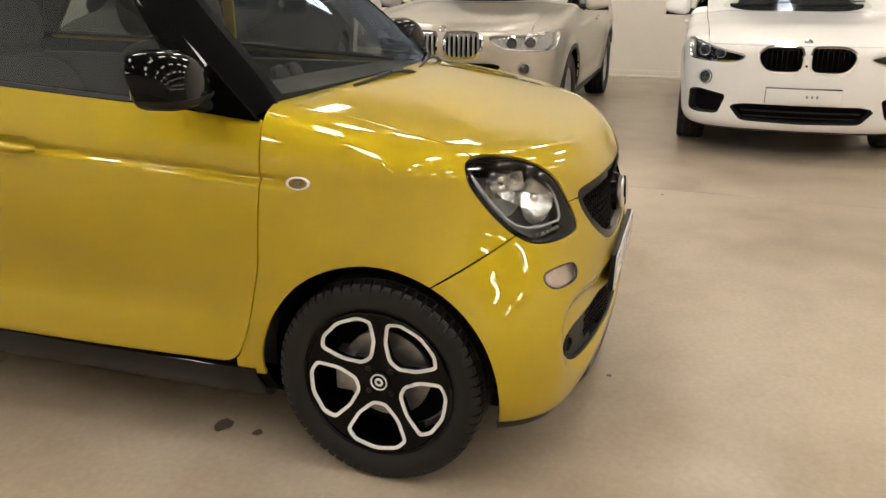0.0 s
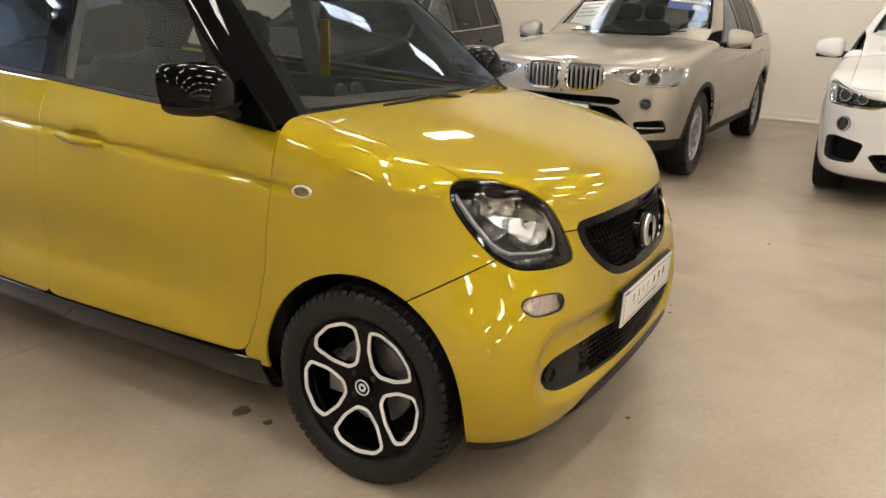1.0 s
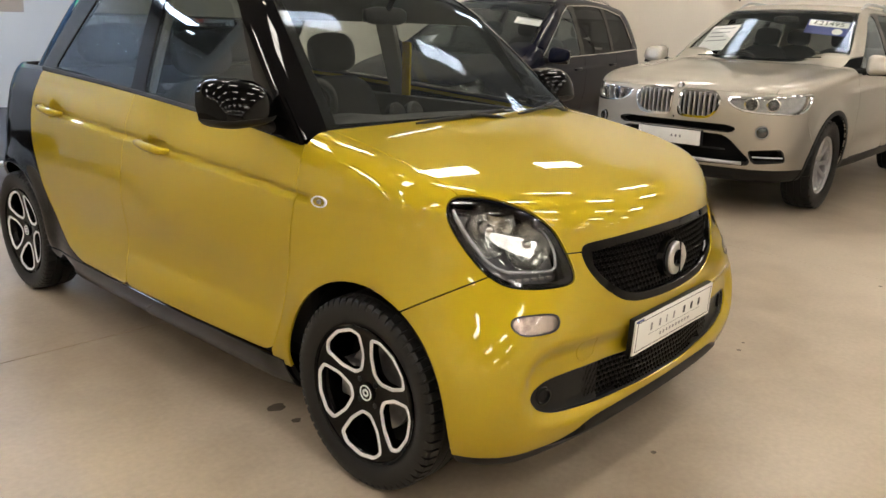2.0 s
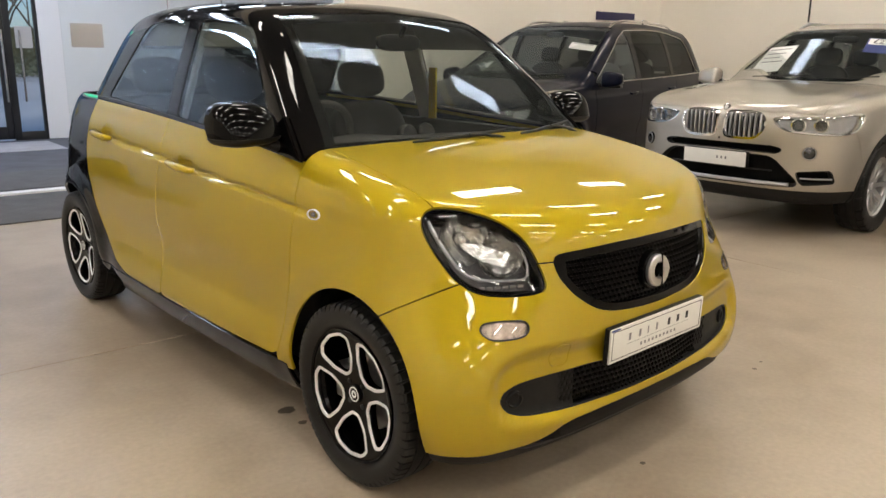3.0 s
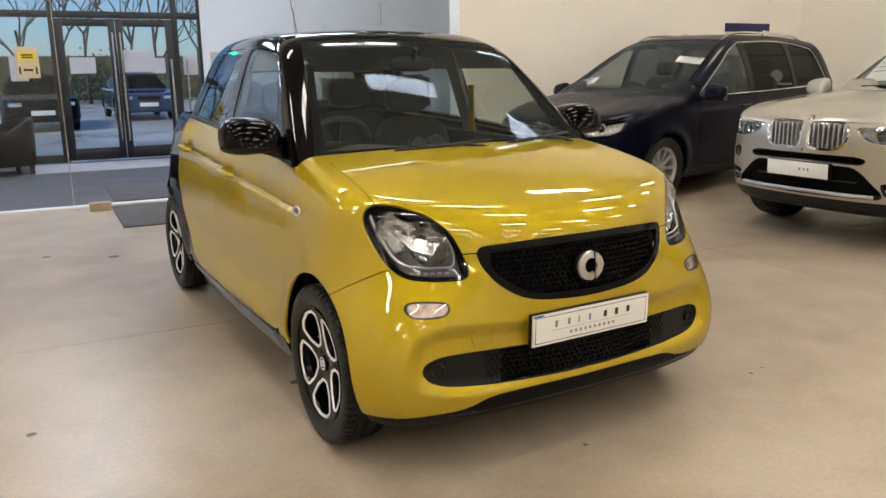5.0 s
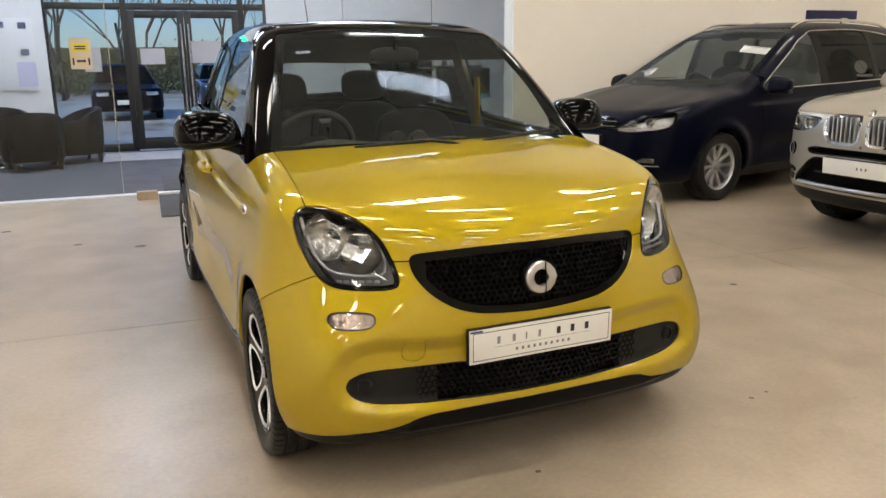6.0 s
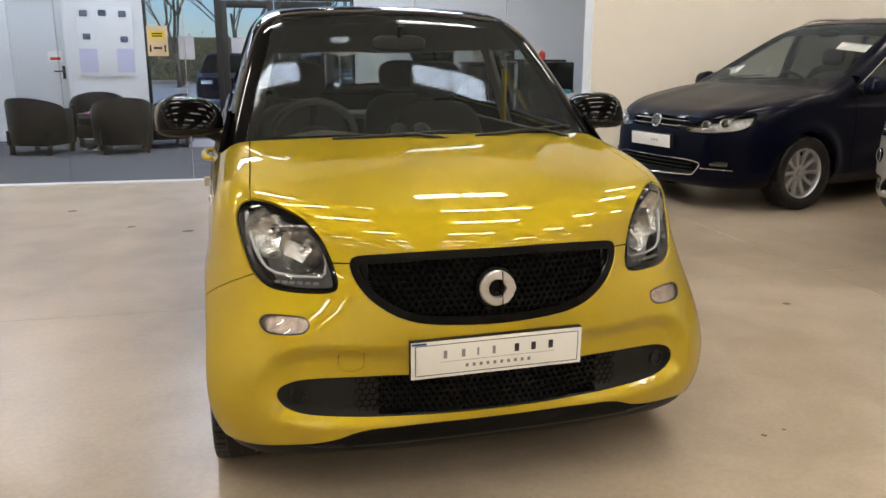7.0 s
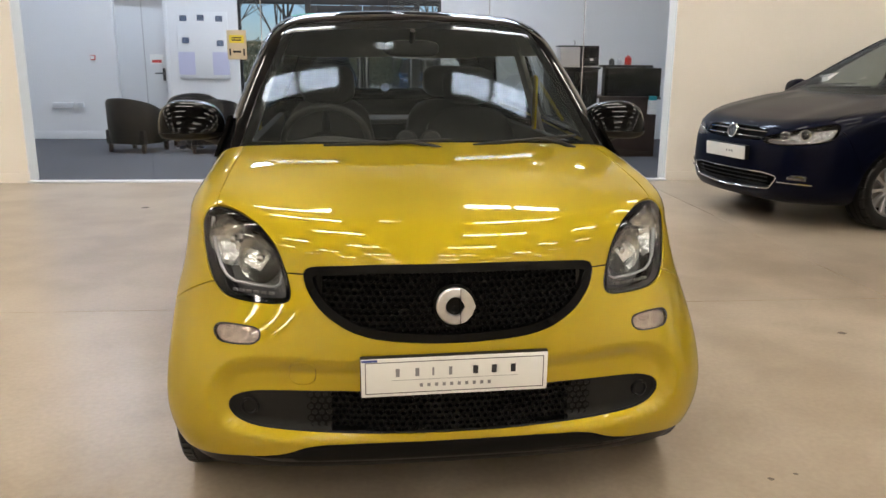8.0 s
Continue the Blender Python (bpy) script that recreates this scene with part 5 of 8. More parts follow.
# ---- the other cars: each in its own axes, facing -y, front axle over the origin ----
def car_solid(c):
    """The lower body and the cabin of a car as implicit solids."""
    R, L = c["wheel"], c["base"]

    def low(p):
        x, y, z = np.abs(p[:, 0]), p[:, 1], p[:, 2]
        w = c["side"](z) + 0.012 - 0.02 * ((y - L / 2) / (L / 2)) ** 2
        for ya in (0.0, L):
            d = np.hypot(y - ya, z - R)
            w = w + 0.022 * np.exp(-((d - R - 0.06) / 0.06) ** 2) * step(0.15, 0.5, z)
        line = c["line"](y)
        w = w - 0.012 * step(0.0, 0.05, z - line) * step(0.2, 0.6, y)
        w = w - 0.018 * np.exp(-((z - 0.48) / 0.09) ** 2) * step(0.5, 0.9, y) * (1 - step(L - 0.9, L - 0.5, y))
        a = x - w
        b = c["nose"](z) + c["nose_c"] * x * x + c["nose_c4"] * x ** 4 - y
        f = smax(a, b, c["nose_k"])
        f = smax(f, z - (c["hood"](y) - c["crown"] * x * x + c["ridge"] * np.exp(-((x - 0.55) / 0.13) ** 2)), c["hood_k"])
        f = smax(f, c["bottom"] - z, 0.06)
        return smax(f, y - (c["rear"] - 0.12 * x * x), 0.25)

    def cab(p):
        x, y, z = np.abs(p[:, 0]), p[:, 1], p[:, 2]
        a = x - (c["cab"](z) - 0.07 * step(L * 0.6, c["rear"], y))
        b = (c["screen"](z) + c["screen_c"] * x * x - y) * c["screen_f"]
        f = smax(a, b, 0.10)
        f = smax(f, z - (c["roof"](y) - 0.07 * x * x), 0.10)
        f = smax(f, (y - (c["rear"] - 0.02 - c["tail"] * (z - 1.1) - 0.08 * x * x)), 0.12)
        return smax(f, 0.95 - z, 0.02)
    return low, cab


def alloy(spokes, inner, outer, width_in, width_out, rim):
    """An opening between two spokes of a wheel, for petals()."""
    half = math.pi / spokes
    pts = []
    for r, w in ((inner, width_in), (outer, width_out)):
        t = max(r * math.sin(half) - w / 2, 0.004)
        pts.append((r, t))
    (ri, ti), (ro, to) = pts
    return [(ri, -ti), (ri, ti), (ro, to), (ro + 0.012, 0.0), (ro, -to)]


def make_car(name, label, c, m, group="cars on show"):
    root = thing(name, label, "car", m, group)
    low, cab = car_solid(c)
    R, L, paint = c["wheel"], c["base"], c["paint"]
    S = skin_of(low, 0.1, c["rear"] - 0.6, 0.72, (52, 80, 14), 220, 4.0)
    C = skin_of(cab, c["cab_y"][0], c["cab_y"][1], 1.2, (40, 40, 14), 150, 4.0)
    lamp_poly = rounded(c["lamp"], 2, 0.02)
    lamp = lambda p: np.maximum(inside(lamp_poly, np.abs(p[:, 0]) * 0.77 + p[:, 1] * 0.64, p[:, 2]), p[:, 1] - 0.2)
    openings = [(region(q, "xz", 2, 0.0, 0.035 if k == "kidney_grille" else 0.014), k) for q, k in c["openings"]]
    free = [neg(shrink(f, -0.001)) for f, _ in openings]
    front_of = lambda p: p[:, 1] + 0.25
    arch = lambda p: np.where(np.abs(p[:, 0]) > 0.5, (R + 0.045) - np.minimum(np.hypot(p[:, 1], p[:, 2] - R), np.hypot(p[:, 1] - L, p[:, 2] - R)), -1)
    hood = lambda p: np.maximum(np.maximum(np.abs(p[:, 0]) - c["hood_x"](p[:, 1]), c["hood_front"] - p[:, 2]), p[:, 1] - 1.2)
    sz, sy = c["seam"]
    bump = lambda p: np.maximum(np.maximum((p[:, 2] - sz) * 0.5 + (p[:, 1] - sy) * 0.866, p[:, 2] - c["hood_front"]), p[:, 1] + 0.1)
    base = lambda p: -cab(p) - 0.014
    belt = c["belt"]
    nose_ = near(S, y=(-2, 1.3))
    fr = near(nose_, y=(-2, -0.2))
    put("hood", nose_.clip(shrink(hood), neg(shrink(lamp, -GAP)), base, *free).edged(0.012).mesh("hood"), paint, root)
    clad = c["clad"]
    bp = fr.clip(shrink(bump), neg(shrink(lamp, -GAP)), arch, *free)
    put("front_bumper", bp.clip(lambda p: clad - p[:, 2]).edged(0.02).mesh("front_bumper"), paint, root)
    put("bumper_skirt", bp.clip(lambda p: p[:, 2] - clad + 0.002).moved(-0.004).edged(0.02).mesh("bumper_skirt"), c["clad_mat"], root)
    half = near(S, x=(-9, -0.3))
    ya, yb, yc = c["doors"]
    dz = c["sill"]
    fields = [("front_door", [(ya, 1.5), (ya - 0.02, 0.9), (ya + 0.03, dz), (yb, dz), (yb + 0.03, 0.9), (yb + 0.02, 1.5)]),
              ("rear_door", [(yb + 0.02, 1.5), (yb + 0.03, 0.9), (yb, dz), (yc - 0.32, dz), (yc - 0.12, 0.75), (yc, 0.95), (yc + 0.06, 1.5)])]
    doors_ = [(n, region(q, "yz", 2, 0.0, 0.03)) for n, q in fields]
    below = lambda p: p[:, 2] - belt(p[:, 1])
    fd = near(half, y=(-2, 1.6)).clip(lambda p: p[:, 1] - ya - 0.06, *[neg(shrink(f, -GAP)) for _, f in doors_], neg(shrink(hood, -GAP)), neg(shrink(bump, -GAP)), neg(shrink(lamp, -GAP)),
                                      arch, base, lambda p: dz - 0.03 - p[:, 2], lambda p: np.where(p[:, 1] > 0.7, below(p), -1))
    qt = near(half, y=(yb, 9)).clip(*[neg(shrink(f, -GAP)) for _, f in doors_], arch, below, lambda p: yc - 0.4 - p[:, 1], lambda p: dz - 0.03 - p[:, 2])
    sl = near(half, y=(0, L)).clip(lambda p: p[:, 2] - dz + 0.006, arch, lambda p: p[:, 0] + 0.5, lambda p: 0.2 - p[:, 1], lambda p: p[:, 1] - L + 0.2).moved(0.004)
    sc = lambda p: np.maximum(np.maximum(np.abs(p[:, 0]) - c["screen_x"](p[:, 2]), p[:, 2] - c["screen_top"] + 0.06 * p[:, 0] ** 2), p[:, 1] - c["screen"](c["screen_top"]) - 0.3)
    top = c["win_top"]

    def window(y0, y1, l0, l1):
        def f(p):
            y, z = p[:, 1], p[:, 2]
            return smax(smax(smax(y0 + l0 * (z - 1.1) - y, y - (y1 + l1 * (z - 1.1)), 0.04), belt(y) + 0.012 - z, 0.03), z - top(y), 0.07)
        return f
    wins = [window(*w) for w in c["windows"]]
    left_only = lambda p: p[:, 0] + 0.3
    for side in (0, 1):
        s = (lambda q: q.mirrored()) if side else (lambda q: q)
        put("front_fender", s(fd.edged(0.012)).mesh("front_fender"), paint, root)
        for n, f in doors_:
            sk = near(half, y=(0, L)).clip(shrink(f), below, arch)
            d = put(n, s(sk.edged(0.012)).mesh(n), paint, root)
            yh = (yb if n == "front_door" else yc) - 0.20
            zh = float(belt(yh)) - 0.14
            xs = -(float(c["side"](zh)) - 0.002)
            b = bmesh.new()
            sg = -1 if side else 1
            tube(b, [(sg * (xs + 0.02), yh - 0.11, zh), (sg * (xs - 0.022), yh - 0.08, zh), (sg * (xs - 0.03), yh, zh + 0.004), (sg * (xs - 0.022), yh + 0.08, zh + 0.008), (sg * (xs + 0.02), yh + 0.11, zh + 0.008)], 0.014, 10)
            part("door_handle", b, c.get("handle", paint), d)
        put("rear_quarter", s(qt.edged(0.012)).mesh("rear_quarter"), paint, root)
        put("sill", s(sl.edged(0.03)).mesh("sill"), M_PLASTIC, root)
        for wy in (0.0, L) if c.get("arch_trim") else ():
            ring_d = lambda p: np.hypot(p[:, 1] - wy, p[:, 2] - R) - (R + 0.045)
            tr_ = near(half, y=(wy - 0.6, wy + 0.6)).clip(lambda p: ring_d(p) - c["arch_trim"], neg(ring_d), lambda p: 0.28 - p[:, 2], lambda p: p[:, 0] + 0.5).moved(0.005)
            put("arch_trim", s(tr_.edged(0.02)).mesh("arch_trim"), M_PLASTIC, root, "black plastic wheel arch trim")
        for k, w in enumerate(wins):
            put("side_window", s(near(C, x=(-9, -0.3)).clip(w, left_only, neg(sc)).moved(-0.004)).mesh("side_window"), M_PRIVACY if k else M_SIDEGLASS, root)
        sgn = 1 if side else -1
        if c.get("chrome"):
            w0, w1 = c["windows"][0], c["windows"][-1]
            edge0 = lambda z: w0[0] + w0[2] * (z - 1.1) - 0.012
            edge1 = lambda z: w1[1] + w1[3] * (z - 1.1) + 0.012
            zb0 = float(belt(w0[0]))
            ring = [(y, float(belt(y)) + 0.004) for y in np.linspace(edge0(zb0), edge1(float(belt(w1[1]))), 20)]
            ytop = [y for y in np.linspace(c["rear"], 0.3, 90) if y < edge1(float(top(y)) + 0.01) and y > edge0(float(top(y)) + 0.01)]
            ring += [(edge1(z), z) for z in np.linspace(ring[-1][1], float(top(ytop[0])), 6)[1:-1]]
            ring += [(y, float(top(y)) + 0.010) for y in ytop[::4]]
            ring += [(edge0(z), z) for z in np.linspace(float(top(ytop[-1])), zb0, 8)[1:-1]]
            b = bmesh.new()
            tube(b, [(sgn * (side_x(low, cab, y, z) + 0.002), y, z) for y, z in ring], 0.0065, 6, True)
            part("window_trim", b, M_CHROME, root, "chrome window surround")
        if c.get("rails"):
            y0, y1 = c["rails"]
            b = bmesh.new()
            ys = np.linspace(y0, y1, 18)
            pts = []
            for k, y in enumerate(ys):
                x = c.get("rail_x", 0.57) - 0.03 * k / 17
                pts.append((sgn * x, y, roof_at(cab, x, y) + (0.030 if 1 < k < 16 else 0.018 if 0 < k < 17 else -0.004)))
            tube(b, pts, [0.010, 0.013] + [0.014] * 14 + [0.013, 0.010], 8)
            rr = part("roof_rail", b, c["rail_mat"], root)
            part("rail_foot", boxed(-0.012, 0.012, -0.06, 0.06, -0.03, 0.03, 0.008, Matrix.Translation(pts[9])), c["rail_mat"], rr)
        hb = thing_part("headlight", s(fr_lamp(S, lamp).moved(-0.001)).mesh("headlight"), M_LENS, root)
        lk = fr_lamp(S, lamp)
        put("housing", s(lk.moved(-0.06)).mesh("housing"), c.get("lamp_back", M_REFLECT), hb)
        put("surround", s(lk.clip(neg(shrink(lamp, 0.010))).moved(-0.004).edged(0.07)).mesh("surround"), c["lamp_edge"], hb)
        for (lx, ly, lz, lr) in c["projectors"]:
            q = Vector((sgn * lx, front_y(low, lx, lz) + 0.032, lz))
            pq = Matrix.Translation(q) @ pose(0, 0, 0, 0, 0, sgn * 24)
            part("projector_ring", lathed([(lr * 0.70, 0.02), (lr * 0.72, -0.004), (lr * 0.84, -0.014), (lr, -0.012), (lr * 1.05, 0.04)], 28, pq, "y"), M_CHROME, hb)
            part("projector", lathed([(0.002, -0.012), (lr * 0.3, -0.009), (lr * 0.55, -0.001), (lr * 0.71, 0.012)], 24, pq, "y"), M_PROJECTOR, hb)
        if c.get("lamp_bar"):
            (ax, ay, az), (bx, by, bz) = c["lamp_bar"]
            b = bmesh.new()
            for_bar = [(ax + (bx - ax) * k / 6, az + (bz - az) * k / 6) for k in range(7)]
            tube(b, [(sgn * x, front_y(low, x, z) + 0.022, z) for x, z in for_bar], 0.007, 8)
            part("light_bar", b, M_CHROME, hb)
        for fx, fz, r in c.get("fogs", ()):
            fy = front_y(low, fx, fz)
            fm = Matrix.Translation((sgn * fx, fy - 0.004, fz)) @ pose(0, 0, 0, 0, 0, sgn * 28)
            fo = part("fog_lamp", lathed([(r * 0.82, -0.002), (r * 0.86, -0.008), (r, -0.006), (r * 1.02, 0.03)], 28, fm, "y"), M_GLOSSBLACK, root)
            part("fog_lens", lathed([(0.001, -0.006), (r * 0.5, -0.004), (r * 0.84, 0.002)], 24, fm, "y"), M_PROJECTOR, fo)
            part("fog_ring", lathed([(r * 0.84, -0.007), (r * 0.88, -0.011), (r * 0.95, -0.009)], 28, fm, "y"), M_ALLOY, fo)
        mx, my, mz = c["mirror"]
        mm_ = pose(sgn * mx, my, mz, 0, 0, sgn * 12)
        shell_ = blob(0, 0, 0, 0.115, 0.075, 0.078, 3.4, 20, 26)
        for v in shell_.verts:
            v.co.z *= 1.0 - 0.22 * sgn * v.co.x / 0.115
            v.co.y *= 1.0 if v.co.y < 0 else 0.8
            v.co.y += 0.25 * v.co.z * (1 if v.co.y < 0 else 0)
        shell_.transform(mm_)
        mi = part("door_mirror", shell_, c["mirror_mat"], root)
        part("mirror_foot", boxed(-0.10, 0.10, -0.055, 0.06, -0.086, -0.055, 0.012, mm_), M_PLASTIC, mi)
        part("mirror_glass", boxed(-0.095, 0.095, 0.058, 0.064, -0.05, 0.055, 0.002, mm_), M_CHROME, mi)
        part("mirror_arm", tube(bmesh.new(), [(sgn * (mx - 0.09), my + 0.0, mz - 0.05), (sgn * (mx - 0.20), my - 0.01, mz - 0.075)], [0.03, 0.035], 10), M_PLASTIC, mi)
    # near-black layer painted as shade behind the gaps, glass and roof
    inn = S.clip(neg(lamp), arch, lambda p: p[:, 2] - belt(p[:, 1]) + 0.03, lambda p: np.where(p[:, 1] < 1.3, -cab(p) - 0.03, -1), *[neg(f) for f, _ in openings]).moved(-0.014)
    put("gap_shade_shell", inn.mesh("gap_shade_shell"), M_DARK, root)
    scs = C.clip(sc, lambda p: -low(p) - 0.01)
    wsn = put("windscreen", scs.moved(-0.004).mesh("windscreen"), M_WSGLASS, root)
    put("screen_border", scs.clip(lambda p: -np.maximum(np.maximum(np.abs(p[:, 0]) - c["screen_x"](p[:, 2]) + 0.03, p[:, 2] - c["screen_top"] + 0.06 * p[:, 0] ** 2 + 0.03), c["screen_low"] - p[:, 2])).moved(-0.008).mesh("screen_border"), M_GLOSSBLACK, wsn)
    cut = [lambda p, w=w: np.where(np.abs(p[:, 0]) > 0.3, -w(p), -1) for w in wins]
    rw = lambda p: np.maximum(np.maximum(np.abs(p[:, 0]) - 0.52, np.maximum(1.18 - p[:, 2], p[:, 2] - 1.46)), c["rear"] - 0.6 - p[:, 1])
    sh = C.clip(neg(shrink(sc, -0.002)), neg(rw), lambda p: np.where(p[:, 1] < 1.0, -low(p) - 0.004, belt(p[:, 1]) - p[:, 2]), *cut)
    ro = lambda p: p[:, 2] - (c["roof"](p[:, 1]) - 0.075)
    put("roof", sh.clip(neg(ro)).edged(0.015).mesh("roof"), paint, root)
    pil = sh.clip(ro)
    b0, b1 = c["b_black"]
    for sd in (-1, 1):
        own = lambda p: -sd * p[:, 0]
        put("front_pillar", pil.clip(own, lambda p: p[:, 1] - b0).edged(0.02).mesh("front_pillar"), paint, root)
        put("middle_pillar", pil.clip(own, lambda p: b0 - p[:, 1], lambda p: p[:, 1] - b1).edged(0.02).mesh("middle_pillar"), M_GLOSSBLACK, root)
        put("rear_pillar", pil.clip(own, lambda p: b1 - p[:, 1]).edged(0.02).mesh("rear_pillar"), paint, root)
    li = C.clip(neg(shrink(sc, -0.03)), neg(rw), ro_low(c)).moved(-0.035)
    put("headlining", Skin(li.v, -li.n, [f[::-1] for f in li.f]).mesh("headlining"), M_GREYTRIM, root)
    put("rear_window", C.clip(rw).moved(-0.003).mesh("rear_window"), M_PRIVACY, root)
    # openings in the nose
    for f, kind in openings:
        sk = fr.clip(f)
        if not sk.f:
            continue
        o = put(kind, sk.moved(-0.06).mesh(kind), M_DARK, root)
        put("opening_wall", sk.clip(neg(shrink(f, 0.006))).moved(-0.003).edged(0.06).mesh("opening_wall"), c["open_mats"].get(kind, M_PLASTIC), o)
        rim = c["rims"].get(kind)
        if rim:
            put("rim", fr.clip(shrink(f, -rim[0]), neg(f)).moved(0.004).edged(0.02).mesh("rim"), rim[1], o)
        mid_x = float(sk.v[:, 0].mean())
        for sx0, sx1, sz0, sz1, mt, dep in c["slats"].get(kind, ()):
            if abs(mid_x) > 0.1 and (sx0 + sx1) * mid_x < 0:
                continue
            yy = front_y(low, (sx0 + sx1) / 2, (sz0 + sz1) / 2)
            y_a, y_b = front_y(low, sx0, (sz0 + sz1) / 2), front_y(low, sx1, (sz0 + sz1) / 2)
            if abs(sx1 - sx0) < 0.05:
                part("slat", boxed(sx0, sx1, yy + dep, yy + dep + 0.03, sz0, sz1, 0.003), mt, o)
            else:
                b = bmesh.new()
                n = 10
                tube(b, [(sx0 + (sx1 - sx0) * k / n, front_y(low, sx0 + (sx1 - sx0) * k / n, (sz0 + sz1) / 2) + dep + 0.008, (sz0 + sz1) / 2) for k in range(n + 1)], (sz1 - sz0) / 2, 8)
                part("slat", b, mt, o)
    # wheels
    wr = c["rim"]
    fc = wheel_skin(wr - 0.004, curve((0.0, 0.045), (0.05, 0.05), (wr * 0.5, 0.055), (wr * 0.85, 0.07), (wr, 0.075)), 90, 22)
    ops = petals(alloy(c["spokes"], wr * 0.28, wr * 0.86, c["spoke_w"][0], c["spoke_w"][1], wr), c["spokes"], 90)
    m_face = fc.clip(neg(ops)).edged(0.03).mesh("spokes")
    m_ty = tyre_mesh(R, 0.115, wr, 99)
    for wy in (0.0, L):
        for sx in (-1, 1):
            w = put("wheel", m_face, M_ALLOY, root, "silver multi-spoke alloy wheel")
            w.matrix_basis = pose(sx * c["track"], wy, R, 0, 0, 180 if sx > 0 else 0)
            put("tyre", m_ty, M_RUBBER, w)
            part("barrel", lathed([(wr + 0.002, -0.09), (wr - 0.006, -0.08), (wr - 0.014, 0.08)], 48), M_ALLOY, w)
            part("brake_disc", lathed([(0.05, 0.0), (0.16, 0.0), (0.16, 0.02), (0.02, 0.02)], 36), M_BRAKE, w)
            part("wheel_back", lathed([(wr, 0.06), (0.001, 0.06)], 24), M_DARK, w)
            part("hub_cap", lathed([(0.001, -0.062), (0.03, -0.06), (0.033, -0.045)], 24), M_ALLOY, w)
            wb = lathed([(R + 0.06, sx * (c["track"] + 0.02)), (R + 0.06, sx * 0.55), (0.02, sx * 0.55)], 30, pose(0, wy, R))
            bmesh.ops.delete(wb, geom=[v for v in wb.verts if v.co.z < 0.25], context="VERTS")
            part("wheel_house", wb, M_DARK, root)
    # inside
    ys, zs = c["seat"]
    part("cabin_floor", boxed(-0.75, 0.75, 0.5, c["rear"] - 0.3, 0.33, 0.45, 0.02), M_DARK, root)
    part("dashboard", blob(0, c["dash"][0], c["dash"][1] - 0.22, 0.72, 0.28, 0.22, 3.5, 16, 24), M_TRIM, root)
    b = bmesh.new()
    swm_ = pose(-0.38, c["dash"][0] + 0.36, c["dash"][1] - 0.10, -65, 0, 0)
    tube(b, [swm_ @ Vector((0.185 * math.cos(2 * math.pi * k / 30), 0.185 * math.sin(2 * math.pi * k / 30), 0)) for k in range(30)], 0.016, 8, True)
    part("steering_wheel", b, M_TRIM, root)
    for sx in (-0.38, 0.38):
        for dy in (0.0, 0.95):
            st = part("seat", blob(sx, ys + dy, zs, 0.26, 0.27, 0.10, 3.2, 12, 16), M_SEAT, root)
            part("backrest", blob(0, 0, 0, 0.25, 0.08, 0.31, 3.4, 14, 16, pose(sx, ys + dy + 0.32, zs + 0.33, -16, 0, 0)), M_SEAT, st)
            part("headrest", blob(0, 0, 0, 0.13, 0.05, 0.09, 3.0, 12, 14, pose(sx, ys + dy + 0.43, zs + 0.72, -12, 0, 0)), M_SEAT, st)
    zt = c["screen_top"] - 0.10
    part("rear_view_mirror", blob(0, float(c["screen"](zt)) + 0.10, zt, 0.12, 0.02, 0.035, 3.0, 10, 16), M_PLASTIC, root)
    part("underbody", boxed(-0.7, 0.7, -0.5, c["rear"] - 0.3, 0.24, 0.34, 0.02), M_DARK, root)
    # plate
    if c.get("plate"):
        pz = c["plate"]
        py = front_y(low, 0.0, pz) - 0.03
        pm = pose(0, py, pz, 4, 0, 0)
        pn = part("number_plate", boxed(-0.26, 0.26, -0.004, 0.004, -0.056, 0.056, 0.002, pm), M_PLATE, root, "white dealer plate with pale grey bars")
        part("plate_holder", boxed(-0.262, 0.262, 0.004, 0.05, -0.058, 0.058, 0.003, pm), M_PLASTIC, pn)
        for k, cx in enumerate((0.02, 0.055, 0.09)):
            part("plate_bar", boxed(cx, cx + 0.014, -0.0048, -0.004, -0.008, 0.012, 0, pm), M_GREYINK, pn)
    # wipers
    for x0, x1 in ((-0.55, 0.05), (0.0, 0.55)):
        b = bmesh.new()
        z0 = c["screen_low"] - 0.02
        pts = []
        for k in range(7):
            x = x0 + (x1 - x0) * k / 6
            zz = z0 + 0.03 * k / 6
            pts.append((x, front_y(cab, x, zz) - 0.012, zz + 0.008))
        tube(b, pts, 0.005, 6)
        part("wiper", b, M_SEAL, root)
    return root, low, cab


def ro_low(c):
    return lambda p: c["roof"](p[:, 1]) - 0.13 - p[:, 2]


def side_x(low, cab, y, z):
    """How far out the body or the cabin reaches at y and z."""
    best = 0.0
    for solid in (low, cab):
        lo, hi = 0.2, 1.3
        for _ in range(20):
            mid = (lo + hi) / 2
            if solid(np.array([[mid, y, z]]))[0] < 0:
                lo = mid
            else:
                hi = mid
        best = max(best, lo)
    return best


def roof_at(cab, x, y):
    lo, hi = 1.2, 2.0
    for _ in range(20):
        mid = (lo + hi) / 2
        if cab(np.array([[x, y, mid]]))[0] < 0:
            lo = mid
        else:
            hi = mid
    return lo


def fr_lamp(S, lamp):
    return near(S, x=(-9, -0.15), y=(-2, 0.3)).clip(shrink(lamp, 0.001), lambda p: p[:, 0] + 0.15)


def thing_part(name, me, material, parent):
    return put(name, me, material, parent, "clear headlight with bright lamps inside")


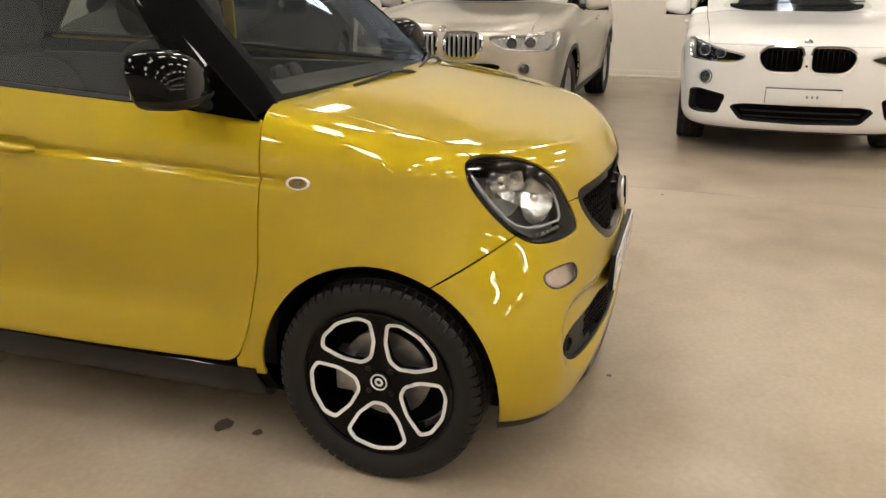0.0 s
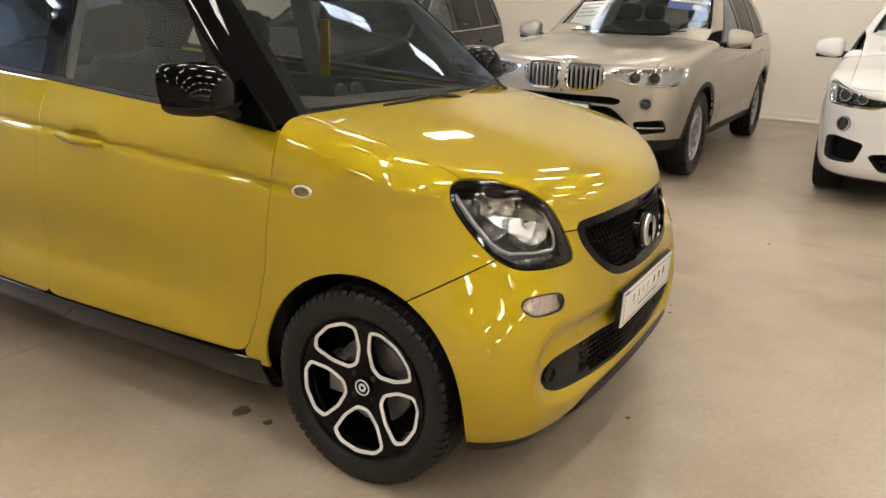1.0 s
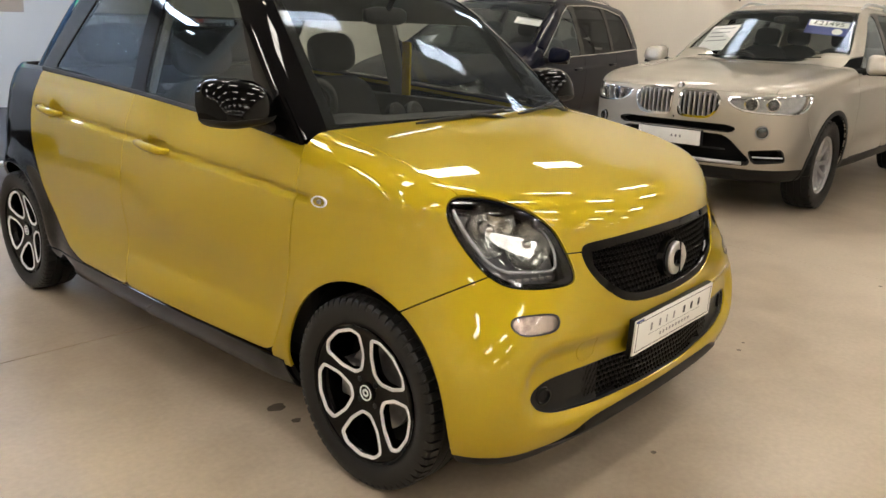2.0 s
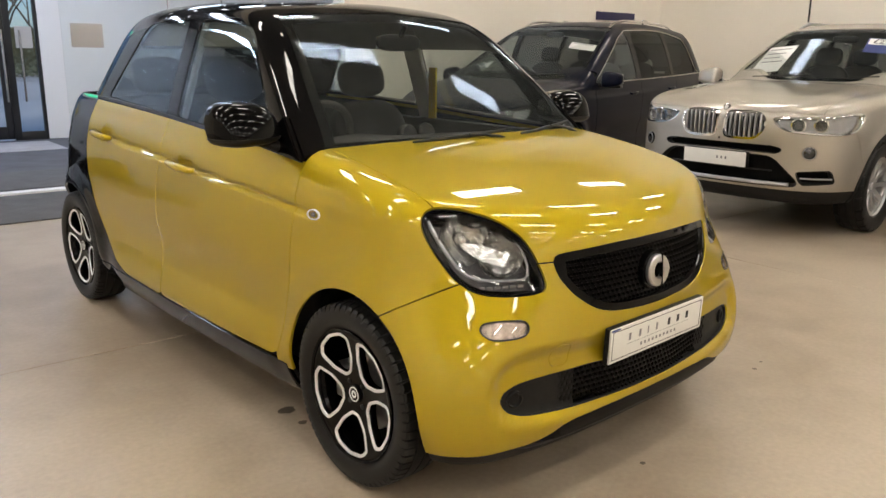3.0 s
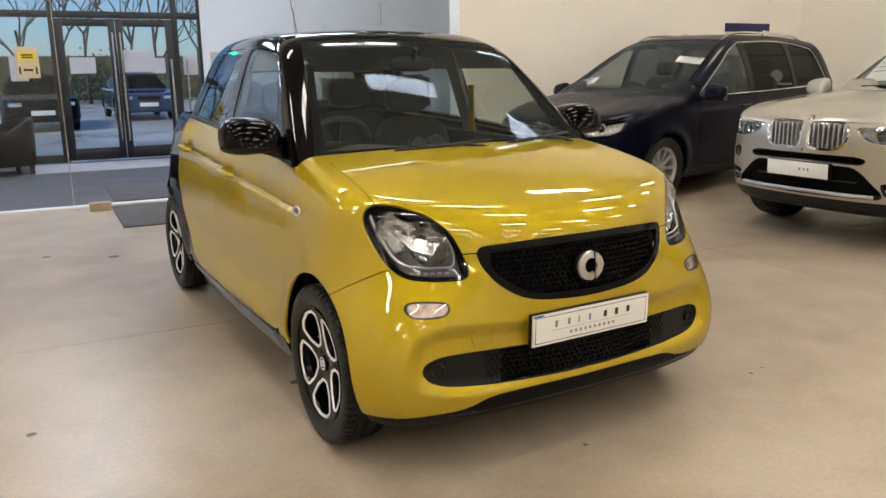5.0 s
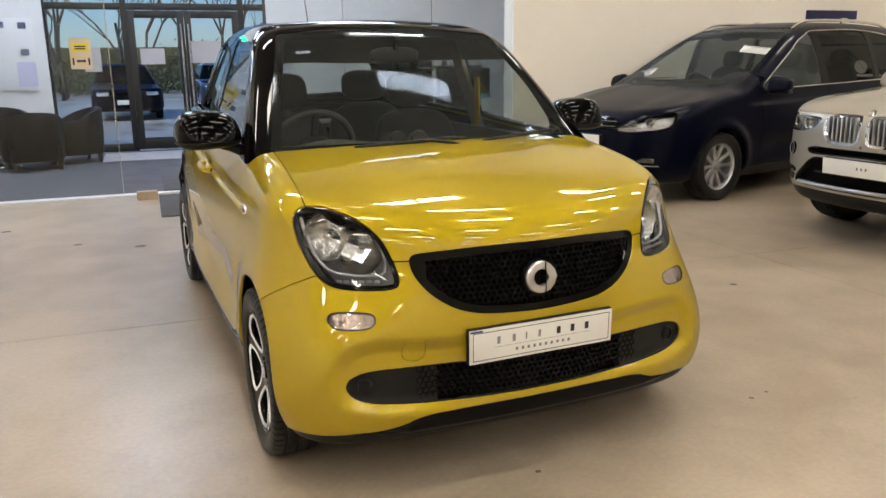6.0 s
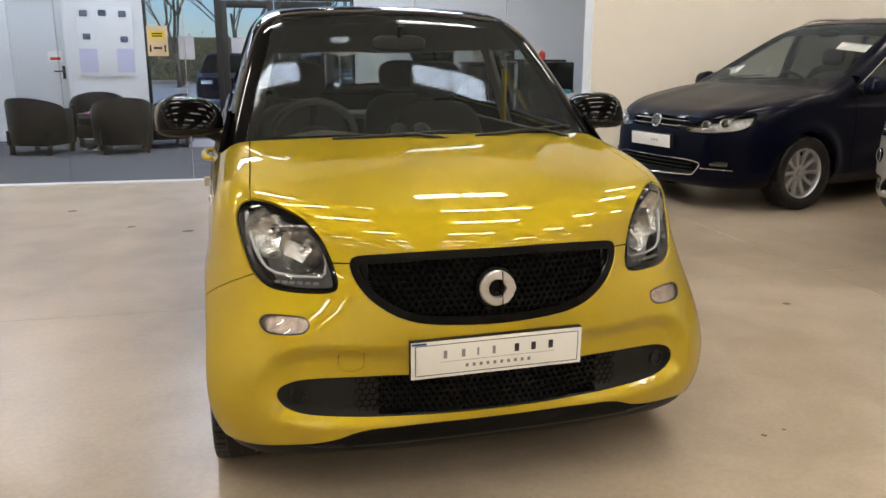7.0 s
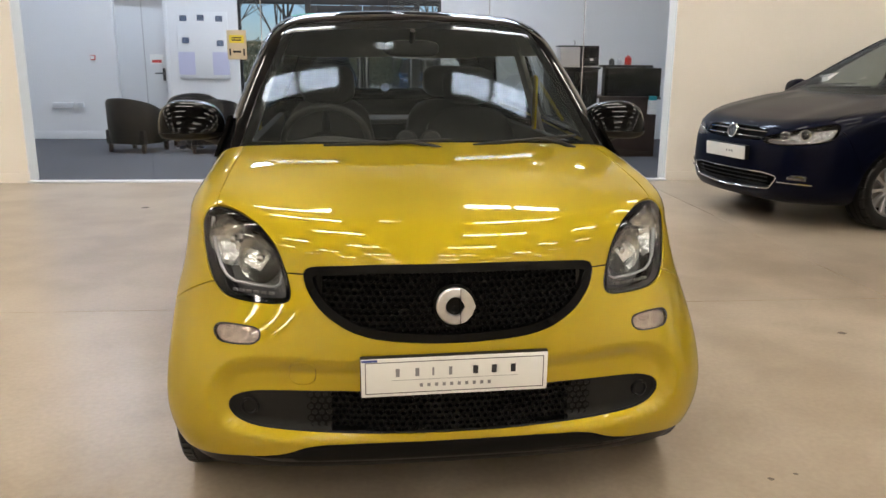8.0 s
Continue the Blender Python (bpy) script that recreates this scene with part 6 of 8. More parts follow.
def front_y(solid, x, z):
    """How far forward a solid reaches at x and z."""
    lo, hi = -1.6, 1.6
    for _ in range(22):
        mid = (lo + hi) / 2
        if solid(np.array([[x, mid, z]]))[0] < 0:
            hi = mid
        else:
            lo = mid
    return hi


def kidney(x0, x1, z0, z1):
    return [(x0, z1 - 0.01), (x0 + 0.05, z1), (x1 - 0.06, z1), (x1, z1 - 0.05), (x1 - 0.015, z0 + 0.06), (x1 - 0.07, z0), (x0 + 0.03, z0), (x0, z0 + 0.03)]


def flipped(poly):
    return [(-x, z) for x, z in reversed(poly)]


M_PROJECTOR = mat("dark_projector_glass", (0.06, 0.065, 0.07), 0.04, 0.6, 1.0)
M_LAMPGREY = mat("lamp_inner_grey", (0.16, 0.16, 0.165), 0.2, 0.85, vary=0.6, scale=35)
M_LAMPBRIGHT = mat("lamp_inner_bright", (0.45, 0.45, 0.46), 0.25, 0.7, vary=0.5, scale=40)
# silver SUV
KID = kidney(0.035, 0.345, 0.735, 0.925)
bars = [(0.072 + 0.039 * k - 0.007, 0.072 + 0.039 * k + 0.008, 0.74, 0.92, M_ALLOY, 0.004) for k in range(7)]
suv = dict(
    wheel=0.36, base=2.81, rear=3.74, paint=M_SILVERPAINT, track=0.805, rim=0.232, spokes=10, spoke_w=(0.03, 0.034),
    side=curve((0.2, 0.80), (0.3, 0.875), (0.45, 0.905), (0.65, 0.925), (0.85, 0.93), (1.0, 0.915), (1.1, 0.89), (1.3, 0.8)),
    line=curve((0.0, 0.90), (3.6, 1.0)),
    nose=curve((0.2, -0.74), (0.3, -0.83), (0.42, -0.89), (0.55, -0.90), (0.7, -0.89), (0.85, -0.875), (0.95, -0.85), (1.1, -0.75)), nose_c=0.16, nose_c4=0.14, nose_k=0.30,
    hood=curve((-1.0, 0.90), (-0.82, 0.955), (-0.7, 0.995), (-0.45, 1.04), (0.0, 1.085), (0.4, 1.12), (0.6, 1.135), (0.75, 1.20), (3.6, 1.22)), crown=0.035, ridge=0.012, hood_k=0.08, bottom=0.25,
    cab=curve((0.95, 0.90), (1.1, 0.872), (1.25, 0.815), (1.4, 0.745), (1.55, 0.665), (1.7, 0.58)), cab_y=(1.7, 3.0),
    screen=curve((1.0, 0.36), (1.13, 0.56), (1.3, 0.83), (1.45, 1.08), (1.6, 1.36), (1.7, 1.6)), screen_c=0.22, screen_f=0.55,
    roof=curve((0.9, 1.56), (1.3, 1.625), (1.7, 1.655), (2.3, 1.655), (3.0, 1.62), (3.7, 1.55)), tail=0.55,
    lamp=[(-0.24, 0.905), (-0.1, 0.91), (0.1, 0.92), (0.25, 0.935), (0.37, 0.95), (0.41, 0.93), (0.39, 0.86), (0.33, 0.80), (0.2, 0.785), (0.0, 0.79), (-0.14, 0.80), (-0.22, 0.845)],
    lamp_edge=M_CHROME, hood_x=curve((-1.0, 0.70), (-0.4, 0.72), (0.2, 0.74), (0.7, 0.76)), hood_front=0.935, seam=(0.76, -0.50), clad=0.37, clad_mat=M_PLASTIC,
    openings=[(KID, "kidney_grille"), (flipped(KID), "kidney_grille"),
              (both([(0, 0.695), (0.42, 0.695), (0.50, 0.675), (0.46, 0.635), (0, 0.645)]), "upper_intake"),
              (both([(0, 0.625), (0.40, 0.62), (0.46, 0.59), (0.62, 0.44), (0.60, 0.395), (0, 0.385)]), "lower_intake"),
              ([(0.59, 0.515), (0.80, 0.535), (0.82, 0.43), (0.63, 0.41)], "fog_recess"), (flipped([(0.59, 0.515), (0.80, 0.535), (0.82, 0.43), (0.63, 0.41)]), "fog_recess")],
    open_mats={"kidney_grille": M_CHROME}, rims={"kidney_grille": (0.012, M_CHROME)},
    slats={"lower_intake": [(-0.42, 0.42, 0.50, 0.512, M_PLASTIC, 0.03), (-0.56, 0.56, 0.400, 0.428, M_ALLOY, -0.014)], "fog_recess": [(0.62, 0.81, 0.46, 0.472, M_ALLOY, 0.02), (-0.81, -0.62, 0.46, 0.472, M_ALLOY, 0.02)]},
    belt=curve((0.4, 1.06), (1.0, 1.075), (2.4, 1.11), (3.6, 1.15)), doors=(0.62, 1.68, 2.66), sill=0.36, win_top=curve((0.9, 1.42), (1.3, 1.53), (1.8, 1.565), (2.6, 1.545), (3.3, 1.46)),
    windows=[(0.75, 1.62, 1.55, 0.0), (1.73, 2.56, 0.0, 0.0), (2.64, 3.36, 0.0, -0.7)], screen_x=curve((1.0, 0.80), (1.13, 0.765), (1.3, 0.71), (1.5, 0.63), (1.6, 0.585)), screen_top=1.60, screen_low=1.165,
    projectors=[(0.56, -0.69, 0.85, 0.052), (0.70, -0.60, 0.855, 0.05)], lamp_bar=((0.45, -0.76, 0.895), (0.80, -0.53, 0.92)), fogs=[(0.67, 0.655, 0.05)], lamp_back=M_LAMPBRIGHT,
    mirror=(1.03, 0.72, 1.14), mirror_mat=M_SILVERPAINT, b_black=(1.55, 2.70), rails=(1.55, 3.2), rail_mat=M_ALLOY, seat=(1.45, 0.62), dash=(0.95, 1.12), plate=0.575, arch_trim=0.035)
suv["slats"]["kidney_grille"] = bars + [(-b_, -a_, z0_, z1_, mt_, d_) for a_, b_, z0_, z1_, mt_, d_ in bars]
SUV_M = pose(4.48, 1.25, 0, 0, 0, -90)
silver, suv_low, suv_cab = make_car("silver_suv", "champagne silver SUV with chrome twin grille and roof rails", suv, SUV_M)

# dark blue people carrier
mpv = dict(
    wheel=0.327, base=2.92, rear=3.90, paint=M_NAVY, track=0.80, rim=0.222, spokes=10, spoke_w=(0.020, 0.026),
    side=curve((0.15, 0.80), (0.28, 0.88), (0.45, 0.905), (0.65, 0.925), (0.85, 0.93), (1.0, 0.915), (1.1, 0.895), (1.3, 0.82)),
    line=curve((0.0, 0.86), (3.8, 0.96)),
    nose=curve((0.15, -0.80), (0.25, -0.90), (0.4, -0.945), (0.55, -0.945), (0.68, -0.93), (0.8, -0.89), (0.95, -0.78), (1.1, -0.6)), nose_c=0.20, nose_c4=0.20, nose_k=0.34,
    hood=curve((-1.1, 0.72), (-0.93, 0.79), (-0.8, 0.85), (-0.55, 0.925), (-0.2, 1.0), (0.1, 1.055), (0.3, 1.085), (0.45, 1.16), (3.8, 1.2)), crown=0.05, ridge=0.010, hood_k=0.09, bottom=0.19,
    cab=curve((0.95, 0.92), (1.1, 0.888), (1.25, 0.84), (1.4, 0.785), (1.55, 0.715), (1.75, 0.60)), cab_y=(1.6, 3.1),
    screen=curve((1.0, 0.03), (1.1, 0.24), (1.25, 0.53), (1.4, 0.82), (1.55, 1.12), (1.65, 1.34), (1.75, 1.6)), screen_c=0.26, screen_f=0.46,
    roof=curve((0.8, 1.59), (1.2, 1.655), (1.7, 1.70), (2.4, 1.71), (3.2, 1.68), (3.9, 1.61)), tail=0.35,
    lamp=[(-0.29, 0.728), (-0.16, 0.768), (0.0, 0.808), (0.15, 0.842), (0.255, 0.862), (0.287, 0.85), (0.282, 0.79), (0.25, 0.735), (0.15, 0.702), (0.0, 0.684), (-0.15, 0.674), (-0.28, 0.677)],
    lamp_edge=M_GLOSSBLACK, hood_x=curve((-1.0, 0.74), (-0.4, 0.76), (0.2, 0.78), (0.6, 0.79)), hood_front=0.80, seam=(0.68, -0.46), clad=0.22, clad_mat=M_PLASTIC,
    openings=[(both([(0, 0.805), (0.30, 0.80), (0.385, 0.78), (0.36, 0.70), (0, 0.69)]), "grille"),
              (both([(0, 0.44), (0.42, 0.44), (0.55, 0.42), (0.47, 0.315), (0, 0.29)]), "lower_intake")],
    open_mats={"grille": M_GLOSSBLACK}, rims={"lower_intake": (0.007, M_CHROME)},
    slats={"grille": [(-0.37, 0.37, 0.765, 0.775, M_CHROME, 0.0), (-0.36, 0.36, 0.72, 0.73, M_CHROME, 0.0)], "lower_intake": [(-0.45, 0.45, 0.40, 0.41, M_PLASTIC, 0.01), (-0.45, 0.45, 0.365, 0.375, M_PLASTIC, 0.01), (-0.45, 0.45, 0.335, 0.345, M_PLASTIC, 0.01)]},
    belt=curve((0.2, 1.02), (0.8, 1.035), (2.4, 1.07), (3.8, 1.11)), doors=(0.55, 1.62, 2.72), sill=0.30, win_top=curve((0.5, 1.30), (0.9, 1.46), (1.3, 1.555), (1.9, 1.60), (2.8, 1.59), (3.5, 1.50)),
    windows=[(0.62, 1.56, 1.75, 0.0), (1.68, 2.62, 0.0, 0.0), (2.72, 3.55, 0.0, -0.45)], screen_x=curve((1.0, 0.82), (1.1, 0.79), (1.3, 0.73), (1.5, 0.66), (1.66, 0.60)), screen_top=1.645, screen_low=1.13,
    projectors=[(0.53, -0.70, 0.745, 0.040), (0.67, -0.60, 0.765, 0.044)], lamp_bar=((0.44, -0.765, 0.712), (0.62, -0.605, 0.716)), lamp_back=M_LAMPBRIGHT,
    mirror=(1.05, 0.62, 1.08), mirror_mat=M_NAVY, b_black=(1.50, 2.80), rails=(1.42, 3.3), rail_mat=M_CHROME, seat=(1.35, 0.60), dash=(0.85, 1.10), plate=0.585, chrome=True)
MPV_M = pose(3.98, 4.07, 0, 0, 0, -80)
navy, mpv_low, mpv_cab = make_car("navy_people_carrier", "dark blue people carrier with chrome trim and roof rails", mpv, MPV_M)
for sx in (-1, 1):
    q = Vector((sx * 0.68, front_y(mpv_low, 0.68, 0.425) - 0.002, 0.425))
    fo = part("fog_lamp", boxed(-0.08, 0.08, -0.006, 0.03, -0.022, 0.022, 0.010, Matrix.Translation(q) @ pose(0, 0, 0, 0, 0, sx * 30)), M_LAMPGREY, navy, "narrow fog lamp with a chrome strip")
    part("chrome_strip", boxed(-0.15, 0.13, -0.012, 0.02, -0.052, -0.042, 0.003, Matrix.Translation(q) @ pose(0, 0, 0, 0, 0, sx * 30)), M_CHROME, fo)
q = Vector((0, front_y(mpv_low, 0, 0.755) - 0.012, 0.755))
rb = part("badge_ring", lathed([(0.050, 0.006), (0.050, -0.004), (0.054, -0.007), (0.060, -0.004), (0.061, 0.01)], 40, Matrix.Translation(q) @ pose(0, 0, 0, -14, 0, 0), "y"), M_CHROME, navy, "plain round chrome badge")
part("badge_disc", lathed([(0.001, -0.002), (0.05, 0.0), (0.05, 0.02)], 32, Matrix.Translation(q) @ pose(0, 0, 0, -14, 0, 0), "y"), M_LAMPGREY, rb)

# white compact SUV
KID2 = kidney(0.03, 0.335, 0.675, 0.85)
SIDE_IN = [(0.54, 0.485), (0.74, 0.52), (0.815, 0.505), (0.815, 0.345), (0.76, 0.325), (0.59, 0.335)]
white = dict(
    wheel=0.335, base=2.67, rear=3.58, paint=M_WHITEPAINT, track=0.78, rim=0.228, spokes=10, spoke_w=(0.03, 0.034),
    side=curve((0.15, 0.80), (0.28, 0.87), (0.45, 0.885), (0.65, 0.90), (0.85, 0.905), (1.0, 0.89), (1.1, 0.86), (1.3, 0.77)),
    line=curve((0.0, 0.90), (3.6, 0.99)),
    nose=curve((0.15, -0.74), (0.25, -0.83), (0.4, -0.865), (0.55, -0.865), (0.7, -0.855), (0.85, -0.835), (0.95, -0.80), (1.1, -0.7)), nose_c=0.18, nose_c4=0.16, nose_k=0.28,
    hood=curve((-1.0, 0.81), (-0.82, 0.865), (-0.7, 0.905), (-0.45, 0.965), (0.0, 1.02), (0.35, 1.06), (0.5, 1.08), (0.65, 1.17), (3.5, 1.2)), crown=0.04, ridge=0.012, hood_k=0.07, bottom=0.20,
    cab=curve((0.95, 0.88), (1.1, 0.845), (1.25, 0.785), (1.4, 0.715), (1.5, 0.655), (1.65, 0.56)), cab_y=(1.6, 2.9),
    screen=curve((1.0, 0.30), (1.1, 0.46), (1.3, 0.80), (1.45, 1.08), (1.55, 1.30), (1.65, 1.55)), screen_c=0.22, screen_f=0.52,
    roof=curve((0.9, 1.49), (1.3, 1.555), (1.7, 1.585), (2.3, 1.585), (3.0, 1.55), (3.6, 1.48)), tail=0.55,
    lamp=[(-0.20, 0.785), (-0.05, 0.82), (0.12, 0.86), (0.28, 0.905), (0.36, 0.90), (0.35, 0.80), (0.31, 0.74), (0.1, 0.73), (-0.10, 0.73), (-0.17, 0.75)],
    lamp_edge=M_CHROME, hood_x=curve((-1.0, 0.70), (-0.4, 0.71), (0.2, 0.73), (0.6, 0.74)), hood_front=0.86, seam=(0.70, -0.48), clad=0.23, clad_mat=M_PLASTIC,
    openings=[(KID2, "kidney_grille"), (flipped(KID2), "kidney_grille"), (both([(0, 0.43), (0.40, 0.43), (0.52, 0.41), (0.42, 0.295), (0, 0.285)]), "lower_intake"), (SIDE_IN, "side_intake"), (flipped(SIDE_IN), "side_intake")],
    open_mats={"kidney_grille": M_GLOSSBLACK}, rims={"kidney_grille": (0.012, M_CHROME)},
    slats={"lower_intake": [(-0.42, 0.42, 0.37, 0.383, M_PLASTIC, 0.02), (-0.40, 0.40, 0.33, 0.34, M_PLASTIC, 0.02)]},
    belt=curve((0.3, 1.03), (1.0, 1.045), (2.4, 1.08), (3.5, 1.12)), doors=(0.58, 1.60, 2.52), sill=0.32, win_top=curve((0.9, 1.36), (1.3, 1.46), (1.8, 1.495), (2.6, 1.475), (3.2, 1.40)),
    windows=[(0.70, 1.54, 1.5, 0.0), (1.65, 2.42, 0.0, 0.0), (2.5, 3.1, 0.0, -0.7)], screen_x=curve((1.0, 0.78), (1.1, 0.745), (1.3, 0.68), (1.5, 0.60), (1.6, 0.56)), screen_top=1.53, screen_low=1.13,
    projectors=[(0.60, -0.63, 0.795, 0.04), (0.72, -0.54, 0.81, 0.045)], lamp_bar=((0.48, -0.72, 0.80), (0.78, -0.50, 0.865)), fogs=[(0.70, 0.61, 0.055)], lamp_back=M_GLOSSBLACK,
    mirror=(1.0, 0.68, 1.10), mirror_mat=M_WHITEPAINT, b_black=(1.48, 2.56), rails=(1.45, 3.0), rail_mat=M_ALLOY, seat=(1.4, 0.60), dash=(0.88, 1.08), plate=0.50)
kb = [(0.065 + 0.036 * k - 0.004, 0.065 + 0.036 * k + 0.004, 0.68, 0.84, M_GLOSSBLACK, 0.012) for k in range(7)]
white["slats"]["kidney_grille"] = kb + [(-b_, -a_, z0_, z1_, mt_, d_) for a_, b_, z0_, z1_, mt_, d_ in kb]
WHITE_M = pose(4.75, -1.50, 0, 0, 0, -90)
whitecar, white_low, white_cab = make_car("white_compact_suv", "white compact SUV with black grille and dark bumper openings", white, WHITE_M)
for root_, low_, zb in ((silver, suv_low, 0.952), (whitecar, white_low, 0.885)):
    yb_ = front_y(low_, 0, zb) - 0.004
    bq_ = part("round_badge", lathed([(0.001, -0.004), (0.022, -0.0035), (0.029, -0.002), (0.031, 0.006)], 32, pose(0, yb_ + 0.004, zb, -40, 0, 0), "y"), M_CHROME, root_, "plain round badge")
    part("badge_disc", lathed([(0.001, -0.0055), (0.018, -0.005), (0.019, -0.003)], 24, pose(0, yb_ + 0.004, zb, -40, 0, 0), "y"), M_ALLOY, bq_)


def on_glass(solid, x, z, back):
    """A pose on the inner side of a windscreen, x along the card, z up the glass."""
    a = Vector((x, front_y(solid, x, z - 0.04), z - 0.04))
    b = Vector((x, front_y(solid, x, z + 0.04), z + 0.04))
    up = (b - a).normalized()
    right_ = (Vector((x + 0.05, front_y(solid, x + 0.05, z), z)) - Vector((x - 0.05, front_y(solid, x - 0.05, z), z))).normalized()
    out = right_.cross(up).normalized()
    m = Matrix((right_, -out, up)).transposed().to_4x4()
    m.translation = (a + b) / 2 - out * back
    return m


def card(root, solid, x, z, w, h, lines, price="", blue=False):
    """A price or data sheet behind a windscreen."""
    m = root.matrix_basis @ on_glass(solid, x, z, 0.012)
    cd = thing("price_card" if blue else "data_sheet", "blue and white price card inside the windscreen" if blue else "white printed sheet inside the windscreen", "card", m, "windscreen cards")
    part("sheet", boxed(-w / 2, w / 2, -0.001, 0.001, -h / 2, h / 2), M_BLUEPRINT if blue else M_PAPER, cd)
    if blue:
        part("white_strip", boxed(-w * 0.47, w * 0.47, -0.003, -0.001, h * 0.05, h * 0.45), M_PAPER, cd)
        part("round_mark", lathed([(0.001, -0.003), (h * 0.2, -0.003), (h * 0.2, -0.001)], 24, pose(w * 0.26, 0, -h * 0.24), "y"), M_PAPER, cd)
    for k in range(lines):
        part("text_bar", boxed(-w * 0.4, w * (0.36 - 0.1 * (k % 3)), -0.002, -0.001, h * (0.38 - 0.16 * k) - 0.006, h * (0.38 - 0.16 * k) + 0.006), M_GREYINK, cd)
    if price:
        cu = bpy.data.curves.new("price", "FONT")
        cu.body, cu.size, cu.align_x, cu.align_y, cu.extrude = price, h * 0.40, "CENTER", "CENTER", 0.0005
        tx = new("price_text", cu)
        cu.materials.append(M_INK)
        tx.parent = cd
        tx.matrix_basis = pose(0, -0.0045, h * 0.25, 90, 0, 0)
    return cd


card(silver, suv_cab, 0.43, 1.445, 0.36, 0.22, 0, "\u00a321495", True)
card(silver, suv_cab, -0.50, 1.32, 0.30, 0.40, 4)
card(navy, mpv_cab, 0.52, 1.42, 0.30, 0.12, 1)
card(navy, mpv_cab, -0.56, 1.19, 0.34, 0.13, 2)
card(whitecar, white_cab, -0.48, 1.24, 0.28, 0.26, 3)


# ---- the lobby behind the glass ----
def put_in_room(name, bm, material, label="", category="", kind="", group="", m=None, **kw):
    ob = part(name, bm, material, None, **kw)
    ob.matrix_basis = RM @ (m if m is not None else Matrix.Identity(4))
    return tagged(ob, label, category, group, kind)


# frameless glass partition: panes with thin bright joints
GLASS_Y = WALL_Y + 0.02
for k, (xa, xb) in enumerate(((PIER_X, -2.62), (-2.62, -1.40), (0.0, 1.02), (1.02, 2.06), (2.06, CORNER_X))):
    gp = thing("glass_partition", "frameless clear glass pane of the lobby partition", "glass pane", RM @ pose(0, 0, 0), "lobby panes", "structure")
    pn = part("pane", boxed(xa + 0.003, xb - 0.003, GLASS_Y, GLASS_Y + 0.012, 0.02, LOBBY_HIGH), M_PANE, gp)
    pn.visible_shadow = False
    part("joint", boxed(xb - 0.004, xb + 0.004, GLASS_Y - 0.001, GLASS_Y + 0.013, 0.02, LOBBY_HIGH), M_STEEL if k in (1, 2, 3) else M_PANE, gp)
put_in_room("glass_plaque", boxed(-0.145, 0.145, -0.003, 0.003, -0.11, 0.11, 0.002), mat("frosted_grey_film", (0.42, 0.41, 0.42), 0.6, vary=0.04, scale=5), "grey frosted plaque stuck on the glass partition", "plaque", m=pose(0.225, GLASS_Y - 0.005, 1.44))
# open glass door leaf folded back beside the opening, held by a wooden block
put_in_room("door_stop", boxed(-0.10, 0.10, -0.05, 0.05, 0.0, 0.085, 0.006), M_WOOD, "pale wooden block holding the glass door open", "door stop", m=pose(-1.17, 5.82, 0, 0, 0, 4))
put_in_room("entrance_mat", boxed(-1.06, 1.0, 4.72, 5.98, 0.0, 0.012, 0.004), M_MAT, "charcoal ribbed entrance mat on the concrete", "mat")
put_in_room("entrance_mat", boxed(-1.0, 1.0, 6.3, 7.5, 0.004, 0.014, 0.004), M_MAT, "grey entrance mat on the carpet", "mat")
put_in_room("light_mat", boxed(-1.75, 0.75, 9.35, 10.45, 0.004, 0.012, 0.003), mat("pale_matting", (0.34, 0.33, 0.34), 0.9, vary=0.15, scale=6, bump=0.6, fine=200), "pale grey matting inside the entrance doors", "mat")


# glazed front with double doors
def bar(parent, x0, x1, z0, z1, y=FACADE_Y, d=0.07, name="frame_bar"):
    part(name, boxed(x0, x1, y - d / 2 + 0.06, y + d / 2 + 0.06, z0, z1, 0.004), M_FRAME, parent)


front_glass = thing("window_1", "black framed glazed entrance front with double doors", "shop front", RM @ pose(0, 0, 0), "", "structure")
XM = [FAC_L, -1.30, 0.46, FAC_R]
for x in XM:
    bar(front_glass, x - 0.045, x + 0.045, 0.0, GLAZE_HIGH)
for xa, xb in zip(XM, XM[1:]):
    bar(front_glass, xa + 0.045, xb - 0.045, 2.16, 2.26)
    bar(front_glass, xa + 0.045, xb - 0.045, GLAZE_HIGH - 0.09, GLAZE_HIGH)
    if xa != -1.30:
        bar(front_glass, xa + 0.045, xb - 0.045, 0.0, 0.12)
    p1 = part("pane", boxed(xa + 0.045, xb - 0.045, FACADE_Y + 0.054, FACADE_Y + 0.066, 2.26, GLAZE_HIGH - 0.09), M_PANE, front_glass)
    p1.visible_shadow = False
    if xa != -1.30:
        p1 = part("pane", boxed(xa + 0.045, xb - 0.045, FACADE_Y + 0.054, FACADE_Y + 0.066, 0.12, 2.16), M_PANE, front_glass)
        p1.visible_shadow = False
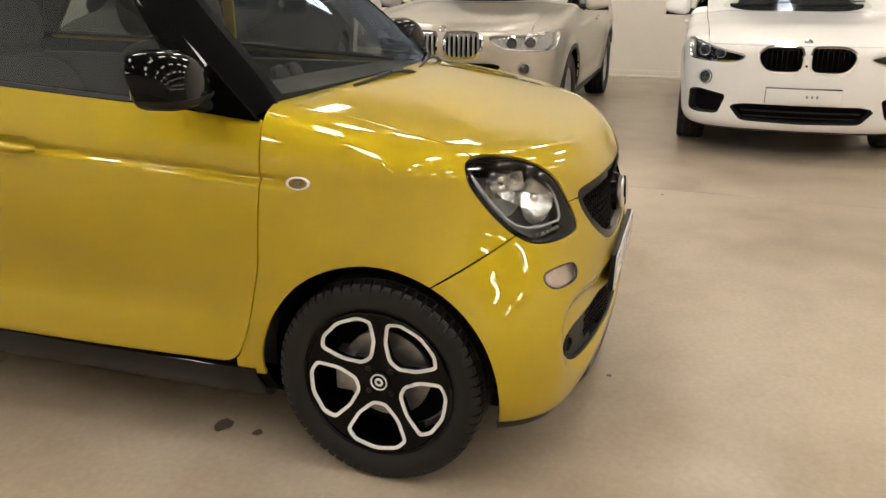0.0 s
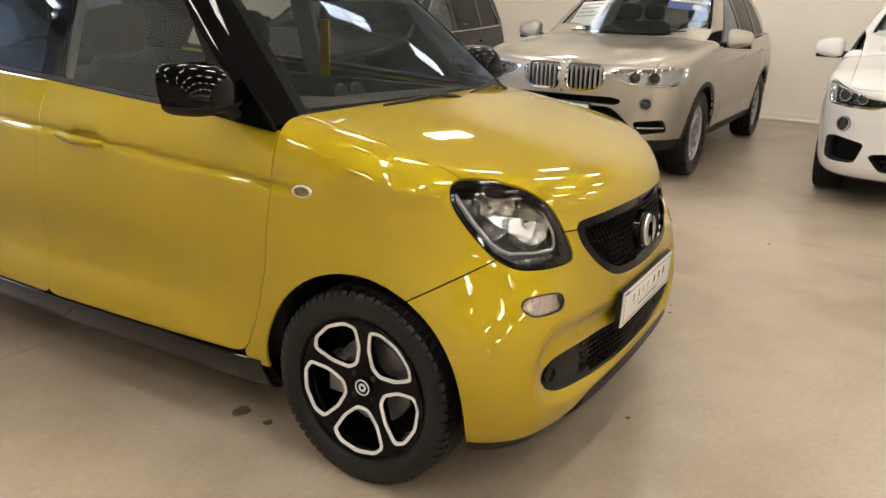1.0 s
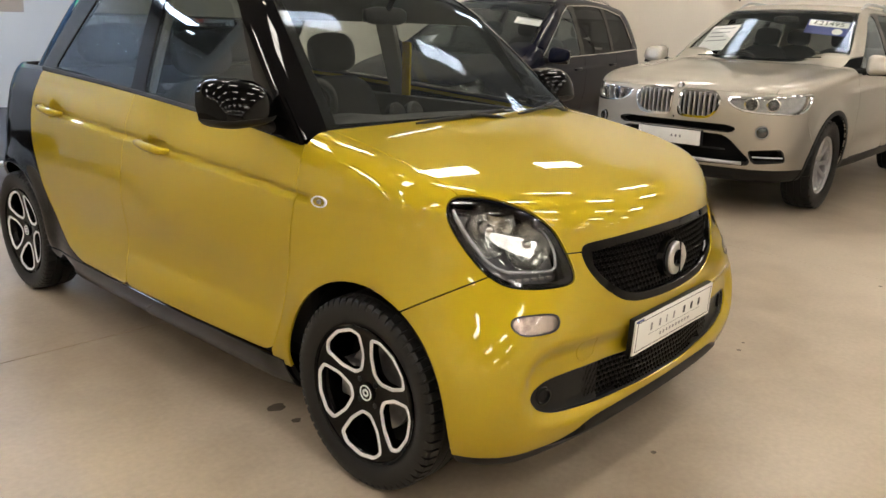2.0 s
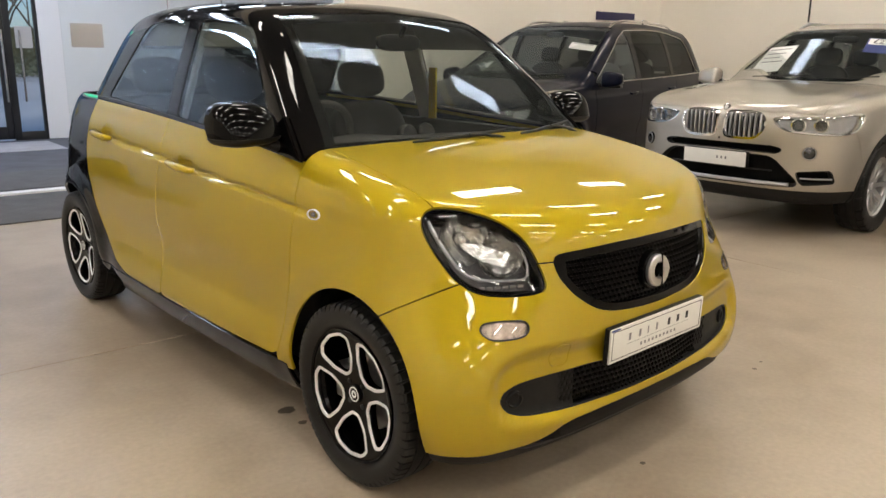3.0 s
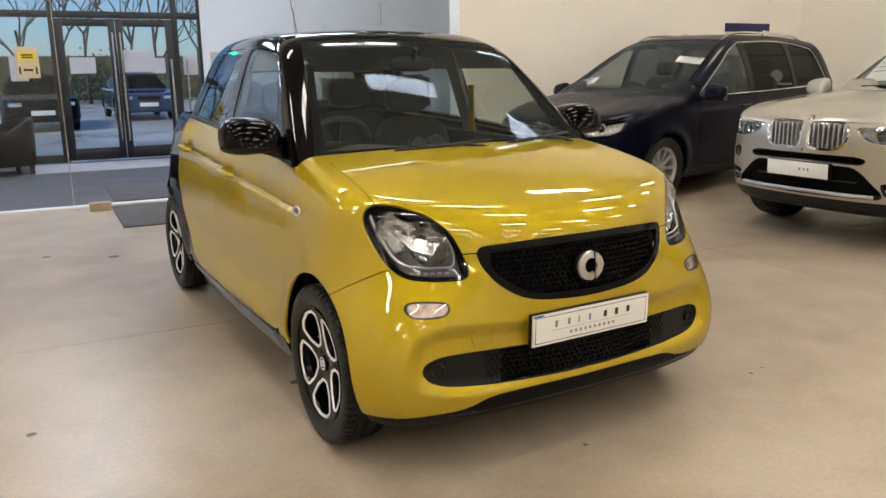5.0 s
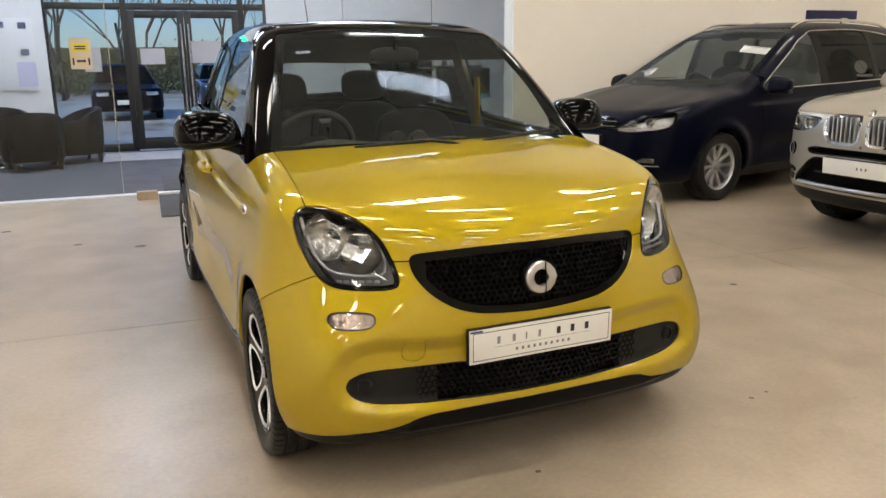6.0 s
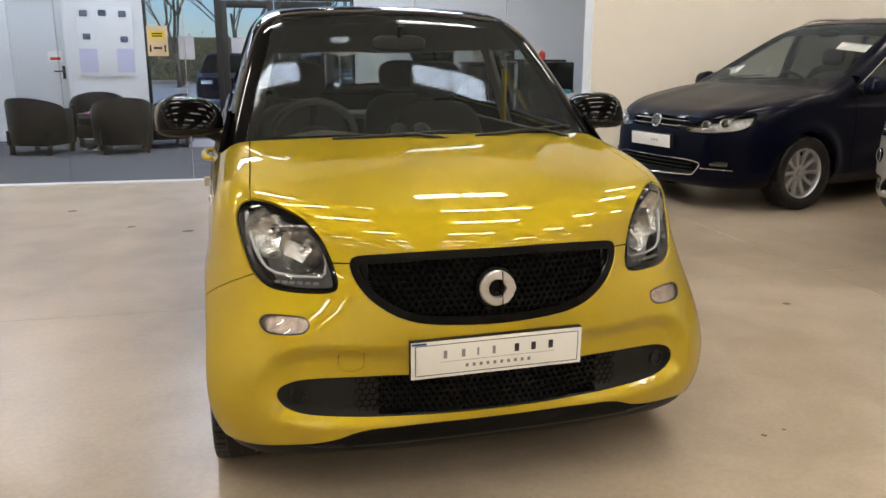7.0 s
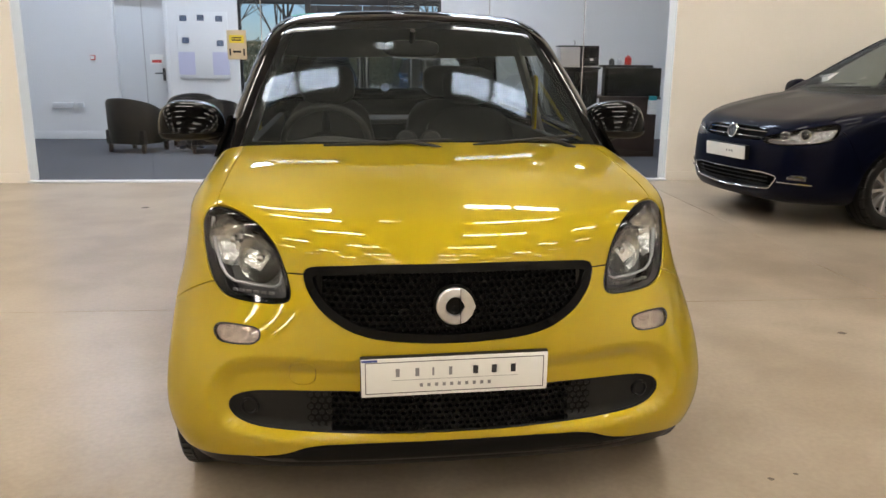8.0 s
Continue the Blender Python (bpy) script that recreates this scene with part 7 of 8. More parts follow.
for k, (xa, xb) in enumerate(((-1.255, -0.425), (-0.415, 0.415))):
    dl = thing("door_%d" % (k + 1), "black framed glass entrance door, closed", "door", RM @ pose(0, 0, 0), "entrance doors", "structure")
    for a, b, z0, z1 in ((xa, xa + 0.10, 0.02, 2.15), (xb - 0.10, xb, 0.02, 2.15), (xa + 0.10, xb - 0.10, 2.04, 2.15), (xa + 0.10, xb - 0.10, 0.02, 0.20)):
        bar(dl, a, b, z0, z1, d=0.05, name="door_rail")
    pn = part("pane", boxed(xa + 0.10, xb - 0.10, FACADE_Y + 0.054, FACADE_Y + 0.064, 0.20, 2.04), M_PANE, dl)
    pn.visible_shadow = False
    hx = xb - 0.05 if k == 0 else xa + 0.05
    b = bmesh.new()
    tube(b, [(hx, FACADE_Y - 0.02, 0.30), (hx, FACADE_Y - 0.02, 1.95)], 0.018, 12)
    for z in (0.5, 1.75):
        tube(b, [(hx, FACADE_Y - 0.02, z), (hx, FACADE_Y + 0.04, z)], 0.01, 8)
    part("pull_handle", b, M_STEEL, dl, "long steel pull handle")
b = bmesh.new()
for hx in (0.365, 0.60):
    tube(b, [(hx, FACADE_Y - 0.03, 0.55), (hx, FACADE_Y - 0.03, 1.55)], 0.016, 10)
    for z in (0.65, 1.45):
        tube(b, [(hx, FACADE_Y - 0.03, z), (hx, FACADE_Y + 0.04, z)], 0.009, 8)
part("pull_handle", b, M_STEEL, front_glass)
# notices on the glass
for x, z, w, h, mt in ((-0.93, 1.46, 0.36, 0.24, M_PAPER_BACKLIT), (-0.11, 1.52, 0.46, 0.34, M_PAPER_BACKLIT), (0.17, 1.45, 0.2, 0.24, M_PAPER_BACKLIT), (0.66, 1.45, 0.22, 0.3, M_PAPER_BACKLIT), (-1.80, 1.42, 0.24, 0.36, M_PAPER_BACKLIT)):
    put_in_room("notice_sheet", boxed(-w / 2, w / 2, -0.001, 0.001, -h / 2, h / 2), mt, "white paper notice taped to the glass", "notice", group="notices on the glass", m=pose(x, FACADE_Y + 0.02, z))

# yellow keep-apart sign on the partition glass
sg = thing("floor_distance_sign", "cream sign with yellow band and black arrows on the glass", "sign", RM @ pose(-1.66, GLASS_Y - 0.006, 1.455))
part("card", boxed(-0.10, 0.10, -0.003, 0.003, -0.15, 0.15, 0.002), M_CREAM, sg)
part("yellow_band", boxed(-0.075, 0.075, -0.005, -0.003, 0.02, 0.10, 0), M_YELLOWCARD, sg)
part("text_bar", boxed(-0.05, 0.05, -0.006, -0.005, 0.065, 0.078, 0), M_INK, sg)
part("text_bar", boxed(-0.05, 0.05, -0.006, -0.005, 0.042, 0.055, 0), M_INK, sg)
part("arrow", slab([(-0.045, -0.07), (-0.028, -0.05), (-0.028, -0.06), (0.028, -0.06), (0.028, -0.05), (0.045, -0.07), (0.028, -0.09), (0.028, -0.08), (-0.028, -0.08), (-0.028, -0.09)], 0.002, pose(0, -0.005, 0)), M_INK, sg)
for sx in (-0.072, 0.072):
    part("marker_post", boxed(sx - 0.008, sx + 0.008, -0.005, -0.003, -0.11, -0.04, 0), M_INK, sg)

# white inner door
dr = thing("door_3", "pale grey flush door with black lever handle, closed", "door", RM @ pose(0, 0, 0), "", "structure")
part("leaf", boxed(DOOR_L + 0.06, DOOR_R - 0.06, FACADE_Y + 0.09, FACADE_Y + 0.135, 0.01, 2.26, 0.003), M_DOOR, dr)
fb = boxed(DOOR_L, DOOR_L + 0.06, FACADE_Y - 0.012, FACADE_Y + 0.2, 0, 2.32, 0.003)
box(fb, DOOR_R - 0.06, DOOR_R, FACADE_Y - 0.012, FACADE_Y + 0.2, 0, 2.32, 0.003)
box(fb, DOOR_L + 0.06, DOOR_R - 0.06, FACADE_Y - 0.012, FACADE_Y + 0.2, 2.26, 2.32, 0.003)
part("door_frame", fb, M_LOBBYWALL, dr)
hd = bmesh.new()
hx = DOOR_R - 0.13
tube(hd, [(hx, FACADE_Y + 0.09, 1.06), (hx, FACADE_Y + 0.03, 1.06), (hx - 0.02, FACADE_Y + 0.025, 1.06), (hx - 0.13, FACADE_Y + 0.025, 1.06)], 0.011, 8)
box(hd, hx - 0.022, hx + 0.022, FACADE_Y + 0.082, FACADE_Y + 0.09, 0.94, 1.14, 0.003)
part("lever_handle", hd, M_FRAME, dr)
pt = part("push_sign", boxed(hx - 0.21, hx + 0.0, FACADE_Y + 0.086, FACADE_Y + 0.089, 1.20, 1.36), M_PAPER, dr)
part("red_band", boxed(hx - 0.18, hx - 0.03, FACADE_Y + 0.084, FACADE_Y + 0.086, 1.225, 1.27), M_RED, dr)
part("back_panel", boxed(DOOR_L, DOOR_R, FACADE_Y + 0.24, FACADE_Y + 0.25, 0, 2.32), M_LOBBYWALL, dr)

# things on the white wall
cp = thing("fire_call_point", "small red fire call point on the white wall", "call point", RM @ pose(-4.72, FACADE_Y - 0.02, 1.30))
part("case", boxed(-0.036, 0.036, -0.02, 0.02, -0.04, 0.04, 0.006), M_RED, cp)
part("window", boxed(-0.03, 0.03, -0.024, -0.02, -0.025, 0.03, 0.002), M_PAPER, cp)
so = thing("wall_socket", "white double socket plate on the lobby wall", "socket", RM @ pose(-5.25, FACADE_Y - 0.0, 0.55))
part("plate", boxed(-0.16, 0.16, -0.05, 0.0, -0.04, 0.04, 0.006), M_DOOR, so)
part("plate", boxed(0.22, 0.32, -0.05, 0.0, -0.04, 0.04, 0.006), M_DOOR, so)
nb = thing("notice_board", "clear notice board with small photographs and pale sheets", "notice board", RM @ pose(-2.98, FACADE_Y - 0.02, 1.5))
part("board", boxed(-0.40, 0.40, -0.006, 0.018, -0.52, 0.52, 0.003), M_LOBBYWALL, nb)
for x, z in ((-0.29, 0.42), (-0.02, 0.43), (0.27, 0.42), (-0.27, 0.08), (0.27, 0.04)):
    part("photo", boxed(x - 0.055, x + 0.055, -0.012, -0.006, z - 0.045, z + 0.045), mat("photo_print", (0.10, 0.13, 0.2), 0.3, vary=0.6, scale=30), nb)
for x in (-0.27, 0.27):
    part("sheet", boxed(x - 0.13, x + 0.13, -0.011, -0.006, -0.46, -0.10), mat("lilac_sheet", (0.55, 0.55, 0.72), 0.6), nb)
tv = put_in_room("wall_screen", boxed(-0.6, 0.6, 0, 0.05, -0.35, 0.35, 0.01), M_GLOSSBLACK, "black flat screen on the lobby wall", "screen", m=pose(-6.55, 8.2, 1.95, 0, 0, 90))


def tub_chair(m, label):
    """A low tub armchair: curved back running into the arms, cushion, four feet."""
    ch = thing("tub_armchair", label, "armchair", m, "lobby armchairs")
    bm = bmesh.new()
    n, rings = 40, []
    for i in range(n + 1):
        a = radians(-115 + 230 * i / n)
        s, c = math.sin(a), math.cos(a)
        high = 0.60 + 0.16 * max(0.0, c) ** 0.7 if c > 0 else 0.60
        prof = [(0.37, 0.13), (0.385, 0.16), (0.40, 0.40), (0.405, high - 0.03), (0.385, high), (0.335, high), (0.315, high - 0.03), (0.31, 0.35), (0.31, 0.16)]
        rings.append([bm.verts.new((r * s * 0.98, r * c * (1.0 if c > 0 else 1.25), z)) for r, z in prof])
    for a, b in zip(rings, rings[1:]):
        for k in range(len(a)):
            bm.faces.new((a[k], a[(k + 1) % len(a)], b[(k + 1) % len(b)], b[k]))
    bm.faces.new(rings[0][::-1])
    bm.faces.new(rings[-1])
    part("backrest", bm, M_LEATHER, ch, sharp=50)
    part("cushion", blob(0, -0.03, 0.37, 0.31, 0.33, 0.08, 4.0, 14, 24), M_LEATHER, ch)
    part("seat_frame", boxed(-0.31, 0.31, -0.33, 0.3, 0.12, 0.32, 0.02), M_LEATHER, ch)
    for x in (-0.27, 0.27):
        for y in (-0.27, 0.25):
            part("leg", boxed(x - 0.025, x + 0.025, y - 0.025, y + 0.025, 0.0, 0.13, 0.004), M_DARKWOOD, ch)
    return ch


# centres of the seating group, in the building's axes
for x, y, rz in ((-3.62, 9.05, 160), (-2.55, 8.95, 195), (-3.05, 10.05, 10), (-2.1, 9.6, -70)):
    tub_chair(RM @ pose(x, y, 0.004, 0, 0, rz), "dark brown leather tub armchair with short wooden legs")
tb = thing("coffee_table", "low dark round coffee table with magazines", "table", RM @ pose(-2.98, 9.45, 0.004))
part("top", lathed([(0.001, 0.50), (0.24, 0.50), (0.245, 0.49), (0.245, 0.475), (0.001, 0.47)], 40, None, "z"), M_DARKWOOD, tb)
part("column", lathed([(0.03, 0.47), (0.03, 0.05), (0.2, 0.02), (0.21, 0.0)], 28, None, "z"), M_STEEL, tb)
put_in_room("magazine", boxed(-0.1, 0.1, -0.14, 0.14, 0, 0.012, 0.002), mat("magenta_cover", (0.45, 0.05, 0.2), 0.35, vary=0.4, scale=18), "glossy magenta magazine on the coffee table", "magazine", m=pose(-3.0, 9.4, 0.505, 0, 0, 20))
put_in_room("magazine", boxed(-0.1, 0.1, -0.14, 0.14, 0, 0.012, 0.002), mat("white_cover", (0.6, 0.6, 0.62), 0.35, vary=0.4, scale=18), "pale magazine on the coffee table", "magazine", m=pose(-2.92, 9.5, 0.518, 0, 0, -30))

# reception desk and its things
dk = thing("reception_desk", "dark brown reception desk with a raised black counter", "desk", RM @ pose(0, 8.3, 0.004))
part("front_panel", boxed(2.88, 3.70, -0.02, 0.02, 0.0, 0.80, 0.006), M_DARKWOOD, dk)
part("side_panel", boxed(3.66, 3.70, 0.02, 0.75, 0.0, 0.80, 0.004), M_DARKWOOD, dk)
part("desk_top", boxed(2.88, 3.74, -0.05, 0.78, 0.80, 0.835, 0.004), M_DARKWOOD, dk)
part("counter_front", boxed(2.94, 3.73, -0.035, 0.0, 0.838, 1.225, 0.006), M_GLOSSBLACK, dk, "glossy black counter front")
part("counter_top", boxed(2.92, 3.60, -0.06, 0.24, 1.228, 1.262, 0.006), M_PLASTIC, dk)
part("counter_post", boxed(2.96, 3.0, 0.02, 0.2, 0.838, 1.226, 0.004), M_PLASTIC, dk)
part("counter_post", boxed(3.5, 3.54, 0.02, 0.2, 0.838, 1.226, 0.004), M_PLASTIC, dk)
cb = thing("drinks_cabinet", "tall black cabinet with two doors beside the desk", "cabinet", RM @ pose(2.52, 8.35, 0.004))
part("body", boxed(-0.34, 0.34, -0.02, 0.42, 0.0, 1.20, 0.006), M_PLASTIC, cb)
part("cabinet_top", boxed(-0.36, 0.36, -0.05, 0.44, 1.20, 1.225, 0.004), M_PLASTIC, cb)
for k in range(2):
    cd_ = part("cabinet_door", boxed(-0.33 + 0.335 * k, -0.005 + 0.335 * k, -0.040, -0.022, 0.06, 1.17, 0.004), M_GLOSSBLACK, cb)
    part("door_knob", lathed([(0.001, -0.016), (0.011, -0.014), (0.012, -0.006), (0.006, 0.0)], 14, pose(-0.04 + 0.075 * k, -0.041, 0.70), "y"), M_STEEL, cd_)
wb_ = thing("water_boiler", "pale steel drinks machine on the black cabinet", "drinks machine", RM @ pose(2.46, 8.5, 1.231))
part("body", boxed(-0.14, 0.14, -0.15, 0.15, 0.0, 0.27, 0.015), mat("pale_steel_case", (0.46, 0.42, 0.40), 0.4, 0.3, vary=0.05, scale=5), wb_)
part("lid", boxed(-0.145, 0.145, -0.155, 0.155, 0.27, 0.29, 0.008), M_PLASTIC, wb_)
part("tap", tube(bmesh.new(), [(0.08, -0.05, 0.29), (0.08, -0.05, 0.34), (0.06, -0.05, 0.36)], 0.008, 8), M_STEEL, wb_)
cm = thing("coffee_machine", "black coffee machine with a dark glass front", "coffee machine", RM @ pose(2.74, 8.5, 1.231))
part("body", boxed(-0.12, 0.12, -0.16, 0.16, 0.0, 0.29, 0.012), M_PLASTIC, cm)
part("front", boxed(-0.10, 0.10, -0.172, -0.16, 0.12, 0.27, 0.006), M_GLOSSBLACK, cm)
part("spout", boxed(-0.03, 0.03, -0.205, -0.16, 0.085, 0.12, 0.006), M_STEEL, cm)
part("drip_tray", boxed(-0.10, 0.10, -0.205, -0.16, 0.0, 0.02, 0.004), M_STEEL, cm)
for x, h, r, col, lab in ((3.27, 0.15, 0.048, (0.55, 0.03, 0.02), "red plastic bottle with a white cap on the counter"), (3.15, 0.11, 0.035, (0.55, 0.56, 0.6), "white plastic bottle on the counter"), (3.04, 0.10, 0.04, (0.03, 0.03, 0.03), "black pot on the counter")):
    bt = thing("bottle", lab, "bottle", RM @ pose(x, 8.34, 1.268), "counter bottles")
    part("body", lathed([(0.001, 0.0), (r * 0.95, 0.0), (r, 0.01), (r, h * 0.62), (r * 0.4, h * 0.78), (r * 0.4, h * 0.86)], 20, None, "z"), mat("bottle_plastic", col, 0.3), bt)
    part("cap", lathed([(r * 0.45, h * 0.84), (r * 0.45, h), (0.001, h)], 16, None, "z"), M_PAPER, bt)
hs = thing("hand_gel", "white hand gel dispenser with teal top fixed to the desk", "dispenser", RM @ pose(3.62, 8.272, 0.60))
part("bottle", boxed(-0.055, 0.055, -0.07, 0.005, 0.0, 0.19, 0.012), M_PAPER, hs)
part("top", boxed(-0.05, 0.05, -0.075, 0.005, 0.19, 0.25, 0.010), mat("teal_plastic", (0.03, 0.33, 0.36), 0.35), hs)

# lobby ceiling spots
spot = None
for x in (-5.5, -4.1, -2.7, -1.3, 0.1, 1.5, 2.9, 4.3):
    for y in (7.0, 8.5, 10.0):
        m = RM @ pose(x, y, LOBBY_HIGH)
        if spot is None:
            spot = thing("ceiling_spot", "round recessed ceiling spot lamp", "ceiling light", m, "lobby spots")
            part("bezel", lathed([(0.075, 0.0), (0.095, -0.004), (0.10, 0.0)], 24, None, "z"), M_PAPER, spot)
            part("lamp_glass", lathed([(0.001, -0.004), (0.075, -0.004)], 24, None, "z"), M_SPOT, spot)
        else:
            copy_thing(spot, m)
M_STRIP = lamp_mat("strip_diffuser", (0.80, 0.86, 1.0), 14.0)
lobby_pair = None
for x, y in ((-1.5, 6.85), (1.5, 6.85), (-4.5, 9.4), (-1.5, 9.4), (1.5, 9.4)):
    m = RM @ pose(x, y, LOBBY_HIGH)
    if lobby_pair is None:
        lobby_pair = light_pair(m, M_STRIP)
        tagged(lobby_pair, "pair of flat cool white panels under the lobby ceiling", "ceiling light", "lobby lights")
    else:
        copy_thing(lobby_pair, m)
    pl_ = new("lobby_light", bpy.data.lights.new("lobby_light", "AREA"))
    pl_.data.shape, pl_.data.size, pl_.data.size_y = "RECTANGLE", 1.26, 0.34
    pl_.data.energy, pl_.data.color = (24 if x > 0 and y > 9 else 50), (0.66, 0.77, 1.0)
    pl_.matrix_basis = RM @ pose(x, y, LOBBY_HIGH - 0.07)

# lit green exit sign hung over the way to the doors
ex = thing("exit_sign", "lit green exit sign hung from the lobby ceiling", "sign", RM @ pose(-1.2, 7.3, 2.55))
part("case", boxed(-0.22, 0.22, -0.02, 0.02, -0.10, 0.10, 0.008), M_PAPER, ex)
M_EXIT = lamp_mat("green_exit_face", (0.05, 0.9, 0.45), 5.0)
for x0, x1 in ((-0.20, -0.015), (0.015, 0.20)):
    part("lit_face", boxed(x0, x1, -0.026, -0.02, -0.08, 0.08), M_EXIT, ex)
bm = bmesh.new()
for x in (-0.15, 0.15):
    tube(bm, [(x, 0, 0.10), (x, 0, LOBBY_HIGH - 2.55)], 0.004, 6)
part("hanger", bm, M_STEEL, ex)

# blue sign and a cable on the east wall
sn = thing("wall_sign", "long dark blue sign high on the wall", "sign", RM @ pose(7.96, WALL_Y - 0.014, 1.89))
part("panel", boxed(-0.45, 0.45, -0.012, 0.012, -0.06, 0.06, 0.003), mat("navy_sign_face", (0.012, 0.012, 0.07), 0.4), sn)
put_in_room("wall_conduit", tube(bmesh.new(), [(EAST - 0.012, 3.62, 1.80), (EAST - 0.012, 3.62, 4.8)], 0.012, 8), M_FRAME, "thin dark conduit running up the wall", "conduit")

# ---- outside ----
gd = built("ground", boxed(-60, 60, FACADE_Y + 0.25, 140, -0.3, -0.06), M_PAVING, label="pale wet forecourt paving outside the doors", category="ground")


def small_car(name, label, paint, m):
    """A parked saloon, far off behind the glass."""
    root = thing(name, label, "car", m, "cars outside")
    low = lambda p: smax(smax(smax(np.abs(p[:, 0]) - (0.86 - 0.12 * np.clip(p[:, 2] - 0.6, 0, 1)), -0.85 + 0.18 * p[:, 0] ** 2 - p[:, 1], 0.25), p[:, 2] - np.where(p[:, 1] < 3.6, 0.80 + 0.11 * np.clip((p[:, 1] + 0.8) / 1.4, 0, 1), 0.9), 0.10), np.maximum(0.24 - p[:, 2], p[:, 1] - 3.6), 0.12)
    cb_ = lambda p: smax(smax(np.abs(p[:, 0]) - (0.80 - 0.45 * (p[:, 2] - 0.85)), (0.25 + 1.4 * (p[:, 2] - 0.85) - p[:, 1]) * 0.55, 0.1), smax(p[:, 2] - (1.42 - 0.05 * p[:, 0] ** 2), (p[:, 1] - (3.2 - 1.3 * (p[:, 2] - 0.85))) * 0.6, 0.1), 0.08)
    S_ = skin_of(low, 0.1, 2.8, 0.6, (20, 24, 10), 90, 3.0).clip(lambda p: 0.36 - np.minimum(np.hypot(p[:, 1], p[:, 2] - 0.31), np.hypot(p[:, 1] - 2.7, p[:, 2] - 0.31)) if True else p)
    C_ = skin_of(cb_, 1.3, 2.0, 1.0, (20, 14, 10), 80, 3.0).clip(lambda p: 0.84 - p[:, 2])
    put("body", S_.mesh("body"), paint, root)
    gl = lambda p: np.maximum(0.92 - p[:, 2], p[:, 2] - 1.34)
    put("windows", C_.clip(gl).mesh("windows"), M_PRIVACY, root)
    put("roof", C_.clip(lambda p: 1.34 - p[:, 2]).mesh("roof"), paint, root)
    put("waist", C_.clip(lambda p: p[:, 2] - 0.92).mesh("waist"), paint, root)
    for sx in (-1, 1):
        y_ = front_y(low, sx * 0.58, 0.68)
        part("headlight", boxed(-0.15, 0.15, -0.01, 0.03, -0.05, 0.05, 0.02, pose(sx * 0.58, y_ - 0.0, 0.68, 0, 0, sx * 16)), M_REFLECT, root)
        for wy in (0.0, 2.7):
            w = put("wheel", me_tyre, M_RUBBER, root)
            w.matrix_basis = pose(sx * 0.76, wy, 0.30)
            part("hub", lathed([(0.001, -sx * -0.06), (0.2, -sx * -0.07)], 24, None, "x"), M_ALLOY, w)
    y_ = front_y(low, 0, 0.62)
    part("grille", boxed(-0.30, 0.30, y_ - 0.01, y_ + 0.03, 0.60, 0.72, 0.01), M_GLOSSBLACK, root)
    part("number_plate", boxed(-0.26, 0.26, y_ - 0.03, y_ + 0.0, 0.42, 0.53, 0.003), M_PLATE, root)
    part("cabin_dark", boxed(-0.6, 0.6, 0.6, 2.9, 0.4, 0.95, 0.05), M_DARK, root)
    return root


small_car("blue_saloon", "blue saloon parked outside the entrance doors", M_BLUECAR, RM @ pose(1.30, 23.0, -0.06, 0, 0, 2))
small_car("dark_estate", "dark estate car parked outside the entrance", M_NAVY, RM @ pose(-1.55, 19.6, -0.06, 0, 0, 3))
rng = random.Random(7)


def tree(x, y, high):
    """A bare winter tree: tapered trunk and forking limbs."""
    tr = thing("winter_tree", "bare winter tree beyond the forecourt", "tree", RM @ pose(x, y, -0.06), "far trees")
    bm = bmesh.new()

    def limb(p, d, length, r, depth):
        q = p + d * length
        mid_ = p.lerp(q, 0.5) + Vector((rng.uniform(-1, 1), rng.uniform(-1, 1), 0)) * length * 0.05
        tube(bm, [p, mid_, q], [r, r * 0.8, r * 0.62], 6 if depth < 2 else 4)
        if depth < 5:
            for _ in range(3 if depth < 2 else 2):
                nd = (d + Vector((rng.uniform(-0.75, 0.75), rng.uniform(-0.75, 0.75), rng.uniform(-0.15, 0.5)))).normalized()
                limb(q if rng.random() < 0.6 else mid_, nd, length * rng.uniform(0.6, 0.8), r * 0.6, depth + 1)
    limb(Vector((0, 0, 0)), Vector((0, 0, 1)), high * 0.28, 0.10, 0)
    part("trunk", bm, M_BARK, tr)


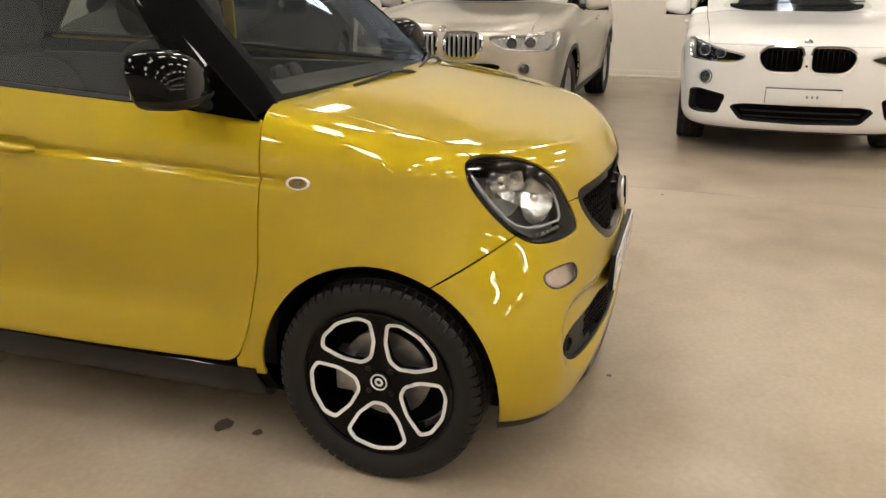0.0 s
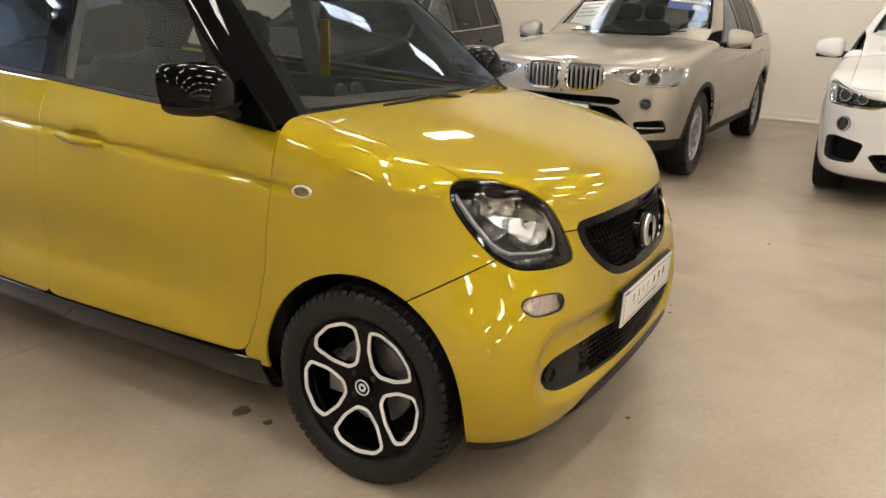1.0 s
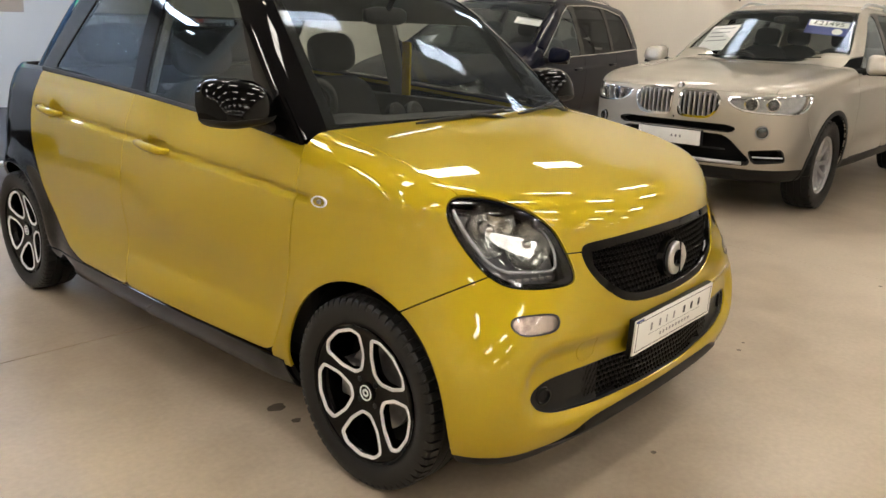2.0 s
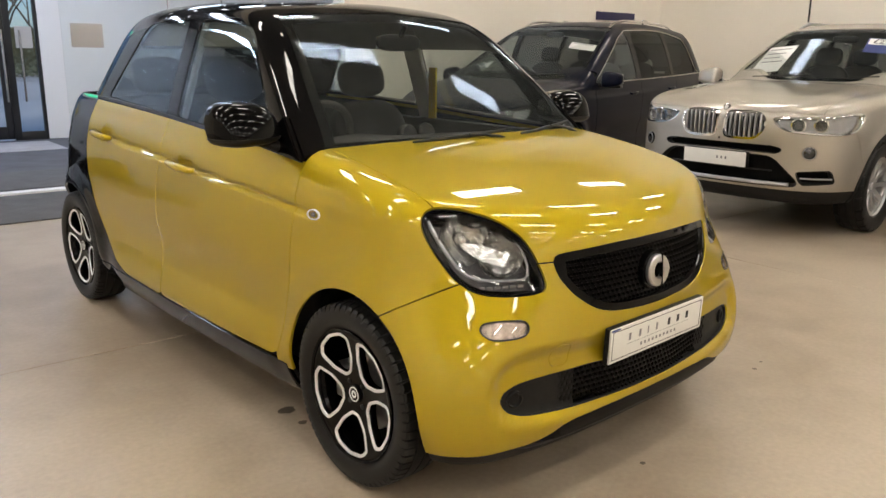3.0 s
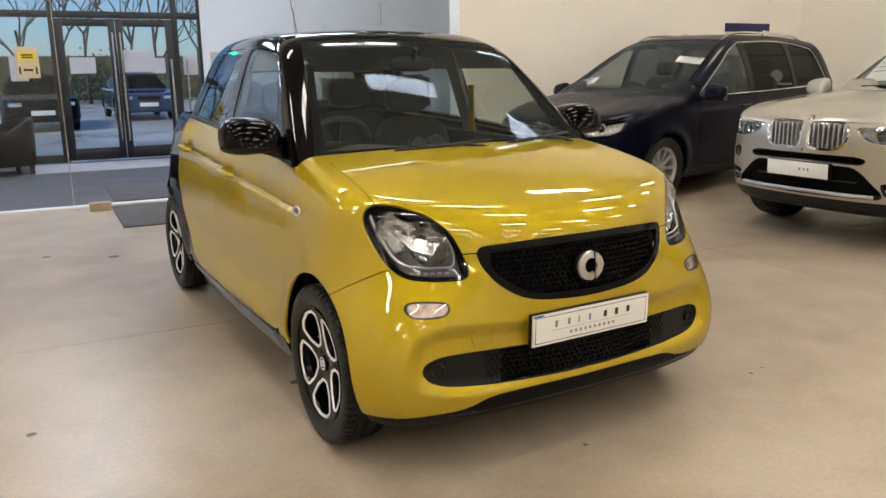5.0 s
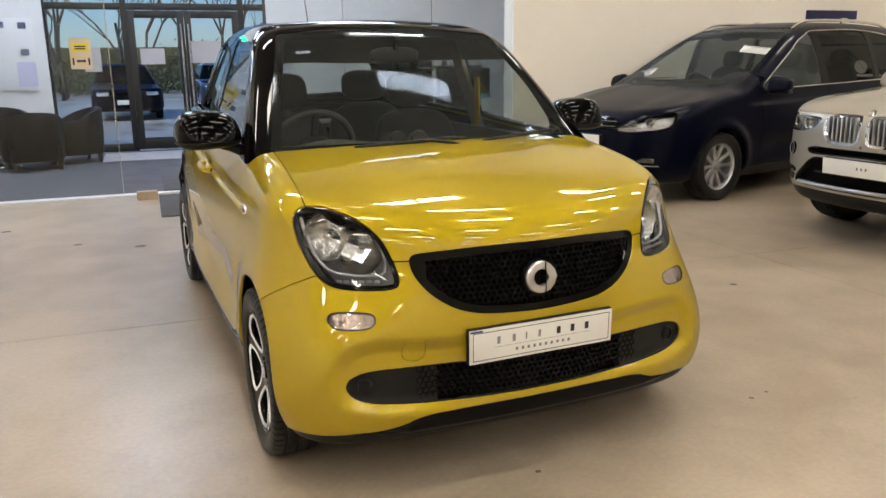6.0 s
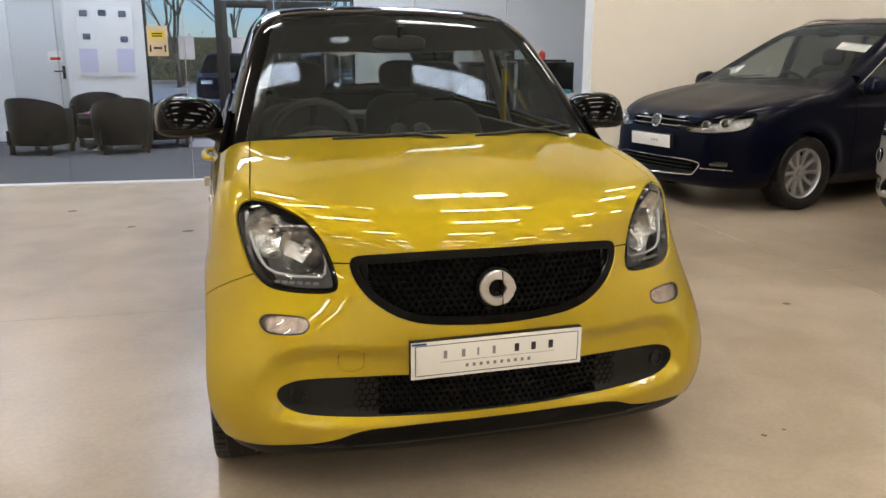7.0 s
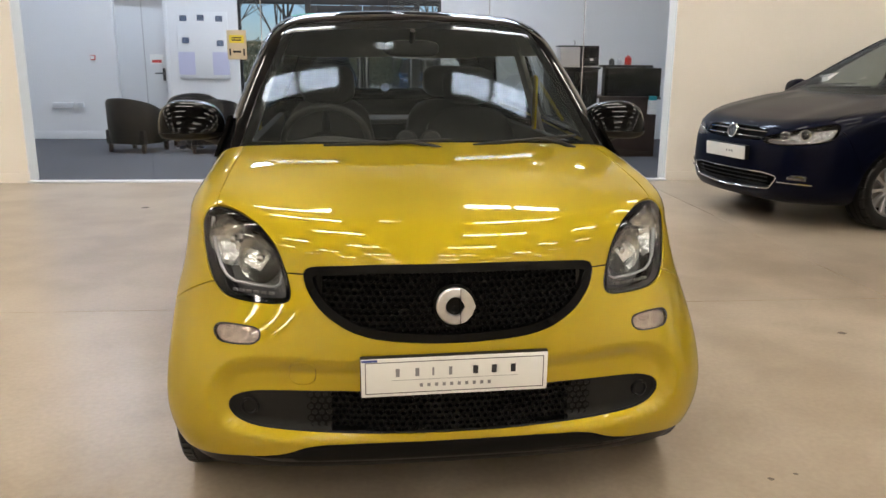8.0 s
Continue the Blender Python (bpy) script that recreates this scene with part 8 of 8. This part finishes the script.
for k in range(26):
    tree(-17 + 1.35 * k + rng.uniform(-0.8, 0.8), 33 + rng.uniform(-4, 5), rng.uniform(8, 12))
v, f = [], []
for _ in range(26000):
    x, z = rng.uniform(-28, 28), abs(rng.gauss(0, 0.75))
    c = Vector((x, 40 + rng.uniform(-3, 3), z + 0.3 * math.sin(x * 0.7)))
    a = Vector((rng.uniform(-1, 1), rng.uniform(-1, 1), rng.uniform(-1, 1))).normalized() * rng.uniform(0.04, 0.11)
    b = Vector((rng.uniform(-1, 1), rng.uniform(-1, 1), rng.uniform(-1, 1))).normalized() * rng.uniform(0.04, 0.11)
    k0 = len(v)
    v += [c - a, c + b, c + a, c - b]
    f.append((k0, k0 + 1, k0 + 2, k0 + 3))
me = bpy.data.meshes.new("hedge")
me.from_pydata([tuple(q) for q in v], [], f)
hg = put("hedge", me, M_LEAF)
hg.matrix_basis = RM
tagged(hg, "scrubby dark green hedge beyond the forecourt", "hedge", "", "stuff")
bk = built("bank", boxed(-60, 60, 43, 70, -0.3, 2.2, 0.4), mat("grass_bank", (0.09, 0.085, 0.04), 0.95, vary=0.4, scale=0.8, bump=0.5, fine=12), label="low grassy bank behind the hedge", category="bank")


# ---- marks on the floor ----
M_STAIN = mat("old_oil_mark", (0.10, 0.075, 0.055), 0.5, vary=0.3, scale=20)
for x, y, r in ((-0.70, 0.575, 0.030), (-0.71, 0.45, 0.016), (-2.06, 4.70, 0.035), (1.08, -0.40, 0.010), (1.18, -0.38, 0.008), (-1.06, 3.63, 0.04), (-1.76, 0.61, 0.018), (-1.5, 3.9, 0.03), (0.0, -0.55, 0.010), (2.2, 0.9, 0.02), (2.6, -0.6, 0.012)):
    bm = bmesh.new()
    n = 18
    ring = [bm.verts.new((x + r * 1.2 * math.cos(2 * math.pi * k / n) * rng.uniform(0.75, 1.1), y + r * math.sin(2 * math.pi * k / n) * rng.uniform(0.75, 1.1), 0.0012)) for k in range(n)]
    bm.faces.new(ring)
    st = part("floor_mark", bm, M_STAIN)
    tagged(st, "small dark oil mark on the concrete", "stain", "floor marks", "structure")
